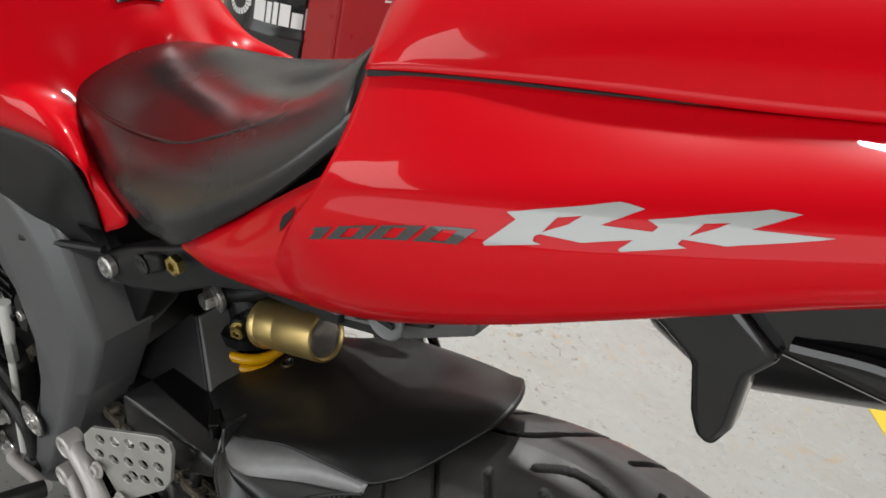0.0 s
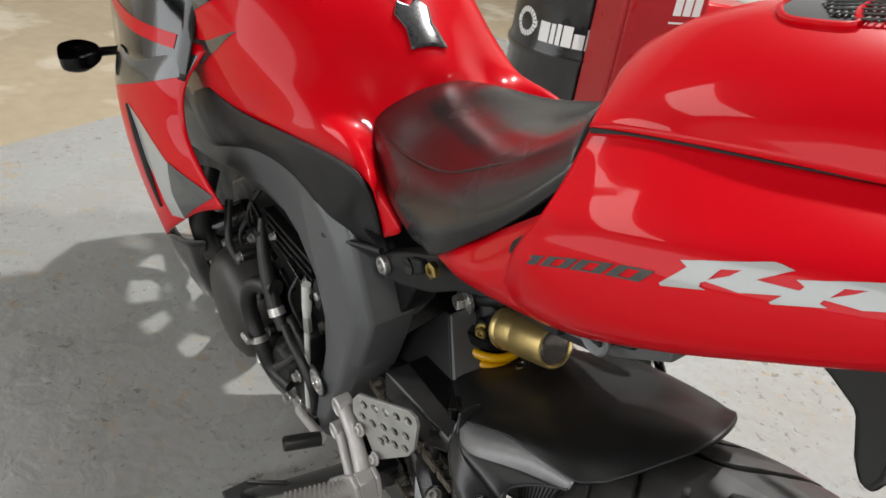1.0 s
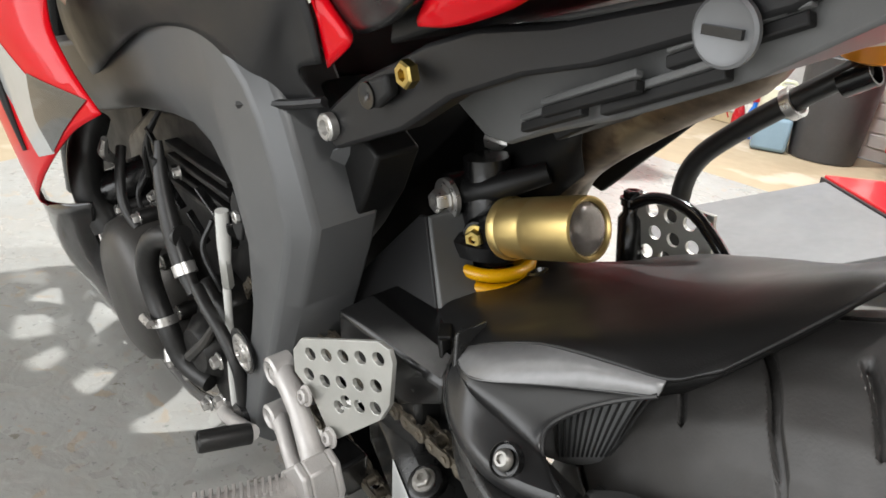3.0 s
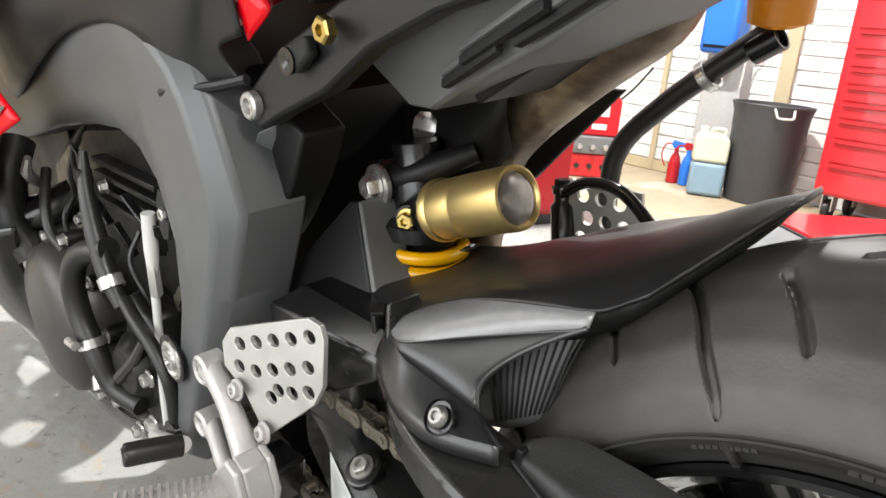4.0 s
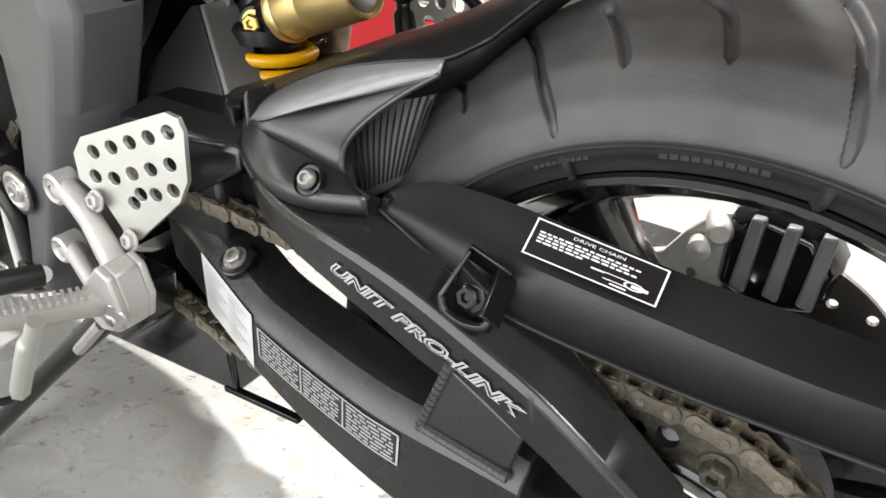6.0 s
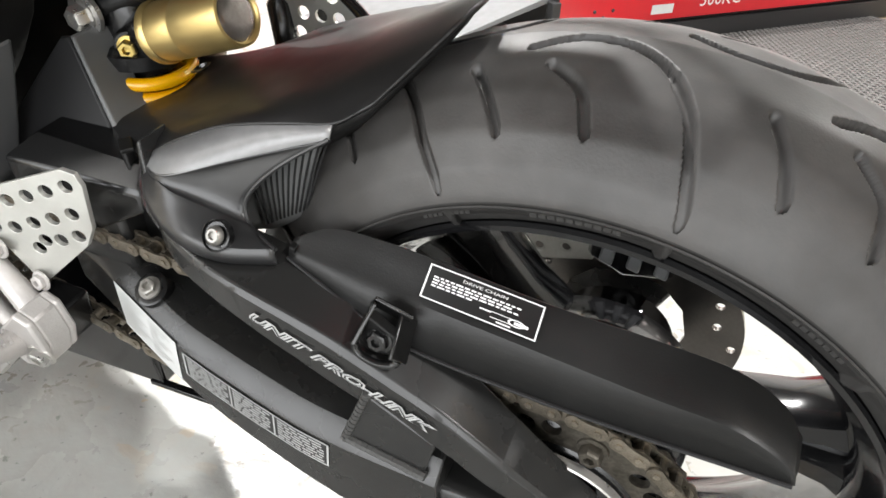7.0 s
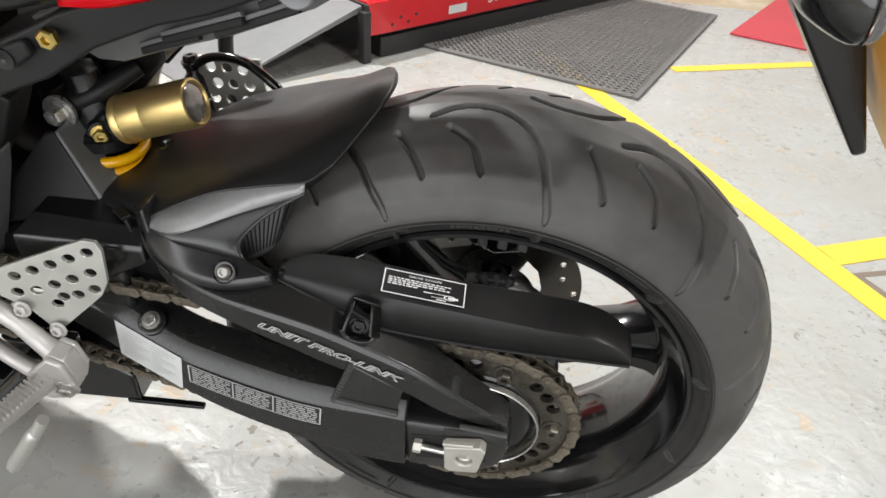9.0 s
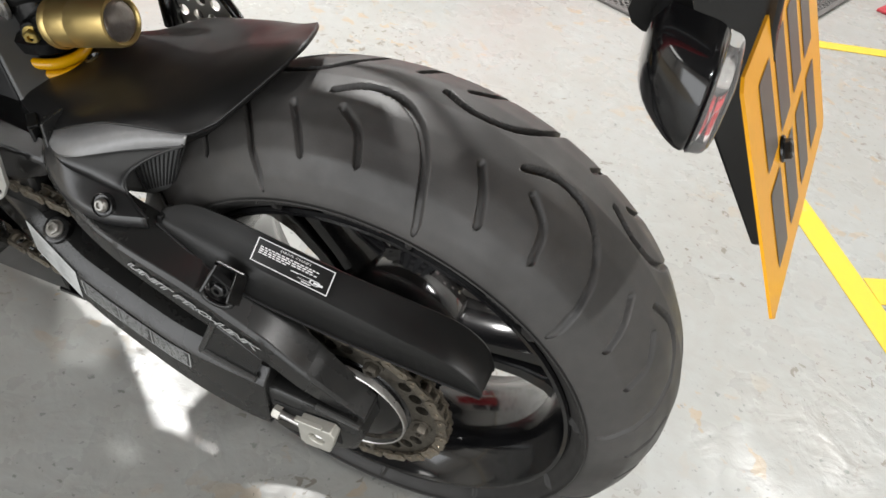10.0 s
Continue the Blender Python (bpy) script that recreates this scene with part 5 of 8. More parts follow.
# the inside lip that hangs from the crown's rear edge
edge = [(-0.235, -0.0925, 0.5530), (-0.203, -0.0915, 0.5630), (-0.174, -0.0885, 0.5715), (-0.159, -0.079, 0.5785), (-0.151, -0.074, 0.5835), (-0.138, -0.059, 0.597), (-0.125, -0.041, 0.611), (-0.115, -0.022, 0.622), (-0.111, 0.0, 0.628)]
bm = bmesh.new()
grid_faces(bm, [spline(edge, 4), spline([(x - 0.009, y * 0.96, z - 0.014) for x, y, z in edge], 4), spline([(x - 0.020, y * 0.90, z - 0.027) for x, y, z in edge], 4)])
part("inner_lip", bm, BLACK_MATT, hugger, solid=0.0015)
# ribbed inner piece behind the side panel
rows = [[(x, y + 0.011, z) for x, y, z in r] for r in ([(-0.315, -0.090, 0.505), (-0.262, -0.088, 0.530), (-0.235, -0.087, 0.545), (-0.207, -0.085, 0.556), (-0.182, -0.080, 0.563)], [(-0.308, -0.096, 0.478), (-0.258, -0.094, 0.498), (-0.238, -0.093, 0.507), (-0.216, -0.090, 0.520), (-0.198, -0.085, 0.532)], [(-0.296, -0.100, 0.445), (-0.246, -0.098, 0.462), (-0.235, -0.097, 0.466), (-0.222, -0.094, 0.474), (-0.211, -0.090, 0.484)])]
inner = part("ribbed_panel", loft(rows, 5, 5), GREY_TRAY, hugger, "grey ribbed inner panel", solid=0.002)
for k in range(12):
    t = k / 11
    a = Vector((-0.256 + 0.072 * t, -0.0795 + 0.008 * t, 0.528 + 0.034 * t))
    b = Vector((-0.243 + 0.034 * t, -0.0885 + 0.008 * t, 0.468 + 0.020 * t))
    part("rib", tube([a, (a + b) / 2 + Vector((0, -0.002, 0)), b], 0.0009, 6, 3), CHARCOAL_GAP, inner)
bm = bmesh.new()
beam((-0.372, -0.083, 0.505), (-0.352, -0.100, 0.510), 0.010, 0.004, bm)
beam((-0.352, -0.100, 0.510), (-0.345, -0.104, 0.492), 0.010, 0.004, bm, up=(1, 0, 0))
part("front_tab", bm, BLACK_MATT, hugger, bevel=0.001)
part("screw_recess", turned([(0.002, 0.009), (0.003, 0.006), (0, 0.005), (0, 0)], (-0.345, -0.012, 0.537), (-0.4, -0.1, 1), 16), BLACK_GLOSS, hugger)

# ---- main frame, left side ----
def flare(x, z):
    """The pivot plate stands a little further out than the spar."""
    return -0.012 * min(1.0, max(0.0, (0.56 - z) / 0.14))


ARCH = [(-1.20, 0.500), (-1.005, 0.537), (-0.873, 0.571), (-0.754, 0.592), (-0.690, 0.597), (-0.640, 0.585), (-0.603, 0.558), (-0.582, 0.521), (-0.578, 0.470), (-0.586, 0.426), (-0.605, 0.383), (-0.614, 0.342), (-0.625, 0.29)]
BACK = [(-0.575, 0.285), (-0.555, 0.330), (-0.532, 0.380), (-0.505, 0.440), (-0.486, 0.491), (-0.468, 0.545), (-0.462, 0.568), (-0.478, 0.610), (-0.495, 0.650), (-0.515, 0.680), (-0.555, 0.705), (-0.61, 0.728), (-0.72, 0.715), (-0.90, 0.655), (-1.20, 0.60)]
ARCH_IN = [(-1.19, 0.530), (-1.0, 0.572), (-0.87, 0.606), (-0.75, 0.628), (-0.68, 0.632), (-0.622, 0.613), (-0.578, 0.575), (-0.553, 0.527), (-0.548, 0.470), (-0.556, 0.428), (-0.574, 0.385), (-0.588, 0.342), (-0.605, 0.30)]
BACK_IN = [(-0.582, 0.297), (-0.562, 0.336), (-0.541, 0.383), (-0.515, 0.440), (-0.500, 0.491), (-0.484, 0.545), (-0.482, 0.572), (-0.496, 0.612), (-0.512, 0.648), (-0.530, 0.672), (-0.565, 0.695), (-0.612, 0.716), (-0.72, 0.703), (-0.90, 0.645), (-1.19, 0.592)]
main_frame = part("main_frame", raised(ARCH + BACK, ARCH_IN + BACK_IN, -0.08, -0.138, -0.154, shift=flare), FRAME, bike, "dark grey twin spar aluminium frame", bevel=0.004, segments=3, sharp=30)
part("far_spar", prism(ARCH + BACK, 0.10, 0.15), FRAME, main_frame, bevel=0.004)
part("cross_plate", box(-0.60, -0.50, -0.10, 0.10, 0.56, 0.64), BLACK_MATT, main_frame)
part("pivot_recess", turned([(0.0, 0.0), (0.0, 0.0225), (-0.003, 0.0235), (-0.0035, 0.022), (-0.001, 0.0)], (-0.572, -0.1665, 0.410), (0.0, 1, 0), 32), BLACK_SATIN, main_frame)
part("pivot_bolt", turned([(0.0, 0.019), (0.004, 0.0185), (0.005, 0.015), (0.003, 0.0125), (0.003, 0.010), (0.007, 0.0095), (0.0075, 0.006), (0.003, 0.005), (0.003, 0)], (-0.570, -0.1672, 0.410), (0, -1, 0), 28), STEEL, main_frame, "bright pivot bolt")
part("frame_slot", prism([(-0.592, 0.527), (-0.590, 0.553), (-0.582, 0.566), (-0.573, 0.560), (-0.570, 0.535), (-0.576, 0.520), (-0.586, 0.518)], -0.1535, -0.1505), CHARCOAL_GAP, main_frame, "dark oval hole", bevel=0.001)
part("slot_bolt", bolt((-0.574, -0.1535, 0.545), (0, -1, 0), 0.0055, 0.005, False), STEEL, main_frame)
# plate behind the spar, below the tail bracket
part("rear_web", prism([(-0.560, 0.640), (-0.500, 0.672), (-0.470, 0.650), (-0.452, 0.640), (-0.430, 0.628), (-0.452, 0.585), (-0.482, 0.545), (-0.505, 0.520), (-0.525, 0.540), (-0.510, 0.60)], -0.100, -0.06), BLACK_MATT, main_frame, bevel=0.003)
CAPS = [(-0.5335, -0.1005, 0.531), (-0.5105, -0.0905, 0.5435), (-0.4610, -0.0885, 0.6155), (-0.4600, -0.0905, 0.6350), (-0.4740, -0.1130, 0.6250), (-0.5060, -0.1110, 0.5850)]
part("web_cap", rings([CAPS, [(x, y + 0.03, z) for x, y, z in CAPS]]), FRAME, main_frame, "flat grey frame cap", bevel=0.0022)
part("splash_guard", prism([(-0.60, 0.30), (-0.53, 0.46), (-0.52, 0.56), (-0.50, 0.62), (-0.43, 0.625), (-0.425, 0.55), (-0.43, 0.45), (-0.47, 0.36), (-0.52, 0.29)], 0.055, 0.065), BLACK_MATT, main_frame, "black plastic splash guard", bevel=0.002)
# triangular mount plate in front of the shock
part("shock_plate", prism([(-0.441, 0.562), (-0.450, 0.560), (-0.500, 0.500), (-0.535, 0.455), (-0.408, 0.490), (-0.400, 0.500)], -0.070, -0.066, shift=lambda x, z: 0.35 * (z - 0.50)), COVER, main_frame, bevel=0.0015)
part("shock_plate_edge", prism([(-0.441, 0.562), (-0.400, 0.500), (-0.394, 0.500), (-0.4365, 0.562)], -0.069, -0.030, shift=lambda x, z: 0.35 * (z - 0.50)), GREY_TRAY, main_frame, bevel=0.0015)

# ---- shock absorber ----
shock = part("shock_absorber", turned([(0, 0.0), (0, 0.024), (0.02, 0.026), (0.06, 0.024), (0.075, 0.020), (0.09, 0.020), (0.09, 0)], (-0.420, 0.008, 0.515), (-0.12, 0, 1), 28), BLACK_SATIN, bike, "black rear shock absorber")
A, Bd = Vector((-0.390, 0.002, 0.5550)), Vector((-0.312, 0.004, 0.583))
axis = (Bd - A).normalized()
L = (Bd - A).length
part("reservoir", turned([(0.0, 0.0), (0.0, 0.022), (0.0015, 0.0245), (0.03, 0.0250), (0.031, 0.0247), (0.032, 0.0250), (L - 0.004, 0.0250), (L, 0.0245), (L + 0.001, 0.0225), (L - 0.001, 0.0205), (L - 0.003, 0.0202)], A, axis, 56), GOLD, shock, "gold anodised reservoir cylinder")
part("end_cap", turned([(-0.002, 0.0205), (-0.001, 0.019), (0.0002, 0.0165), (0.0012, 0.010), (0.0016, 0.0)], Bd, axis, 40), CAP, shock, "clouded grey end cap")
part("reservoir_head", turned([(-0.030, 0.0), (-0.030, 0.016), (-0.024, 0.022), (-0.006, 0.0245), (0.002, 0.0245), (0.002, 0)], A, axis, 36), BLACK_SATIN, shock)
part("reservoir_collar", turned([(-0.004, 0.0262), (0.002, 0.0264), (0.004, 0.0250)], A, axis, 40), GOLD, shock)
part("adjuster_boss", turned([(0, 0.0), (0, 0.016), (0.022, 0.0155), (0.026, 0.013), (0.026, 0)], (-0.417, 0.004, 0.5445), (0.35, -1, 0.1), 28), BLACK_SATIN, shock)
part("adjuster_screw", bolt((-0.4085, -0.0205, 0.5468), (0.35, -1, 0.1), 0.0075, 0.008), GOLD_BOLT, shock, "gold adjuster screw")
part("upper_eye", turned([(0, 0), (0, 0.019), (0.05, 0.019), (0.05, 0)], (-0.450, -0.018, 0.570), (0.15, 1, 0), 28), BLACK_SATIN, shock)
part("upper_bolt", bolt((-0.446, -0.0225, 0.569), (-0.15, -1, 0), 0.0095, 0.013), STEEL, shock, "bright hexagon bolt")
part("bolt_washer", turned([(0, 0.018), (0.004, 0.018), (0.005, 0.012)], (-0.446, -0.019, 0.569), (-0.1, -1, 0), 24), STEEL, shock)
part("eye_arm", tube([(-0.448, -0.006, 0.572), (-0.425, -0.004, 0.578), (-0.400, 0.012, 0.590), (-0.38, 0.03, 0.60)], [0.013, 0.013, 0.011, 0.009], 14), BLACK_MATT, shock)
coil = [(-0.420 - 0.12 * (s * 0.0) + 0.036 * math.cos(a), 0.004 + 0.036 * math.sin(a), 0.5290 - 0.0135 * a / 6.283) for a, s in ((2.2 + k * 0.42, 0) for k in range(46))]
part("spring", tube(coil, 0.0058, 10, 2), SPRING, shock, "yellow painted coil spring")
part("spring_seat", turned([(0.0, 0), (0.0, 0.038), (0.012, 0.038), (0.016, 0.03), (0.016, 0)], (-0.420, 0.004, 0.530), (0, 0, 1), 32), BLACK_SATIN, shock)
part("hose_nut", turned([(0, 0.0), (0, 0.012), (0.012, 0.0135), (0.026, 0.0135), (0.030, 0.011), (0.030, 0)], (-0.462, 0.040, 0.6076), (0.75, 0.25, -0.05), 8), STEEL, shock, "bright clamp nut")

# ---- subframe rail with slot and bolts ----
RAIL = [(-0.478, 0.645), (-0.470, 0.636), (-0.455, 0.632), (-0.420, 0.647), (-0.369, 0.669), (-0.324, 0.699), (-0.270, 0.722), (-0.225, 0.735), (-0.135, 0.772), (-0.112, 0.789), (-0.160, 0.778), (-0.250, 0.752), (-0.305, 0.742), (-0.347, 0.727), (-0.377, 0.711), (-0.413, 0.694), (-0.448, 0.672), (-0.474, 0.655)]
rail = part("subframe_rail", prism(RAIL, -0.124, -0.104, shift=lambda x, z: 0.062 * (x + 0.42) if x > -0.42 else 0.12 * (-0.42 - x)), COVER, bike, "black seat subframe rail with a slot", bevel=0.003)
part("rail_slot", prism([(-0.404, 0.684), (-0.396, 0.698), (-0.376, 0.705), (-0.373, 0.692), (-0.389, 0.680), (-0.401, 0.678)], -0.1275, -0.118), CHARCOAL_GAP, rail, "dark slotted hole", bevel=0.003)
part("slot_sleeve", turned([(0, 0.009), (0.003, 0.009), (0.003, 0.006), (0.001, 0.0)], (-0.397, -0.1262, 0.687), (0, -1, 0), 18), BLACK_SATIN, rail)
part("rail_bolt", bolt((-0.353, -0.1225, 0.7095), (0, -1, 0), 0.0082, 0.009, False), GOLD_BOLT, rail, "gold hexagon bolt")
part("frame_bolt", turned([(0, 0.0105), (0.006, 0.0105), (0.0075, 0.009), (0.0075, 0.006), (0.003, 0.0055), (0.003, 0)], (-0.460, -0.119, 0.649), (0, -1, 0), 24), STEEL, rail, "bright socket bolt")
part("rear_tag", turned([(0, 0.0150), (0.0025, 0.0150), (0.0035, 0.0135), (0.0025, 0.0115), (0.0025, 0.0)], (-0.159, -0.1095, 0.762), (0, -1, 0), 28), STEEL_GREY, rail, "round dull steel fixing")
part("tag_bar", beam((-0.168, -0.113, 0.762), (-0.150, -0.113, 0.762), 0.003, 0.004), BLACK_SATIN, rail)

# ---- under-tail tray ----
TRAY = [(-0.400, 0.700), (-0.368, 0.6505), (-0.343, 0.651), (-0.300, 0.672), (-0.2216, 0.706), (-0.150, 0.742), (-0.10, 0.775), (-0.10, 0.80), (-0.2, 0.77), (-0.30, 0.742)]
tray = part("under_tray", prism(TRAY, -0.098, 0.03, shift=lambda x, z: 0.6 * (0.73 - z) if z < 0.73 else 0), GREY_TRAY, bike, "dark grey plastic under-seat tray", bevel=0.003)
for k, (p, q) in enumerate((((-0.312, 0.6745), (-0.250, 0.7035)), ((-0.285, 0.6925), (-0.205, 0.7285)), ((-0.235, 0.7075), (-0.160, 0.7435)), ((-0.190, 0.742), (-0.130, 0.770)))):
    a, b = Vector((p[0], -0.101 + 0.6 * max(0.0, 0.73 - p[1]), p[1])), Vector((q[0], -0.101 + 0.6 * max(0.0, 0.73 - q[1]), q[1]))
    part("vent_slot", beam(a, b, 0.006, 0.006, up=(0, -1, 0.4)), CHARCOAL_GAP, tray, bevel=0.001)
    part("slot_rib", beam(a + Vector((0, -0.0015, 0.0065)), b + Vector((0, -0.0015, 0.0065)), 0.004, 0.005, up=(0, -1, 0.4)), GREY_TRAY, tray, bevel=0.001)
part("tray_fold", prism([(-0.32, 0.655), (-0.262, 0.690), (-0.19, 0.728), (-0.10, 0.775), (-0.10, 0.785), (-0.19, 0.74), (-0.265, 0.702), (-0.33, 0.668)], -0.03, 0.05), COVER, tray, bevel=0.002)

# ---- exhaust, rising under the tail ----
ex = part("exhaust_pipe", tube([(-0.46, 0.085, 0.40), (-0.446, 0.085, 0.50), (-0.420, 0.085, 0.575), (-0.385, 0.080, 0.616), (-0.320, 0.070, 0.664), (-0.279, 0.060, 0.691), (-0.2425, 0.050, 0.714), (-0.2016, 0.040, 0.752), (-0.05, 0.02, 0.80)], [0.034, 0.034, 0.032, 0.030, 0.028, 0.028, 0.028, 0.028, 0.034], 28, 5), EXHAUST, bike, "brown heat stained exhaust pipe")
part("heat_guard", loft([[(-0.452, 0.045, 0.62), (-0.40, 0.04, 0.655), (-0.34, 0.03, 0.675)], [(-0.47, 0.035, 0.56), (-0.41, 0.03, 0.60), (-0.345, 0.025, 0.64)], [(-0.462, 0.04, 0.50), (-0.415, 0.042, 0.54), (-0.36, 0.05, 0.60)]], 4, 4), BLACK_MATT, ex, "matt black heat guard", solid=0.002)
part("far_guard", prism([(-0.308, 0.646), (-0.335, 0.618), (-0.365, 0.588), (-0.400, 0.552), (-0.440, 0.560), (-0.390, 0.615), (-0.345, 0.645)], 0.122, 0.130), BLACK_MATT, ex, bevel=0.002)
part("silencer", turned([(0, 0.034), (0.03, 0.055), (0.06, 0.062), (0.30, 0.065), (0.34, 0.055), (0.36, 0.02)], (-0.03, 0.015, 0.80), (0.9, 0, 0.42), 32), BLACK_SATIN, ex)

# ---- far side footrest, master cylinder, brake fluid pot ----
far = part("far_heel_plate", holed([(-0.375, 0.552), (-0.300, 0.555), (-0.295, 0.49), (-0.345, 0.44), (-0.385, 0.48)], [(-0.362 + 0.020 * i + 0.006 * (j % 2), 0.540 - 0.021 * j, 0.0068) for i in range(3) for j in range(4)], lambda u, v, d: (u, 0.150 + d, v), 0.004), ALU, bike, "drilled far side heel plate")
part("master_cylinder", turned([(0, 0), (0, 0.013), (0.05, 0.013), (0.055, 0.009), (0.062, 0.009), (0.062, 0.011), (0.068, 0.011), (0.070, 0)], (-0.378, 0.148, 0.474), (-0.15, 0.1, 1), 20), BLACK_SATIN, far, "black brake master cylinder")
part("banjo_nut", bolt((-0.388, 0.155, 0.540), (-0.1, 0.1, 1), 0.0085, 0.009), BLACK_SATIN, far)
part("pressure_hose", tube([(-0.386, 0.150, 0.536), (-0.362, 0.150, 0.551), (-0.330, 0.146, 0.556), (-0.300, 0.138, 0.549), (-0.262, 0.128, 0.520), (-0.240, 0.120, 0.470)], 0.0058, 10), BLACK_GLOSS, far, "glossy black brake hose")
part("feed_hose", tube([(-0.345, 0.168, 0.470), (-0.3495, 0.172, 0.549), (-0.340, 0.175, 0.588), (-0.305, 0.176, 0.625), (-0.2635, 0.178, 0.660), (-0.223, 0.184, 0.692)], 0.0092, 14), RUBBER_SIDE, far, "thick black fluid feed hose")
part("hose_clip", turned([(-0.004, 0.0112), (0.004, 0.0112), (0.004, 0.0135), (-0.004, 0.0135), (-0.004, 0.0112)], (-0.268, 0.179, 0.655), (0.78, 0.05, 0.62), 18), STEEL, far)
part("clip_end", turned([(-0.012, 0.0115), (0.012, 0.0115), (0.012, 0.0095)], (-0.226, 0.183, 0.683), (0.78, 0.05, 0.5), 16), BLACK_SATIN, far)
pot = part("brake_fluid_pot", turned([(0, 0.0), (0.0, 0.012), (0.004, 0.023), (0.05, 0.0255), (0.052, 0)], (-0.2195, 0.186, 0.6945), (0, -0.05, 1), 28), AMBER, bike, "amber translucent brake fluid reservoir")
part("pot_lid", turned([(0.050, 0.0), (0.050, 0.028), (0.064, 0.028), (0.066, 0.0)], (-0.2195, 0.186, 0.6945), (0, -0.05, 1), 28), BLACK_SATIN, pot)
# rear brake caliper seen through the wheel
cal = part("rear_caliper", raised([(-0.036, 0.378), (-0.034, 0.436), (-0.012, 0.448), (0.030, 0.440), (0.050, 0.41), (0.040, 0.372), (0.0, 0.362)], [(-0.030, 0.382), (-0.028, 0.430), (-0.010, 0.441), (0.026, 0.433), (0.043, 0.41), (0.035, 0.379), (0.0, 0.370)], 0.125, 0.088, 0.078), BLACK_GLOSS, bike, "black rear brake caliper", bevel=0.003)
for k in range(3):
    part("caliper_fin", prism([(-0.022 + 0.024 * k, 0.385), (-0.016 + 0.024 * k, 0.445), (-0.006 + 0.024 * k, 0.445), (-0.010 + 0.024 * k, 0.382)], 0.070, 0.08), STEEL_GREY, cal, bevel=0.002)
part("caliper_bracket", holed([(-0.103, 0.378), (-0.100, 0.366), (-0.096, 0.360), (-0.073, 0.356), (-0.029, 0.370), (-0.026, 0.425), (-0.032, 0.437), (-0.044, 0.434), (-0.064, 0.412), (-0.080, 0.388)], [(-0.080, 0.370, 0.004), (-0.055, 0.376, 0.004)], lambda u, v, d: (u, 0.086 + d, v), 0.012), ADJ, cal, "pale cast caliper bracket", bevel=0.002)
part("caliper_pin", turned([(0, 0), (0, 0.010), (0.03, 0.010), (0.034, 0.007), (0.034, 0)], (-0.044, 0.098, 0.424), (0.3, -1, 0.1), 16), ADJ, cal)
part("pin_boot", turned([(0, 0), (0, 0.009), (0.02, 0.009), (0.022, 0)], (-0.052, 0.09, 0.405), (0.2, -1, 0.1), 16), ADJ, cal)

# ---- footrest hanger, peg, gear lever ----
def plate_at(u, v, d):
    """The heel plate stands slightly toed in: u to the rear, v up."""
    return (u, -0.166 + 0.26 * (u + 0.444) - 0.05 * (0.473 - v) + d, v)


PL = [(-0.459, 0.452), (-0.4595, 0.473), (-0.450, 0.487), (-0.372, 0.516), (-0.362, 0.513), (-0.3585, 0.503), (-0.361, 0.465), (-0.370, 0.447), (-0.414, 0.4065), (-0.424, 0.4065), (-0.4275, 0.415), (-0.440, 0.437)]
HOLES = [(-0.4405 + 0.0172 * k, 0.4765 + 0.0062 * k) for k in range(5)]
HOLES += [(-0.4430, 0.4565), (-0.4258, 0.4575), (-0.4086, 0.4640), (-0.3914, 0.4700), (-0.3740, 0.4765)]
HOLES += [(-0.4115, 0.4395), (-0.4040, 0.4480), (-0.3905, 0.4500), (-0.3745, 0.4560)]
part("heel_plate", holed(PL, [(u, v, 0.0056) for u, v in HOLES], plate_at, 0.004, 18), ALU, bike, "pale bead blasted heel plate with drilled holes", bevel=0.0007)
hanger = part("footrest_hanger", tube([(-0.490, -0.168, 0.436), (-0.470, -0.172, 0.434), (-0.448, -0.176, 0.420), (-0.425, -0.180, 0.398), (-0.405, -0.184, 0.385)], [0.0115, 0.0105, 0.009, 0.0105, 0.013], 14), ALU_CAST, bike, "cast aluminium footrest hanger")
part("upper_boss", turned([(0, 0), (0, 0.0135), (0.018, 0.0135), (0.020, 0.011), (0.017, 0.008), (0.017, 0)], (-0.489, -0.160, 0.437), (0, -1, 0), 26), ALU_CAST, hanger)
part("upper_bolt", turned([(0.012, 0.0078), (0.019, 0.0078), (0.0195, 0.0045), (0.014, 0.004), (0.014, 0)], (-0.489, -0.160, 0.437), (0, -1, 0), 20), STEEL, hanger)
part("lower_arm", tube([(-0.512, -0.166, 0.372), (-0.490, -0.172, 0.370), (-0.462, -0.180, 0.362), (-0.438, -0.184, 0.356)], [0.0105, 0.009, 0.0085, 0.0105], 14), ALU_CAST, hanger)
part("lower_boss", turned([(0, 0), (0, 0.0125), (0.018, 0.0125), (0.020, 0.010), (0.017, 0.0075), (0.017, 0)], (-0.511, -0.158, 0.373), (0, -1, 0), 26), ALU_CAST, hanger)
part("lower_bolt", turned([(0.012, 0.007), (0.018, 0.007), (0.018, 0.0)], (-0.511, -0.158, 0.373), (0, -1, 0), 6), STEEL, hanger)
CHEEK = [(-0.446, 0.354), (-0.440, 0.376), (-0.412, 0.404), (-0.398, 0.398), (-0.392, 0.372), (-0.400, 0.348), (-0.425, 0.341)]
for y in (-0.203, -0.176):
    part("clevis_cheek", prism(CHEEK, y, y + 0.0075), ALU_CAST, hanger, bevel=0.0025)
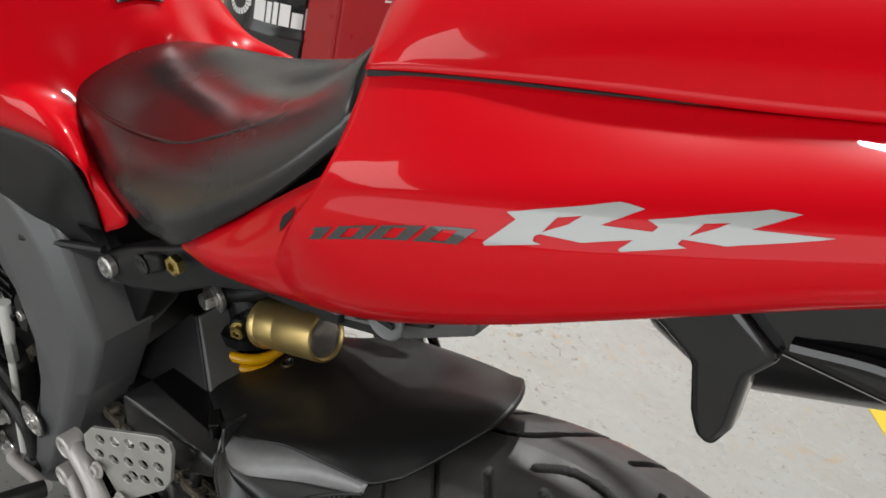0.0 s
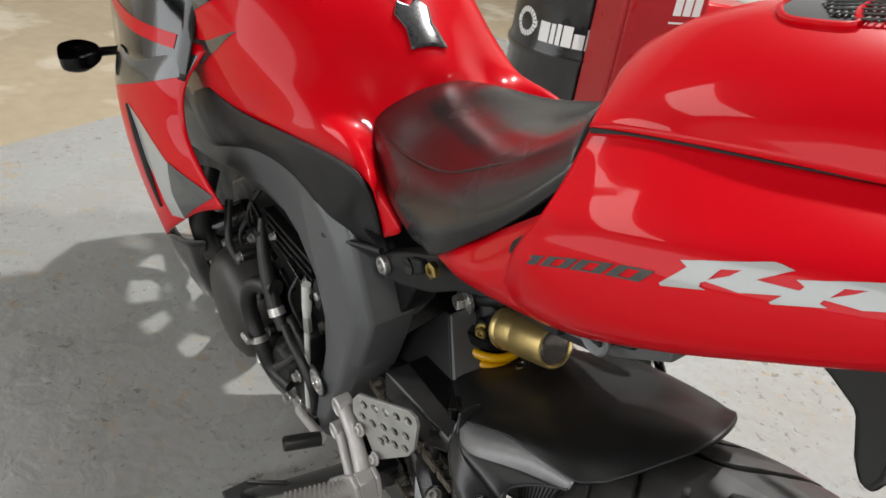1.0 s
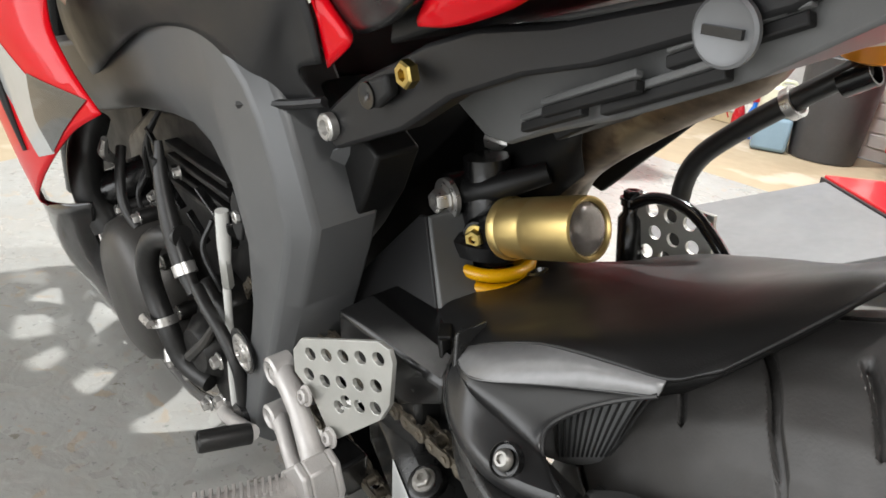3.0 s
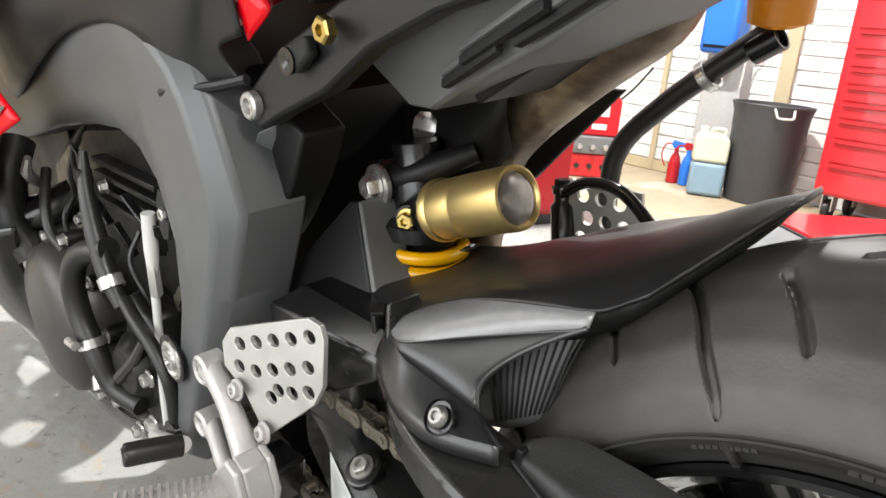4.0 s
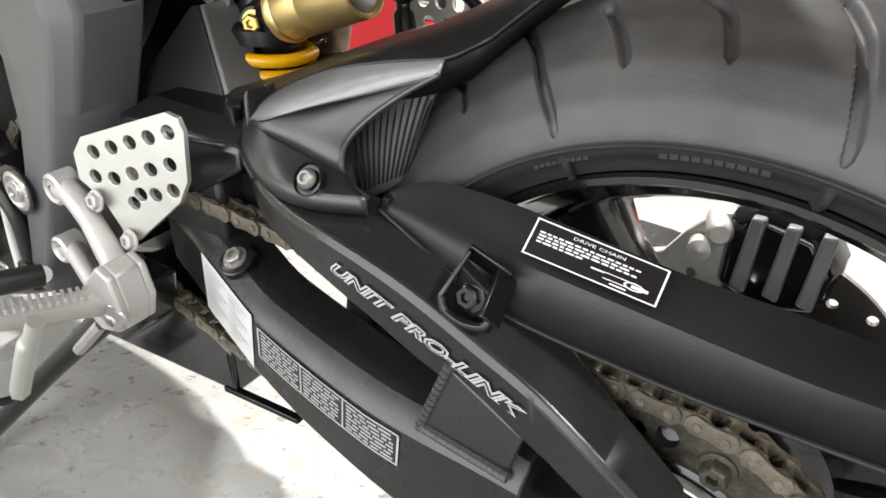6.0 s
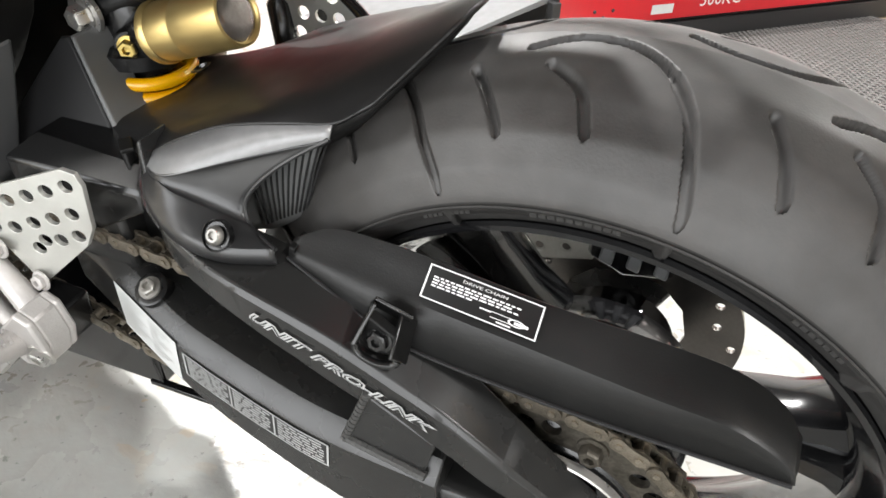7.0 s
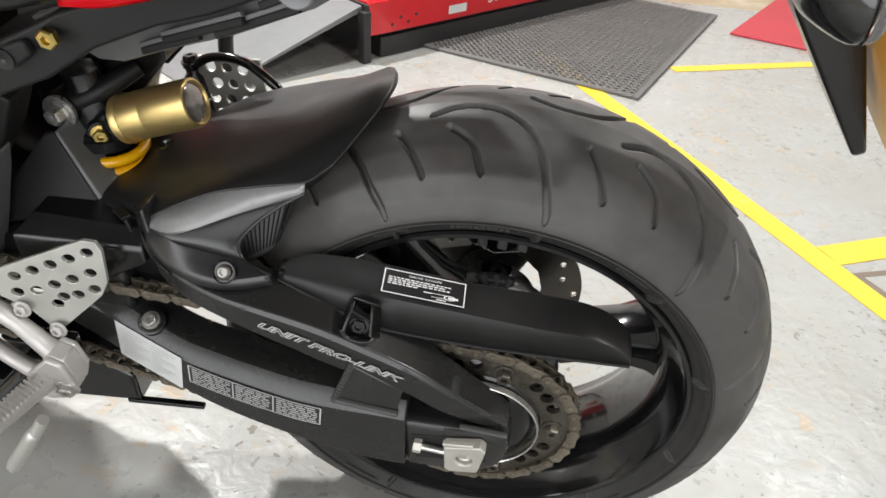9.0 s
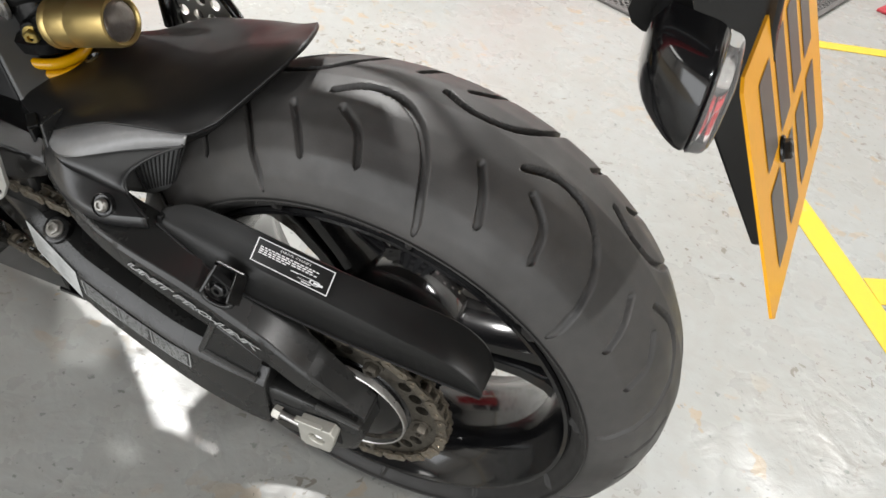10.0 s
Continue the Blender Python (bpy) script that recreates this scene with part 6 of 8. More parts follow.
part("clevis_back", prism([(-0.412, 0.404), (-0.398, 0.398), (-0.392, 0.372), (-0.400, 0.348), (-0.410, 0.346), (-0.411, 0.380), (-0.420, 0.396)], -0.1965, -0.175), ALU_CAST, hanger, bevel=0.002)
part("peg_shank", turned([(-0.1955, 0), (-0.1955, 0.0085), (-0.1765, 0.0085), (-0.1765, 0)], (-0.427, 0, 0.364), (0, 1, 0), 20), STEEL_DULL, hanger)
spr = [(-0.427 + 0.0100 * math.cos(k * 0.9), -0.193 + 0.014 * k / 40, 0.364 + 0.0100 * math.sin(k * 0.9)) for k in range(41)]
part("return_spring", tube(spr, 0.0012, 6, 3), GOLD_BOLT, hanger, "brassy return spring")
part("peg_pin", bolt((-0.402, -0.200, 0.362), (0.1, -1, -0.2), 0.0085, 0.008), STEEL, hanger)
for p in ((-0.441, -0.1715, 0.4385), (-0.4165, -0.166, 0.4085)):
    part("plate_bolt", bolt(p, (0, -1, 0.2), 0.0062, 0.006), ALU_CAST, hanger)
PA, PB = Vector((-0.424, -0.196, 0.366)), Vector((-0.420, -0.288, 0.4015))
peg = part("footpeg", tube([PA, PA.lerp(PB, 0.3), PA.lerp(PB, 0.7), PB.lerp(PA, 0.04), PB], [0.0125, 0.0105, 0.0095, 0.0085, 0.005], 14, 3), ALU_CAST, bike, "ribbed cast aluminium footpeg")
for k in range(13):
    c = PA.lerp(PB, 0.12 + 0.065 * k) + Vector((0, 0, 0.0085 - 0.0001 * k))
    part("tread_rib", beam(c + Vector((-0.0095, 0.004, 0.0)), c + Vector((0.0095, -0.004, 0.002)), 0.0028, 0.0042), ALU_CAST, peg, bevel=0.0006)
part("feeler", tube([(-0.372, -0.270, 0.412), (-0.384, -0.272, 0.392), (-0.389, -0.273, 0.386), (-0.424, -0.274, 0.332)], [0.0055, 0.006, 0.0072, 0.0074], 12, 3), ALU, peg, "turned footpeg feeler")
part("feeler_tip", turned([(0, 0.0075), (0.006, 0.0072), (0.008, 0.005), (0.008, 0)], (-0.424, -0.274, 0.332), (-0.5, 0, -0.8), 6), ALU, peg)
gear = part("gear_lever", tube([(-0.655, -0.165, 0.285), (-0.640, -0.172, 0.292), (-0.57, -0.180, 0.325), (-0.535, -0.186, 0.345)], [0.010, 0.0075, 0.007, 0.008], 12), ALU_CAST, bike, "cast gear lever with rubber tip")
part("lever_boss", turned([(0, 0), (0, 0.014), (0.022, 0.014), (0.022, 0)], (-0.600, -0.150, 0.315), (0, -1, 0), 24), BLACK_SATIN, gear)
part("rubber_tip", tube([(-0.533, -0.188, 0.346), (-0.536, -0.205, 0.350), (-0.542, -0.232, 0.354), (-0.5425, -0.234, 0.3545)], [0.010, 0.0105, 0.0105, 0.008], 14, 3), RUBBER_SIDE, gear, "ribbed black rubber toe piece")
part("shift_rod", tube([(-0.617, -0.152, 0.535), (-0.620, -0.153, 0.500), (-0.624, -0.155, 0.455), (-0.628, -0.157, 0.405)], [0.0065, 0.007, 0.0042, 0.004], 10, 4), PVC, gear, "bright shift rod")
part("rod_lower", tube([(-0.628, -0.157, 0.405), (-0.632, -0.160, 0.350), (-0.634, -0.160, 0.305)], [0.0042, 0.0045, 0.006], 10), PVC, gear)
part("rod_locknut", turned([(0, 0.006), (0.03, 0.0065), (0.034, 0.004)], (-0.6215, -0.154, 0.484), (-0.05, 0, -1), 6), ALU, gear)

# ---- side stand, down ----
stand = part("side_stand", tube([(-0.470, -0.140, 0.330), (-0.50, -0.155, 0.298), (-0.57, -0.186, 0.226), (-0.66, -0.222, 0.130), (-0.742, -0.252, 0.046)], [0.016, 0.0135, 0.011, 0.0105, 0.010], 14), BLACK_SATIN, bike, "black side stand resting on the floor")
part("stand_foot", prism([(-0.775, 0.040), (-0.715, 0.040), (-0.72, 0.048), (-0.77, 0.048)], -0.285, -0.225), BLACK_STEEL, stand, bevel=0.003)
part("stand_pivot", prism([(-0.50, 0.30), (-0.475, 0.352), (-0.435, 0.352), (-0.44, 0.31), (-0.47, 0.285)], -0.165, -0.12), BLACK_SATIN, stand, bevel=0.004)
part("stand_spring", tube([(-0.490, -0.17, 0.300), (-0.525, -0.18, 0.262)], 0.006, 8), STEEL, stand)
part("tang", beam((-0.615, -0.204, 0.178), (-0.665, -0.262, 0.168), 0.006, 0.006), BLACK_SATIN, stand)

# ---- engine, left side ----
part("inner_panel", prism([(-1.32, 0.64), (-0.985, 0.62), (-0.975, 0.36), (-1.05, 0.22), (-1.30, 0.24)], -0.10, -0.09), BLACK_MATT, bike, "black inner fairing panel", bevel=0.002)
eng = part("engine_block", prism([(-1.02, 0.30), (-1.0, 0.50), (-0.88, 0.57), (-0.70, 0.60), (-0.58, 0.56), (-0.55, 0.46), (-0.58, 0.34), (-0.66, 0.25), (-0.86, 0.22)], -0.12, 0.15), ENGINE, bike, "black painted engine block", bevel=0.008)
part("alternator_cover", turned([(0, 0.098), (0.03, 0.096), (0.05, 0.088), (0.060, 0.07), (0.064, 0.04), (0.065, 0)], (-0.862, -0.140, 0.350), (0, -1, 0), 48), ENGINE_COVER, eng, "round grey alternator cover")
for a in (40, 5, -30, 80, 120, -65):
    part("cover_bolt", bolt((-0.862 + 0.101 * math.cos(radians(a)), -0.165, 0.350 + 0.101 * math.sin(radians(a))), (0, -1, 0), 0.0062, 0.009), STEEL, eng)
    part("cover_boss", turned([(0, 0), (0, 0.010), (0.032, 0.009), (0.032, 0)], (-0.862 + 0.101 * math.cos(radians(a)), -0.134, 0.350 + 0.101 * math.sin(radians(a))), (0, -1, 0), 16), ENGINE, eng)
part("sprocket_cover", prism([(-0.72, 0.30), (-0.735, 0.36), (-0.70, 0.43), (-0.65, 0.42), (-0.63, 0.36), (-0.64, 0.29), (-0.67, 0.26)], -0.158, -0.11), ENGINE, eng, bevel=0.008)
part("water_pump", turned([(0, 0.04), (0.03, 0.038), (0.045, 0.025), (0.047, 0)], (-0.70, -0.13, 0.345), (0.1, -1, 0), 28), ENGINE, eng)
part("pump_ridge", tube([(-0.705, -0.178, 0.335), (-0.675, -0.17, 0.365), (-0.652, -0.165, 0.395)], [0.007, 0.006, 0.004], 8), ENGINE_COVER, eng)
part("coolant_hose", tube([(-0.700, -0.165, 0.480), (-0.745, -0.180, 0.465), (-0.770, -0.186, 0.430), (-0.768, -0.186, 0.390), (-0.745, -0.184, 0.350), (-0.728, -0.178, 0.315), (-0.69, -0.165, 0.302)], 0.0125, 14), RUBBER_SIDE, eng, "thick black coolant hose")
part("hose_clamp", turned([(-0.005, 0.0135), (0.005, 0.0135), (0.005, 0.015), (-0.005, 0.015), (-0.005, 0.0135)], (-0.751, -0.185, 0.362), (0.4, 0, -1), 20), STEEL, eng, "bright hose clamp")
part("clamp_screw", turned([(0, 0.005), (0.024, 0.005), (0.024, 0)], (-0.765, -0.204, 0.366), (1, 0, 0.1), 8), STEEL, eng)
part("sensor_lead", tube([(-0.745, -0.158, 0.570), (-0.735, -0.165, 0.535), (-0.715, -0.170, 0.490), (-0.695, -0.172, 0.455), (-0.672, -0.172, 0.428)], [0.004, 0.008, 0.0105, 0.0105, 0.007], 12), RUBBER_SIDE, eng, "sleeved wiring loom")
part("loom_clip", turned([(-0.006, 0.0125), (0.006, 0.0125), (0.006, 0.010)], (-0.690, -0.172, 0.449), (0.4, 0, -0.6), 14), STEEL, eng)
part("loom_plug", box(-0.75, -0.735, -0.17, -0.155, 0.535, 0.555), BLACK_MATT, eng, bevel=0.003)
part("breather_hose", tube([(-0.668, -0.170, 0.436), (-0.640, -0.172, 0.425), (-0.612, -0.170, 0.405), (-0.592, -0.168, 0.375), (-0.600, -0.165, 0.33), (-0.612, -0.16, 0.29)], 0.0068, 12), RUBBER_SIDE, eng, "black breather hose")
part("upper_hose", tube([(-0.90, -0.155, 0.52), (-0.875, -0.170, 0.49), (-0.86, -0.175, 0.46), (-0.84, -0.17, 0.44)], 0.006, 10), RUBBER_SIDE, eng)
part("thermostat", turned([(0, 0), (0, 0.025), (0.05, 0.024), (0.06, 0.018), (0.06, 0)], (-0.93, -0.12, 0.47), (-0.2, -1, -0.3), 24), BLACK_SATIN, eng)
part("radiator_hose", tube([(-0.98, -0.16, 0.54), (-0.955, -0.185, 0.50), (-0.945, -0.19, 0.45), (-0.93, -0.18, 0.41)], 0.021, 14), RUBBER_SIDE, eng, "fat black radiator hose")
for z in (0.50, 0.515, 0.53, 0.545):
    part("cylinder_fin", box(-0.80, -0.64, -0.135, -0.11, z, z + 0.006), ENGINE, eng, bevel=0.001)
rnd = random.Random(9)
for k in range(16):
    x, z = -0.62 - 0.30 * rnd.random(), 0.44 + 0.12 * rnd.random()
    if k % 3 == 0:
        part("bracket", beam((x, -0.14, z), (x + rnd.uniform(-0.03, 0.03), -0.15, z + 0.035), 0.010, 0.003), BLACK_SATIN, eng, bevel=0.001)
    elif k % 3 == 1:
        part("engine_bolt", bolt((x, -0.138, z), (rnd.uniform(-0.3, 0.3), -1, 0), 0.0055, 0.008), STEEL, eng)
    else:
        part("wire", tube([(x, -0.135, z + 0.04), (x + rnd.uniform(-0.02, 0.02), -0.15, z + 0.01), (x + rnd.uniform(-0.03, 0.03), -0.145, z - 0.03)], 0.003, 7), RUBBER_SIDE, eng)
part("bright_fitting", tube([(-0.905, -0.165, 0.505), (-0.88, -0.18, 0.525), (-0.865, -0.18, 0.545)], [0.006, 0.007, 0.004], 8), STEEL, eng)
for p in ((-0.735, -0.172, 0.292), (-0.66, -0.166, 0.295), (-0.652, -0.165, 0.352), (-0.765, -0.17, 0.318), (-0.70, -0.168, 0.268)):
    part("case_bolt", bolt(p, (0, -1, 0), 0.0068, 0.009), STEEL, eng)
part("drain_elbow", tube([(-0.80, -0.16, 0.315), (-0.785, -0.175, 0.305), (-0.775, -0.18, 0.290)], 0.008, 10), STEEL, eng)

# black plate and thin guide under the lower chain run
bm = prism([(-0.625, 0.1925), (-0.402, 0.2145), (-0.402, 0.262), (-0.440, 0.285), (-0.560, 0.300), (-0.535, 0.252), (-0.560, 0.216), (-0.625, 0.206)], -0.105, -0.030)
under = part("lower_plate", bm, BLACK_GLOSS, bike, "black plate below the lower chain run", bevel=0.004)
part("guide_bar", beam((-0.420, -0.103, 0.2135), (-0.322, -0.103, 0.2225), 0.008, 0.006), BLACK_SATIN, under, bevel=0.001)
part("guide_stay", beam((-0.404, -0.103, 0.215), (-0.408, -0.103, 0.262), 0.004, 0.004), BLACK_SATIN, under)

# ---- fuel tank, seat, covers ----
from mathutils.bvhtree import BVHTree


def skin(bm, lift=0.0018):
    """place(x, z) on the left flank of a sheet, lifted off it a little."""
    bm.normal_update()
    tree = BVHTree.FromBMesh(bm)

    def place(x, z):
        hit, normal, _, _ = tree.ray_cast(Vector((x, -0.6, z)), Vector((0, 1, 0)))
        if hit is None:
            hit, normal, _, _ = tree.find_nearest(Vector((x, -0.2, z)))
        n = normal if normal.y < 0 else -normal
        return hit + n * lift
    return place


TANK = [
    [(-1.0217, 0, 0.8932), (-1.0193, -0.0511, 0.8933), (-1.0171, -0.1207, 0.8734), (-1.0157, -0.157, 0.8175), (-1.0152, -0.1642, 0.7501), (-1.0149, -0.1645, 0.6822)],
    [(-0.9025, 0, 0.932), (-0.9001, -0.0547, 0.9302), (-0.8977, -0.1295, 0.9029), (-0.8962, -0.1664, 0.8325), (-0.8956, -0.1748, 0.7554), (-0.8954, -0.1714, 0.6796)],
    [(-0.7633, 0, 0.933), (-0.7611, -0.0506, 0.9296), (-0.7489, -0.1209, 0.9014), (-0.7424, -0.1607, 0.8362), (-0.7419, -0.1688, 0.7708), (-0.7418, -0.1629, 0.7103)],
    [(-0.6586, 0, 0.8987), (-0.6519, -0.0415, 0.8926), (-0.6451, -0.0988, 0.8653), (-0.6437, -0.1378, 0.8164), (-0.6431, -0.1518, 0.7814), (-0.6985, -0.1620, 0.7351)],
    [(-0.5887, 0, 0.8551), (-0.5872, -0.0388, 0.8465), (-0.5857, -0.0831, 0.8182), (-0.5796, -0.1177, 0.7915), (-0.5709, -0.1382, 0.7756), (-0.5909, -0.1560, 0.7538)],
    [(-0.5487, 0, 0.822), (-0.5504, -0.0355, 0.8128), (-0.5569, -0.0775, 0.7851), (-0.5322, -0.1026, 0.7711), (-0.4950, -0.1275, 0.7760), (-0.4601, -0.1410, 0.7611)],
    [(-0.5337, 0, 0.7994), (-0.5343, -0.0369, 0.7903), (-0.5309, -0.0811, 0.7659), (-0.4923, -0.1069, 0.7497), (-0.4520, -0.1270, 0.7480), (-0.4460, -0.1340, 0.7339)],
    [(-0.5236, 0, 0.7785), (-0.5173, -0.0384, 0.7668), (-0.491, -0.0836, 0.7415), (-0.4524, -0.1092, 0.7281), (-0.4150, -0.1255, 0.7190), (-0.4440, -0.1280, 0.6961)],
]
bm = loft(TANK, 6, 6, mirror=True)
on_tank = skin(bm)
tank = part("fuel_tank", bm, RED, bike, "glossy red fuel tank", sharp=70, solid=0.002)
WEDGES = [[(-0.9261, 0.7725), (-0.8094, 0.8025), (-0.7292, 0.8354), (-0.7761, 0.8023), (-0.8481, 0.7588), (-0.9259, 0.7454)],
          [(-1.0063, 0.8805), (-0.8786, 0.8732), (-0.7374, 0.8964), (-0.8002, 0.8548), (-0.9296, 0.7934), (-1.0057, 0.7789)]]
part("tank_graphic", flat(WEDGES, on_tank, 4), DECAL_BLACK, tank, "black pointed paint graphic")


def on_top(x, y):
    tree = on_top.tree
    hit, normal, _, _ = tree.ray_cast(Vector((x, y, 1.3)), Vector((0, 0, -1)))
    return (hit + Vector((-0.0, 0, 0.0022))) if hit else Vector((x, y, 0.84))


on_top.tree = BVHTree.FromObject(tank, bpy.context.evaluated_depsgraph_get())
PAD = [[(-0.5649, -0.0217), (-0.5599, 0.0219), (-0.5859, 0.0169), (-0.6027, 0.0221), (-0.6149, 0.0118), (-0.6066, 0), (-0.6149, -0.0118), (-0.6027, -0.0221), (-0.5859, -0.0169)],
       [(-0.6136, 0), (-0.6228, 0.0135), (-0.6424, 0.0225), (-0.6625, 0.0158), (-0.6534, 0), (-0.6625, -0.0158), (-0.6424, -0.0225), (-0.6228, -0.0135)],
       [(-0.6603, 0), (-0.6695, 0.0136), (-0.6921, 0.0206), (-0.7172, 0.0137), (-0.7081, 0), (-0.7172, -0.0137), (-0.6921, -0.0206), (-0.6695, -0.0136)]]
for p in PAD:
    part("tank_pad", flat([p], on_top, 3), CARBON, tank, "carbon weave tank pad section", solid=0.0018, offset=1)

SEATS = [
    [(-0.5499, 0, 0.8025), (-0.5526, -0.0372, 0.7961), (-0.5551, -0.0769, 0.776), (-0.5202, -0.0999, 0.7542), (-0.4645, -0.1176, 0.7375), (-0.4098, -0.1234, 0.7239)],
    [(-0.5022, 0, 0.8106), (-0.5021, -0.0442, 0.8055), (-0.5018, -0.0839, 0.7875), (-0.4708, -0.1097, 0.7696), (-0.4294, -0.128, 0.7506), (-0.3841, -0.1318, 0.7299)],
    [(-0.4355, 0, 0.8183), (-0.4354, -0.0527, 0.8136), (-0.4302, -0.0955, 0.7968), (-0.4061, -0.123, 0.7817), (-0.377, -0.141, 0.7604), (-0.348, -0.1403, 0.7419)],
    [(-0.3688, 0, 0.8337), (-0.3688, -0.061, 0.8313), (-0.3608, -0.1067, 0.8167), (-0.3443, -0.1349, 0.8033), (-0.322, -0.1537, 0.7818), (-0.3101, -0.1546, 0.7611)],
    [(-0.3119, 0, 0.8545), (-0.3099, -0.066, 0.8533), (-0.3021, -0.1115, 0.8445), (-0.2876, -0.1397, 0.833), (-0.271, -0.1562, 0.8161), (-0.263, -0.1549, 0.7999)],
    [(-0.2552, 0, 0.8879), (-0.2513, -0.0628, 0.8875), (-0.2436, -0.1053, 0.8814), (-0.2309, -0.1334, 0.8717), (-0.2182, -0.1498, 0.8576), (-0.2142, -0.1492, 0.8442)],
    [(-0.2083, 0, 0.9344), (-0.2044, -0.056, 0.9336), (-0.1966, -0.0927, 0.9272), (-0.185, -0.1188, 0.9174), (-0.1743, -0.136, 0.9071), (-0.1712, -0.1374, 0.8957)],
]
seat = part("seat", loft(SEATS, 6, 6, mirror=True), SEAT, bike, "black vinyl rider seat", sharp=80, solid=0.012, offset=-1)
part("seat_seam", tube([(-0.5445, -0.0812, 0.7727), (-0.4921, -0.0971, 0.7798), (-0.4254, -0.1094, 0.792), (-0.3541, -0.1197, 0.8118), (-0.2973, -0.1235, 0.8405), (-0.2377, -0.1174, 0.8774), (-0.1936, -0.1028, 0.9211)], 0.0016, 6), SEAT, seat)

COVERS = [
    [(-1.0611, -0.1433, 0.7211), (-0.9026, -0.1705, 0.7310), (-0.7823, -0.1715, 0.7320), (-0.6985, -0.1665, 0.7391), (-0.5909, -0.1605, 0.7578), (-0.4969, -0.1515, 0.7691), (-0.4601, -0.1455, 0.7651), (-0.4460, -0.1385, 0.7379), (-0.4440, -0.1325, 0.7001)],
    [(-1.0778, -0.1498, 0.6579), (-0.9200, -0.1720, 0.6700), (-0.7850, -0.1725, 0.6950), (-0.7000, -0.1690, 0.7150), (-0.6100, -0.1640, 0.7280), (-0.5319, -0.1530, 0.7341), (-0.4901, -0.1470, 0.7251), (-0.4860, -0.1390, 0.7079), (-0.4790, -0.1320, 0.6881)],
    [(-1.1010, -0.1358, 0.5767), (-0.9550, -0.1540, 0.5955), (-0.8200, -0.1600, 0.6480), (-0.7200, -0.1600, 0.6850), (-0.6300, -0.1570, 0.7000), (-0.5708, -0.1545, 0.6940), (-0.5400, -0.1460, 0.6700), (-0.5100, -0.1310, 0.6560), (-0.4700, -0.1210, 0.6630)],
]
part("side_cover", loft(COVERS, 5, 6), COVER, bike, "charcoal plastic cover between tank and frame", solid=0.002, sharp=60)
part("cover_fold", tube([(-0.545, -0.152, 0.652), (-0.527, -0.148, 0.656), (-0.495, -0.134, 0.660), (-0.460, -0.124, 0.668)], 0.004, 8), COVER, bike, "folded lower edge of the side cover")

# ---- tail ----
TAIL = [
    [(-0.1804, -0.121, 0.9219), (-0.1658, -0.1514, 0.9034), (-0.1554, -0.1789, 0.8883), (-0.1676, -0.1852, 0.8623), (-0.1865, -0.1758, 0.8294), (-0.2014, -0.1637, 0.8), (-0.205, -0.1531, 0.7791)],
    [(-0.1517, -0.1194, 0.9302), (-0.1422, -0.1525, 0.9109), (-0.1375, -0.1813, 0.8912), (-0.1456, -0.1883, 0.8637), (-0.1583, -0.1818, 0.8305), (-0.1697, -0.1697, 0.8053), (-0.1698, -0.1551, 0.7884)],
    [(-0.1043, -0.1188, 0.9418), (-0.1021, -0.1525, 0.923), (-0.102, -0.1785, 0.9038), (-0.1056, -0.1869, 0.8775), (-0.1126, -0.1845, 0.8478), (-0.1201, -0.1745, 0.8256), (-0.119, -0.1585, 0.8119)],
    [(-0.0474, -0.1179, 0.9545), (-0.0475, -0.15, 0.9378), (-0.0492, -0.1719, 0.9222), (-0.0496, -0.181, 0.8987), (-0.0522, -0.18, 0.8743), (-0.0565, -0.1714, 0.8563), (-0.0561, -0.1566, 0.8472)],
    [(0.0095, -0.114, 0.967), (0.0089, -0.1442, 0.9547), (0.0084, -0.1626, 0.9419), (0.0093, -0.1704, 0.9235), (0.0087, -0.1693, 0.9038), (0.0061, -0.1614, 0.8904), (0.0054, -0.1465, 0.8841)],
    [(0.0761, -0.1056, 0.9814), (0.0756, -0.1338, 0.9737), (0.0763, -0.1489, 0.9643), (0.0774, -0.1552, 0.9508), (0.0765, -0.154, 0.9368), (0.0748, -0.146, 0.927), (0.0732, -0.1339, 0.9219)],
    [(0.1712, -0.088, 1.0006), (0.1708, -0.1121, 1.0001), (0.1705, -0.1267, 0.9941), (0.1711, -0.1309, 0.9851), (0.171, -0.1297, 0.9755), (0.1708, -0.1223, 0.9685), (0.1712, -0.1079, 0.9638)],
    [(0.2571, -0.0606, 1.0123), (0.2568, -0.0761, 1.0113), (0.2567, -0.0848, 1.0079), (0.2567, -0.0878, 1.0042), (0.2568, -0.0859, 0.9982), (0.2569, -0.0802, 0.994), (0.2571, -0.0706, 0.9915)],
]
bm = loft(TAIL, 6, 6)
on_tail = skin(bm, 0.0018)
tail = part("tail_cowl", bm, RED, bike, "glossy red tail cowl side", sharp=70, solid=0.002)
part("far_tail", loft([[(x, -y, z) for x, y, z in r] for r in TAIL], 4, 4), RED, tail, sharp=70, solid=0.002)
WEDGE = [
    [(-0.3282, -0.1362, 0.7472), (-0.3285, -0.1366, 0.7451), (-0.3282, -0.1362, 0.7423)],
    [(-0.2937, -0.1466, 0.7772), (-0.2948, -0.1485, 0.7606), (-0.289, -0.1435, 0.7488)],
    [(-0.2538, -0.1489, 0.8069), (-0.2555, -0.1587, 0.779), (-0.2473, -0.1493, 0.7619)],
    [(-0.2148, -0.1518, 0.8406), (-0.2207, -0.1664, 0.8006), (-0.2165, -0.155, 0.7749)],
    [(-0.1641, -0.1575, 0.8831), (-0.1764, -0.1728, 0.8318), (-0.1778, -0.1594, 0.7897)],
]
bm = loft(WEDGE, 5, 5)
on_wedge = skin(bm, 0.0016)
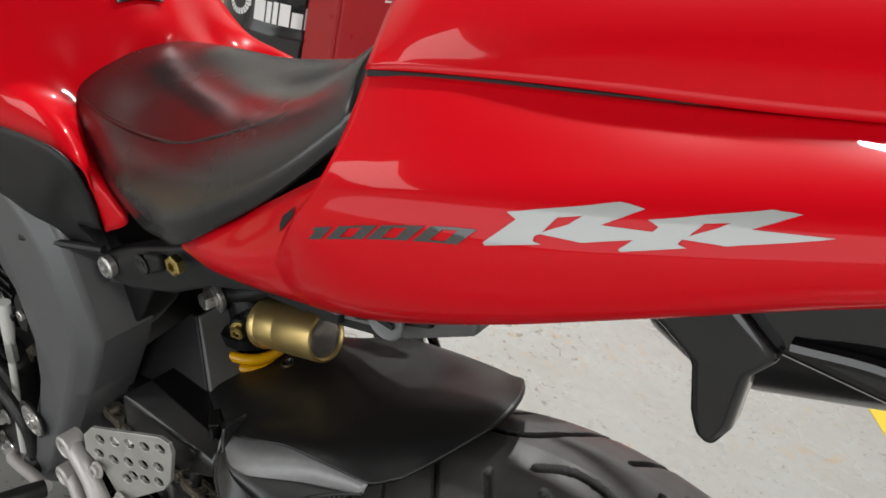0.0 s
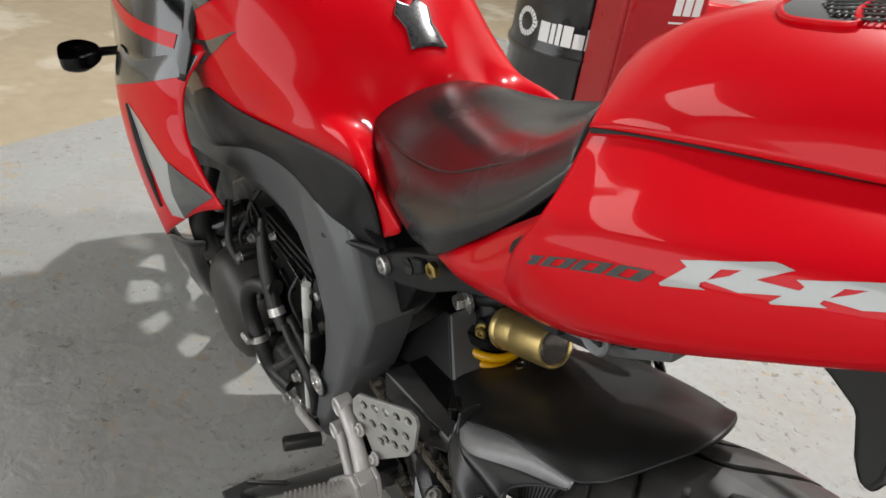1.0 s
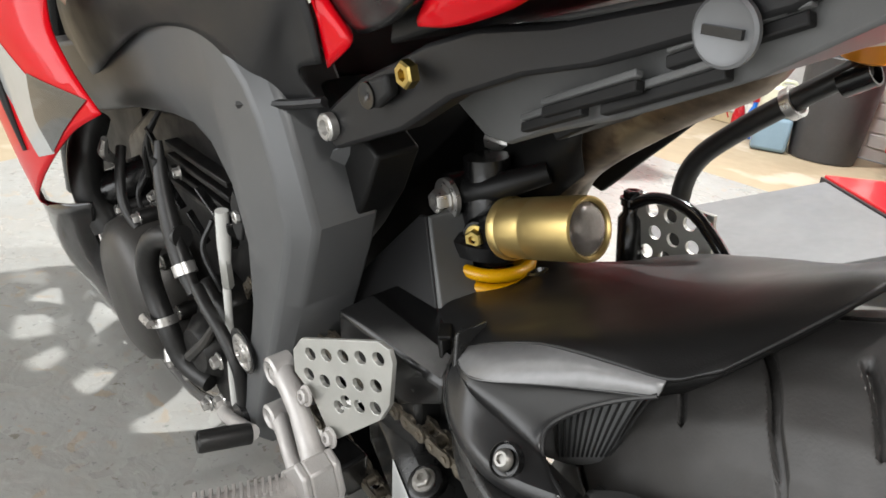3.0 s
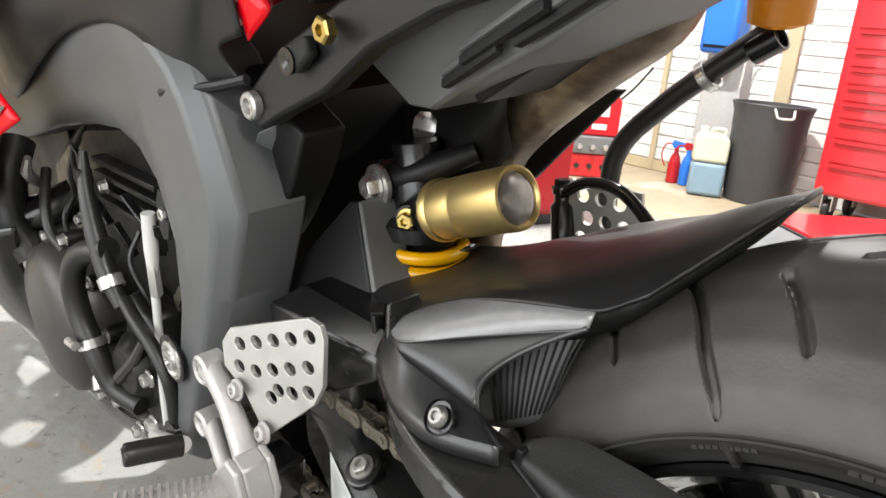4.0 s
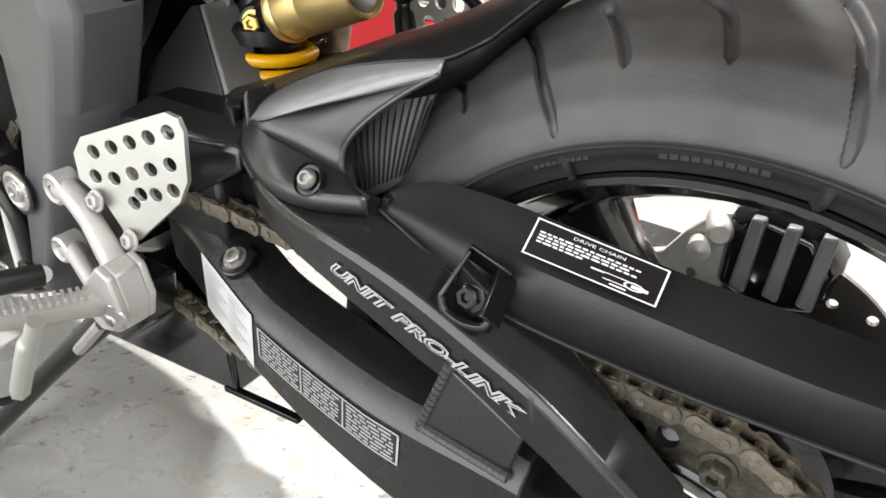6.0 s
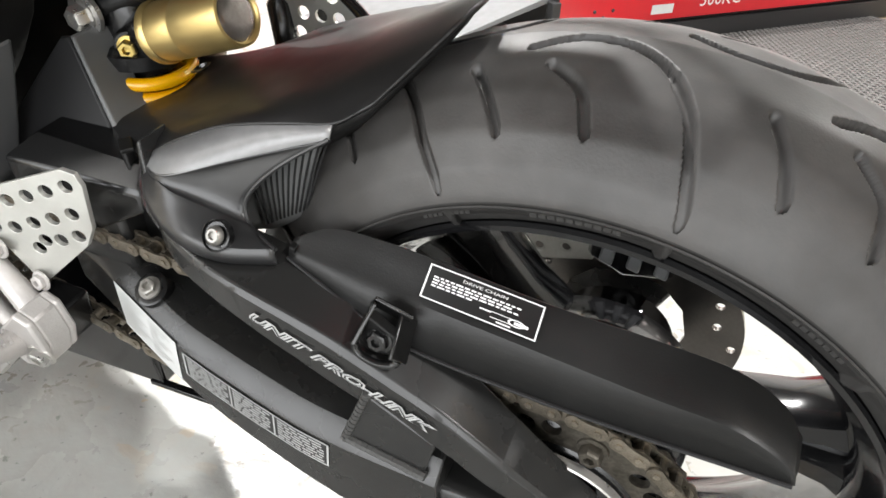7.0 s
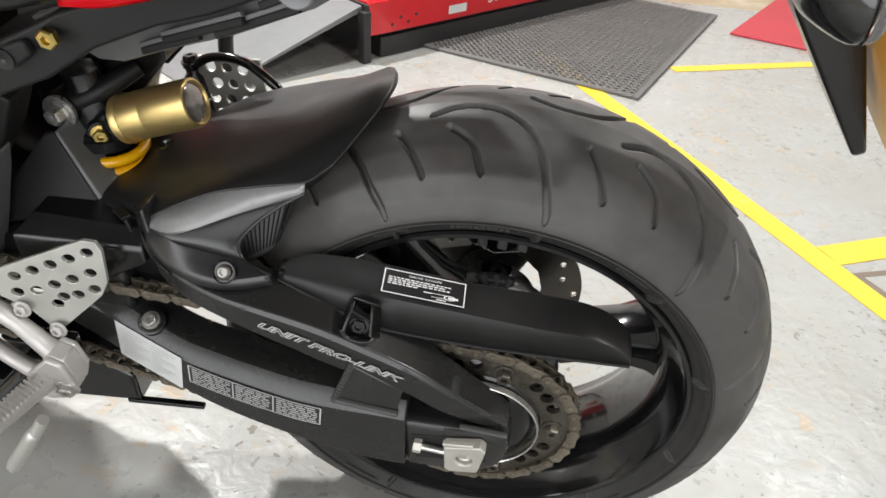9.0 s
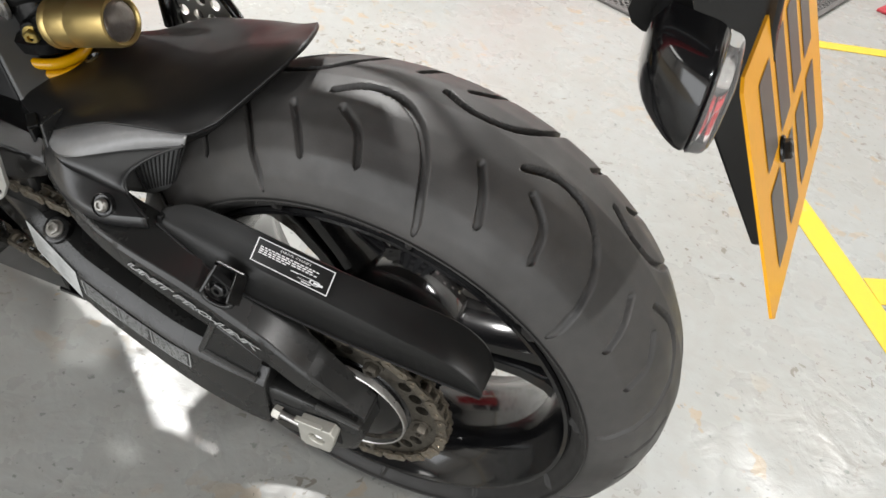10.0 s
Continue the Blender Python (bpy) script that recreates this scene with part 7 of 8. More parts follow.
part("tail_front", bm, RED, tail, "red lower front of the tail", sharp=80, solid=0.002)
part("front_slot", flat([[(-0.1982, 0.8404), (-0.1893, 0.8503), (-0.1876, 0.8464), (-0.1922, 0.838), (-0.1949, 0.8336), (-0.1983, 0.836)]], on_wedge, 3), CHARCOAL_GAP, tail, "dark gap in the cowl")
part("under_seat_panel", prism([(-0.3767, 0.7223), (-0.3111, 0.7445), (-0.2175, 0.7876), (-0.152, 0.8029), (-0.1515, 0.8962), (-0.2077, 0.8663), (-0.2828, 0.8018), (-0.3671, 0.7578)], -0.124, 0.124), BLACK_MATT, tail, bevel=0.003)
UPPER = [
    [(-0.2298, 0, 0.9488), (-0.2251, -0.0314, 0.9477), (-0.2116, -0.0669, 0.9412), (-0.1953, -0.0965, 0.9327), (-0.1799, -0.1237, 0.9235)],
    [(-0.1907, 0, 0.9753), (-0.1878, -0.0339, 0.9724), (-0.1789, -0.0716, 0.9603), (-0.1681, -0.1014, 0.945), (-0.1563, -0.1228, 0.9307)],
    [(-0.1343, 0, 0.9966), (-0.1323, -0.037, 0.9939), (-0.1263, -0.0767, 0.9799), (-0.1163, -0.1067, 0.9607), (-0.1063, -0.1222, 0.9433)],
    [(-0.0587, 0, 1.0137), (-0.0587, -0.0396, 1.0119), (-0.0546, -0.0781, 0.9997), (-0.0512, -0.1071, 0.9785), (-0.0478, -0.1208, 0.9565)],
    [(0.0264, 0, 1.0272), (0.0264, -0.0406, 1.0264), (0.0267, -0.076, 1.0149), (0.0272, -0.1019, 0.9953), (0.0278, -0.1146, 0.9717)],
    [(0.1401, 0, 1.0357), (0.1401, -0.0365, 1.0346), (0.1403, -0.0648, 1.0265), (0.1407, -0.0835, 1.0123), (0.1411, -0.0927, 0.9962)],
    [(0.2541, 0, 1.0348), (0.2541, -0.0269, 1.034), (0.2542, -0.0451, 1.0292), (0.2544, -0.0555, 1.0212), (0.2546, -0.0593, 1.0143)],
]
hump = part("seat_cowl", loft(UPPER, 6, 6, mirror=True), RED, bike, "glossy red single seat cowl", sharp=70, solid=0.002)
seam = [(-0.1779, -0.1218, 0.9216), (-0.1515, -0.1195, 0.9283), (-0.1043, -0.1184, 0.9403), (-0.0477, -0.1169, 0.953), (0.009, -0.1125, 0.9655), (0.075, -0.1032, 0.9799), (0.1695, -0.0842, 0.9993), (0.2547, -0.056, 1.0108)]
part("seam_gap", tube(seam, 0.0036, 8, 5), CHARCOAL_GAP, hump, "dark shut line")


def on_hump(x, y):
    hit, _, _, _ = on_hump.tree.ray_cast(Vector((x, y, 1.3)), Vector((0, 0, -1)))
    return (hit + Vector((0, 0, 0.0012))) if hit else Vector((x, y, 1.02))


on_hump.tree = BVHTree.FromObject(hump, bpy.context.evaluated_depsgraph_get())
VENT = [(-0.137, -0.0111), (-0.1313, -0.0331), (-0.1162, -0.0493), (-0.0962, -0.0556), (-0.0716, -0.0571), (-0.081, -0.04), (-0.0857, 0), (-0.081, 0.04), (-0.0716, 0.0571), (-0.0962, 0.0556), (-0.1162, 0.0493), (-0.1313, 0.0331), (-0.137, 0.0111)]
vent = part("air_vent", flat([VENT], on_hump, 2), CHARCOAL_GAP, hump, "dark vent with wire mesh")
bm = bmesh.new()
for k in range(13):
    x = -0.110 + 0.004 * k
    w = np.interp(x, [-0.112, -0.107, -0.091, -0.060], [0.014, 0.033, 0.049, 0.056])
    tube([on_hump(x, -w) + Vector((0, 0, 0.001)), on_hump(x + 0.003, 0) + Vector((0, 0, 0.001)), on_hump(x, w) + Vector((0, 0, 0.001))], 0.0008, 5, 2, bm)
for k in range(19):
    y = -0.054 + 0.006 * k
    x0 = np.interp(abs(y), [0.012, 0.034, 0.050, 0.056], [-0.112, -0.106, -0.090, -0.070])
    tube([on_hump(x0, y) + Vector((0, 0, 0.0016)), on_hump(-0.058, y) + Vector((0, 0, 0.0016))], 0.0008, 5, 2, bm)
part("wire_mesh", bm, MESH, vent, "silver wire mesh")
part("vent_lip", tube([on_hump(x, y) for x, y in VENT + VENT[:1]], 0.0022, 8, 3), RED, hump)

# model lettering on the flank
LETTERS = [(-0.0553, 0.9158), (-0.0339, 0.9257), (-0.0146, 0.9348), (-0.0095, 0.9358), (-0.0049, 0.9363), (-0.0177, 0.926), (0.0009, 0.931), (0.0021, 0.9333), (-0.0025, 0.9338), (0.0187, 0.9437), (0.0341, 0.9507), (0.04, 0.9522), (0.0435, 0.9528), (0.0308, 0.9436), (0.0556, 0.9503), (0.0422, 0.9437), (0.0257, 0.936), (0.0113, 0.9326), (0.0105, 0.9306), (0.0139, 0.9305), (-0.0072, 0.9203), (-0.0083, 0.9208), (-0.0043, 0.926), (-0.0221, 0.9176), (-0.0387, 0.9141), (-0.0406, 0.9125), (-0.0404, 0.9106), (-0.0367, 0.9108), (-0.0592, 0.9006), (-0.0605, 0.9014), (-0.0503, 0.9149)]
BOWL = [(-0.0381, 0.9151), (-0.0345, 0.9219), (-0.0255, 0.9261), (-0.0293, 0.9216)]
BOWL_TWO = [(0.0129, 0.9343), (0.0161, 0.9397), (0.0241, 0.943), (0.0202, 0.9397)]
part("silver_graphic", filled([LETTERS, BOWL, BOWL_TWO], on_tail, 2), DECAL_GREY, tail, "silver angular double letter graphic")


def on_strip(u, v):
    """The slanted band of the model number: u along it, v up."""
    p = Vector((-0.1517, 0.861)).lerp(Vector((-0.0688, 0.8965)), u)
    q = Vector((-0.1451, 0.8709)).lerp(Vector((-0.0621, 0.906)), u)
    r = p.lerp(q, v)
    return on_tail(r.x, r.y + 0.002 * 4 * u * (1 - u))


def block(u0, u1, v0, v1):
    return [(u0, v0), (u1, v0), (u1, v1), (u0, v1)]


part("digit", flat([block(0.0, 0.10, 0, 1), block(-0.03, 0.0, 0.72, 1)], on_strip, 2), DECAL_BLACK, tail, "black slanted model number")
for u in (0.145, 0.425, 0.715):
    part("digit", flat([block(u, u + 0.085, 0, 1), block(u + 0.17, u + 0.255, 0, 1), block(u + 0.085, u + 0.17, 0, 0.14), block(u + 0.085, u + 0.17, 0.84, 1)], on_strip, 2), DECAL_BLACK, tail)

# black under-tail with its hook, indicator and number plate
MOUNT = [(-0.0138, 0.8677), (0.0081, 0.8623), (0.0252, 0.8529), (0.033, 0.8278), (0.0408, 0.8143), (0.0484, 0.8135), (0.0539, 0.8282), (0.0518, 0.8593), (0.0593, 0.8692), (0.0953, 0.8699), (0.1333, 0.8668), (0.1807, 0.8745), (0.2375, 0.9), (0.2463, 0.9779), (0.1608, 0.9811), (0.0946, 0.9506), (0.038, 0.9154)]
mount = part("tail_underpanel", prism(MOUNT[:1] + MOUNT[8:], -0.116, 0.116), BLACK_GLOSS, bike, "gloss black tail underpanel", bevel=0.008, segments=3)
part("bungee_hook", prism([(-0.0127, 0.8701), (0.0063, 0.8617), (0.0226, 0.8523), (0.0304, 0.8272), (0.0371, 0.8147), (0.0457, 0.8129), (0.0503, 0.8276), (0.0482, 0.8587), (0.0566, 0.8744), (0.0241, 0.8951)], -0.124, -0.104), BLACK_GLOSS, mount, "rounded black luggage hook", bevel=0.006, segments=3)
part("panel_rib", tube([(0.0574, -0.117, 0.8795), (0.0952, -0.1215, 0.8912), (0.1427, -0.1225, 0.8902)], 0.004, 8), BLACK_GLOSS, mount)
part("number_bracket", prism([(0.155, 0.86), (0.20, 0.76), (0.285, 0.645), (0.295, 0.650), (0.235, 0.80), (0.22, 0.87)], -0.055, 0.055), BLACK_SATIN, mount, "black number plate bracket", bevel=0.003)
ind = part("rear_indicator", loft([
    [(0.1670, -0.1066, 0.8249), (0.1670, -0.1066, 0.8249), (0.1670, -0.1066, 0.8249), (0.1670, -0.1066, 0.8249), (0.1670, -0.1066, 0.8249), (0.1670, -0.1066, 0.8249)],
    [(0.1721, -0.1172, 0.8366), (0.1721, -0.1331, 0.8316), (0.1738, -0.1402, 0.8166), (0.1738, -0.1349, 0.8015), (0.1721, -0.1190, 0.7965), (0.1704, -0.1066, 0.8099)],
    [(0.1893, -0.1243, 0.8400), (0.1893, -0.1508, 0.8333), (0.1910, -0.1596, 0.8116), (0.1910, -0.1543, 0.7915), (0.1893, -0.1296, 0.7865), (0.1875, -0.1101, 0.8066)],
    [(0.2064, -0.1260, 0.8366), (0.2073, -0.1561, 0.8316), (0.2081, -0.1658, 0.8099), (0.2081, -0.1614, 0.7890), (0.2064, -0.1349, 0.7840), (0.2047, -0.1119, 0.8032)],
    [(0.2073, -0.1349, 0.8166), (0.2073, -0.1393, 0.8157), (0.2073, -0.1420, 0.8116), (0.2073, -0.1411, 0.8082), (0.2073, -0.1366, 0.8074), (0.2073, -0.1331, 0.8116)],
], 5, 4), BLACK_GLOSS, bike, "dark smoked rear indicator body", sharp=60)
part("lens", loft([
    [(0.2068, -0.1260, 0.8375), (0.2077, -0.1570, 0.8325), (0.2086, -0.1676, 0.8099), (0.2086, -0.1623, 0.7882), (0.2068, -0.1349, 0.7831), (0.2051, -0.1110, 0.8032)],
    [(0.2150, -0.1269, 0.8341), (0.2167, -0.1535, 0.8300), (0.2176, -0.1623, 0.8099), (0.2176, -0.1588, 0.7915), (0.2158, -0.1349, 0.7873), (0.2141, -0.1154, 0.8040)],
    [(0.2193, -0.1349, 0.8157), (0.2193, -0.1384, 0.8149), (0.2193, -0.1411, 0.8107), (0.2193, -0.1402, 0.8082), (0.2193, -0.1366, 0.8074), (0.2193, -0.1331, 0.8116)],
], 5, 4), LENS, ind, "clear indicator lens", sharp=70)
part("stalk", tube([(0.15, -0.05, 0.835), (0.165, -0.085, 0.832), (0.172, -0.112, 0.828)], [0.013, 0.014, 0.016], 12), BLACK_MATT, ind)
pa = radians(28)
PU = Vector((-math.sin(pa), 0, math.cos(pa)))
YAW = radians(3)
P0 = Vector((0.3043, -0.1265, 0.654))


def on_plate(h):
    n = Vector((math.cos(pa) * math.cos(YAW), -math.cos(pa) * math.sin(YAW), math.sin(pa)))
    return lambda u, v, d=0.0: P0 + Vector((math.sin(YAW) * u, math.cos(YAW) * u, 0)) + PU * v + n * (h + d)


plate_face = on_plate(0.0)
num = part("number_plate", holed([(0.006, 0), (0.222, 0), (0.228, 0.006), (0.228, 0.172), (0.222, 0.178), (0.006, 0.178), (0, 0.172), (0, 0.006)], [(0.075, 0.150, 0.003), (0.153, 0.150, 0.003)], plate_face, 0.002), PLATE, bike, "yellow rear number plate")
ink = on_plate(0.0026)
shapes = [[(x, y), (x + 0.030, y), (x + 0.030, y + 0.060), (x, y + 0.060)] for y in (0.022, 0.098) for x in (0.030, 0.074, 0.118, 0.162)]
for shape in shapes:
    part("plate_mark", flat([shape], ink), PLATE_INK, num, "plain dark bar")
part("plate_screw", bolt(ink(0.070, 0.088), (math.cos(pa), 0, math.sin(pa)), 0.006, 0.006), BLACK_SATIN, num)

# ---- front fairing, left side ----
FAIR = [
    [(-0.8261, -0.1705, 0.7881), (-0.8421, -0.2032, 0.7364), (-0.8298, -0.2155, 0.6844), (-0.7825, -0.2186, 0.6531), (-0.7484, -0.2169, 0.6323), (-0.7208, -0.2128, 0.6139)],
    [(-0.8957, -0.1922, 0.7862), (-0.9015, -0.2244, 0.735), (-0.8892, -0.2367, 0.6831), (-0.8491, -0.24, 0.6367), (-0.8141, -0.2368, 0.6051), (-0.786, -0.229, 0.5806)],
    [(-0.9973, -0.2081, 0.7724), (-0.9926, -0.2407, 0.7218), (-0.9754, -0.2512, 0.6699), (-0.9382, -0.2551, 0.604), (-0.902, -0.2526, 0.552), (-0.8717, -0.2452, 0.5189)],
    [(-1.1009, -0.209, 0.7572), (-1.0751, -0.2439, 0.6981), (-1.0473, -0.2558, 0.6469), (-1.0102, -0.2589, 0.576), (-0.9742, -0.2548, 0.5142), (-0.9437, -0.248, 0.4645)],
    [(-1.2294, -0.1795, 0.738), (-1.1711, -0.224, 0.6669), (-1.1163, -0.2431, 0.6129), (-1.0742, -0.2455, 0.5422), (-1.0332, -0.2396, 0.4805), (-0.9923, -0.2331, 0.4333)],
]
bm = loft(FAIR, 5, 5)
on_fair, skin_fair = skin(bm, 0.0018), skin(bm, 0.0026)
fairing = part("side_fairing", bm, RED, bike, "red and black side fairing", sharp=70, solid=0.002)
part("silver_panel", flat([[(-0.993, 0.6708), (-0.9435, 0.6595), (-0.8519, 0.628), (-0.825, 0.5849), (-0.8299, 0.5506), (-0.8724, 0.5368), (-0.9083, 0.5864), (-0.9636, 0.6258)]], on_fair, 3), DECAL_GREY, fairing, "grey side graphic")
part("black_panel", flat([[(-0.8525, 0.6315), (-0.74, 0.6237), (-0.7962, 0.5815), (-0.8313, 0.5516), (-0.85, 0.5848)]], skin_fair, 3), DECAL_BLACK, fairing, "black side graphic")
part("black_top", flat([[(-1.135, 0.650), (-0.944, 0.7135), (-0.842, 0.750), (-0.836, 0.775), (-0.90, 0.778), (-1.0, 0.765), (-1.10, 0.748), (-1.21, 0.728), (-1.165, 0.675)]], on_fair, 4), DECAL_BLACK, fairing, "gloss black upper graphic")
part("vent_slot", tube([on_fair(-0.9929, 0.6677), on_fair(-0.9613, 0.6355), on_fair(-0.9263, 0.5859), on_fair(-0.906, 0.5365)], [0.003, 0.006, 0.006, 0.003], 8), CHARCOAL_GAP, fairing, "long dark vent slot")
UPF = [
    [(-0.8526, -0.1315, 0.8809), (-0.8585, -0.1625, 0.8345), (-0.8449, -0.1845, 0.7883), (-0.8422, -0.203, 0.7432)],
    [(-1.0053, -0.154, 0.8942), (-0.9998, -0.1924, 0.849), (-0.9969, -0.212, 0.802), (-0.9932, -0.2364, 0.7311)],
    [(-1.1924, -0.1516, 0.8742), (-1.1868, -0.1909, 0.8291), (-1.1843, -0.2069, 0.772), (-1.1609, -0.2236, 0.6918)],
    [(-1.4271, -0.1035, 0.8283), (-1.4212, -0.1449, 0.7833), (-1.4082, -0.1622, 0.727), (-1.3644, -0.1767, 0.6525)],
    [(-1.6476, -0.0072, 0.7692), (-1.6431, -0.0386, 0.7233), (-1.6309, -0.0507, 0.6762), (-1.5767, -0.0652, 0.6121)],
]
bm = loft(UPF, 5, 5)
on_upf = skin(bm, 0.0018)
upf = part("upper_fairing", bm, BLACK_GLOSS, bike, "gloss black upper fairing with red stripes", sharp=70, solid=0.002)
for z0, dz in ((0.845, 0.016), (0.775, 0.018)):
    part("red_stripe", flat([[(-1.36, z0 - 0.02), (-0.88, z0), (-0.88, z0 + dz), (-1.36, z0 + dz - 0.02)]], on_upf, 4), RED, upf, "red stripe")
# unseen far half, mirrored so the lamp's light does not pass through the bike
part("far_fairing", loft([[(x, -y, z) for x, y, z in r] for r in FAIR], 3, 3), RED, bike, "red far side fairing", sharp=70, solid=0.002)
part("far_upper_fairing", loft([[(x, -y, z) for x, y, z in r] for r in UPF], 3, 3), BLACK_GLOSS, bike, "black far upper fairing", sharp=70, solid=0.002)
BELLY = [
    [(-1.16, -0.215, 0.440), (-1.02, -0.235, 0.440), (-0.93, -0.225, 0.455), (-0.90, -0.20, 0.46)],
    [(-1.20, -0.190, 0.330), (-1.06, -0.212, 0.320), (-0.965, -0.205, 0.345), (-0.94, -0.19, 0.37)],
    [(-1.15, -0.150, 0.230), (-0.99, -0.165, 0.225), (-0.86, -0.170, 0.245), (-0.82, -0.165, 0.26)],
    [(-1.05, -0.100, 0.170), (-0.85, -0.125, 0.185), (-0.72, -0.150, 0.235), (-0.665, -0.155, 0.285)],
    [(-1.00, 0.0, 0.150), (-0.82, 0.0, 0.160), (-0.66, 0.0, 0.20), (-0.60, 0.0, 0.26)],
]
part("belly_pan", loft(BELLY, 5, 5), BLACK_GLOSS, bike, "black belly pan", sharp=70, solid=0.002)
part("far_belly_pan", loft([[(x, -y, z) for x, y, z in r] for r in BELLY], 3, 3), BLACK_GLOSS, bike, "black far side belly pan", sharp=70, solid=0.002)
fi = part("front_indicator", loft([
    [(-1.2375, -0.3052, 0.6707), (-1.2375, -0.3052, 0.6707), (-1.2375, -0.3052, 0.6707), (-1.2375, -0.3052, 0.6707), (-1.2375, -0.3052, 0.6707)],
    [(-1.2384, -0.2995, 0.6916), (-1.2560, -0.2993, 0.6770), (-1.2592, -0.2980, 0.6543), (-1.2276, -0.3014, 0.6514), (-1.2174, -0.3011, 0.6734)],
    [(-1.2425, -0.2696, 0.6947), (-1.2687, -0.2672, 0.6755), (-1.2706, -0.2680, 0.6492), (-1.2264, -0.2721, 0.6431), (-1.2141, -0.2717, 0.6710)],
    [(-1.2462, -0.2422, 0.6824), (-1.2618, -0.2420, 0.6708), (-1.2616, -0.2425, 0.6563), (-1.2355, -0.2438, 0.6519), (-1.2283, -0.2435, 0.6679)],
    [(-1.2464, -0.2329, 0.6660), (-1.2474, -0.2329, 0.6650), (-1.2474, -0.2330, 0.6640), (-1.2453, -0.2331, 0.6632), (-1.2453, -0.2330, 0.6651)],
], 4, 4), BLACK_SATIN, bike, "black front indicator on a short stalk", sharp=70)
part("stalk", tube([(-1.2456, -0.2389, 0.6666), (-1.2466, -0.2162, 0.6646), (-1.2420, -0.1967, 0.6631)], 0.008, 10), BLACK_SATIN, fi)
bar_l = part("handlebar", tube([(-1.0479, -0.0693, 0.8652), (-1.0238, -0.1691, 0.8633), (-0.9702, -0.2951, 0.8574)], 0.0115, 14), BLACK_SATIN, bike, "black clip-on handlebar")
part("grip", tube([(-1.0197, -0.1841, 0.8628), (-0.9934, -0.2396, 0.8612), (-0.9702, -0.2951, 0.8574)], [0.016, 0.0165, 0.017], 16), RUBBER_SIDE, bar_l, "black rubber grip")
part("bar_end", turned([(0, 0.0165), (0.012, 0.0175), (0.028, 0.016), (0.030, 0)], (-0.9674, -0.3002, 0.857), (0.4194, -1.0525, -0.0065), 20), RED, bar_l, "red bar end weight")
part("lever", tube([(-1.06, -0.19, 0.885), (-1.07, -0.26, 0.878), (-1.045, -0.33, 0.866)], 0.006, 8), BLACK_SATIN, bar_l)

# unseen front parts, added to fill out the shadow on the floor
SCREEN = [[(-1.16, 0.175, 0.885), (-1.16, 0.10, 0.965), (-1.16, 0.0, 0.985)], [(-1.36, 0.125, 0.845), (-1.36, 0.07, 0.905), (-1.36, 0.0, 0.925)], [(-1.60, 0.03, 0.775), (-1.60, 0.015, 0.785), (-1.60, 0.0, 0.79)]]
part("windscreen", loft([[(x, -y, z) for x, y, z in r] + r[1::-1] for r in SCREEN], 4, 3), BLACK_GLOSS, bike, "dark smoked windscreen", sharp=70, solid=0.003)
part("dash", prism([(-1.22, 0.80), (-1.04, 0.84), (-1.02, 0.86), (-1.20, 0.90)], -0.15, 0.15), BLACK_MATT, bike, "black instrument panel", bevel=0.01)
bar_r = part("handlebar", tube([(-1.048, 0.0693, 0.8652), (-1.024, 0.1691, 0.8633), (-0.970, 0.2951, 0.8574)], 0.0115, 14), BLACK_SATIN, bike, "black clip-on handlebar")
part("grip", tube([(-1.02, 0.1841, 0.8628), (-0.9934, 0.2396, 0.8612), (-0.970, 0.2951, 0.8574)], [0.016, 0.0165, 0.017], 16), RUBBER_SIDE, bar_r, "black rubber grip")

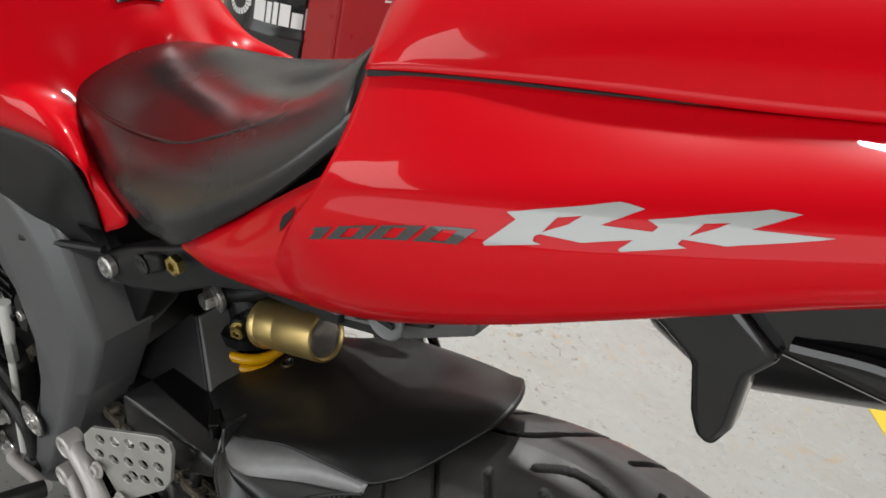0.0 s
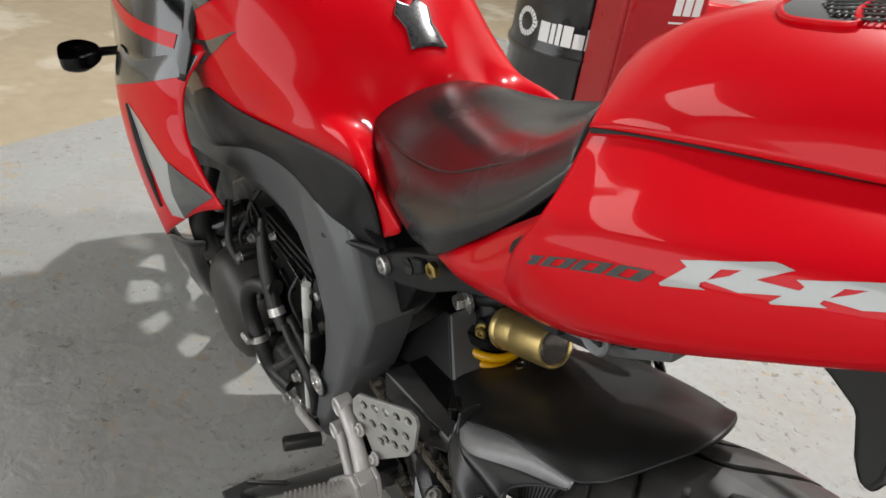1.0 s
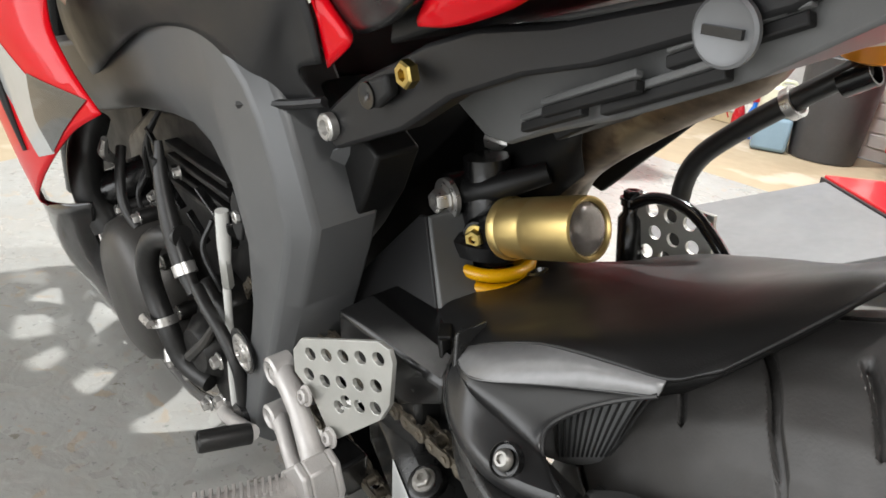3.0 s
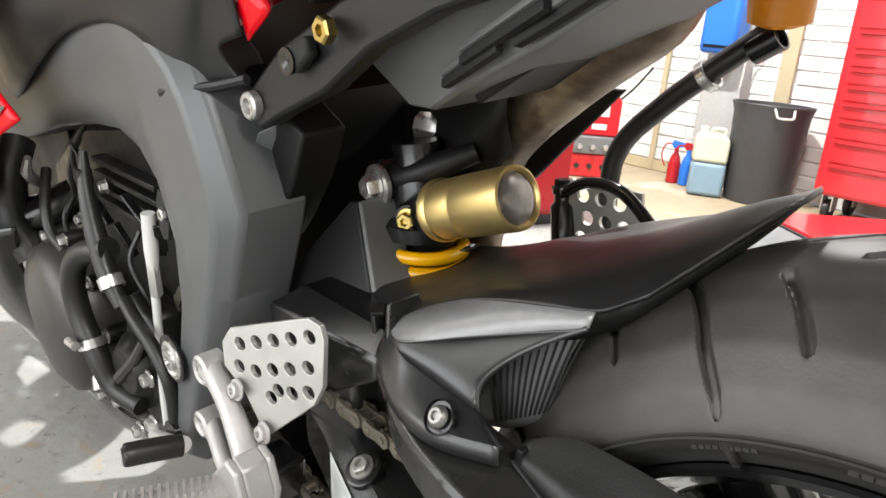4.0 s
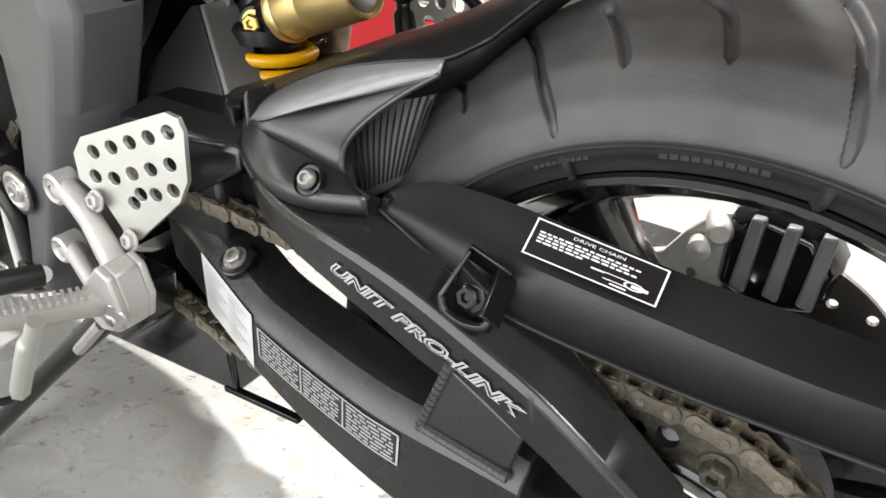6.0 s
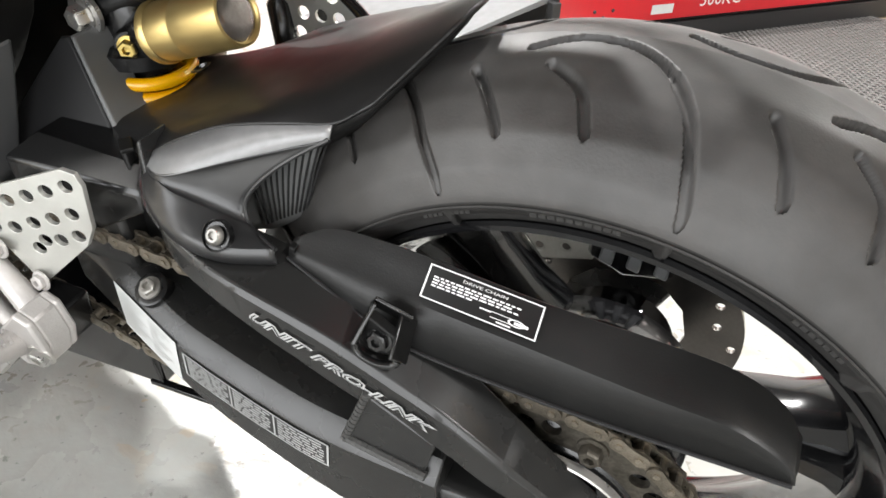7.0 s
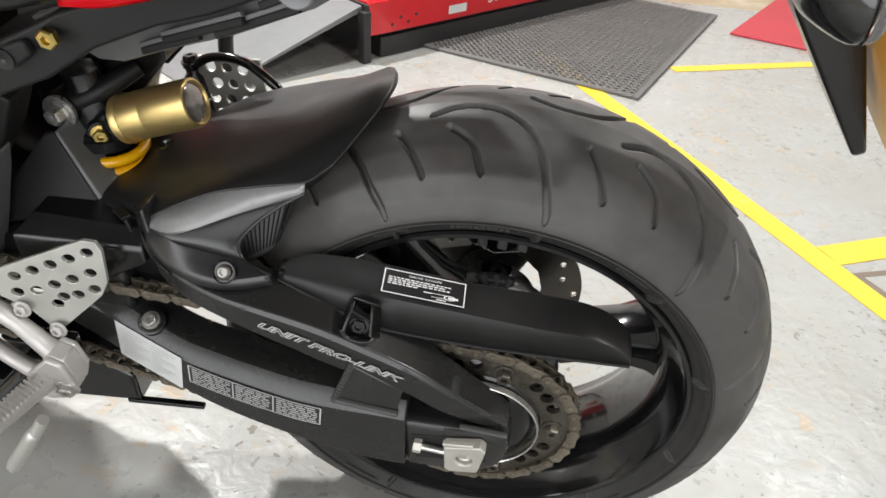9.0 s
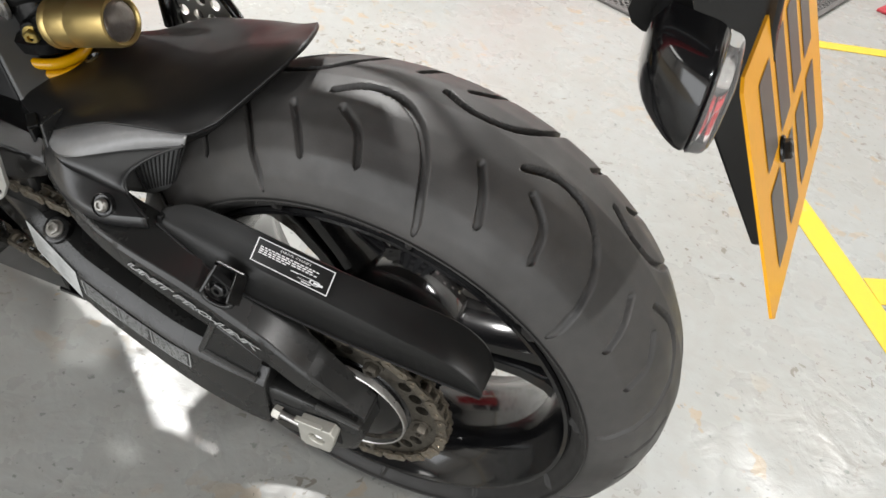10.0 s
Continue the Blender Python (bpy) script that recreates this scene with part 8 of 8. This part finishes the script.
# front wheel, mostly hidden: it casts the round shadow
FW = (-1.405, 0.0, 0.295)
part("front_tyre", turned([(-0.055, 0.218), (-0.060, 0.245), (-0.052, 0.272), (-0.03, 0.29), (0, 0.297), (0.03, 0.29), (0.052, 0.272), (0.060, 0.245), (0.055, 0.218)], FW, (0, 1, 0), 72), RUBBER, bike, "black front tyre")
frim = part("front_rim", turned([(-0.055, 0.220), (-0.052, 0.212), (-0.03, 0.20), (0.03, 0.20), (0.052, 0.212), (0.055, 0.220)], FW, (0, 1, 0), 72), BLACK_GLOSS, bike, "black front rim", solid=0.004)
for a in (90, 210, 330):
    for da in (-9, 9):
        d0, d1 = radians(a), radians(a + da)
        part("spoke", beam((FW[0] + 0.03 * math.cos(d0), 0, FW[2] + 0.03 * math.sin(d0)), (FW[0] + 0.205 * math.cos(d1), 0, FW[2] + 0.205 * math.sin(d1)), 0.03, 0.022, up=(0, 1, 0)), BLACK_GLOSS, frim, bevel=0.004)
for y in (-0.075, 0.075):
    circle = [(0.155 * math.cos(2 * math.pi * k / 60), 0.155 * math.sin(2 * math.pi * k / 60)) for k in range(60)]
    hs = [((0.142, 0.128, 0.135)[k % 3] * math.cos(2 * math.pi * k / 30), (0.142, 0.128, 0.135)[k % 3] * math.sin(2 * math.pi * k / 30), 0.004) for k in range(30)] + [(0, 0, 0.105)]
    part("front_disc", holed(circle, hs, lambda u, v, d: (FW[0] + u, y + d, FW[2] + v), 0.005, 10), DISC, frim, "drilled front brake disc")
part("front_mudguard", loft([[(FW[0] + 0.325 * math.cos(radians(a)), y, FW[2] + (0.325 - 3.0 * y * y) * math.sin(radians(a))) for y in (-0.065, -0.03, 0, 0.03, 0.065)] for a in (25, 60, 95, 130, 160)], 4, 3), RED, bike, "red front mudguard", solid=0.002, sharp=70)
for y in (-0.105, 0.105):
    part("fork_leg", tube([(-1.405, y, 0.295), (-1.33, y, 0.50), (-1.20, y, 0.85)], [0.028, 0.027, 0.024], 16, 3), BLACK_SATIN, bike, "black fork leg")

# ---- many small pieces, last ----
bricks(wall_north, -4.2, -0.6, 0.062, 1.75, WALL_Y, 330)
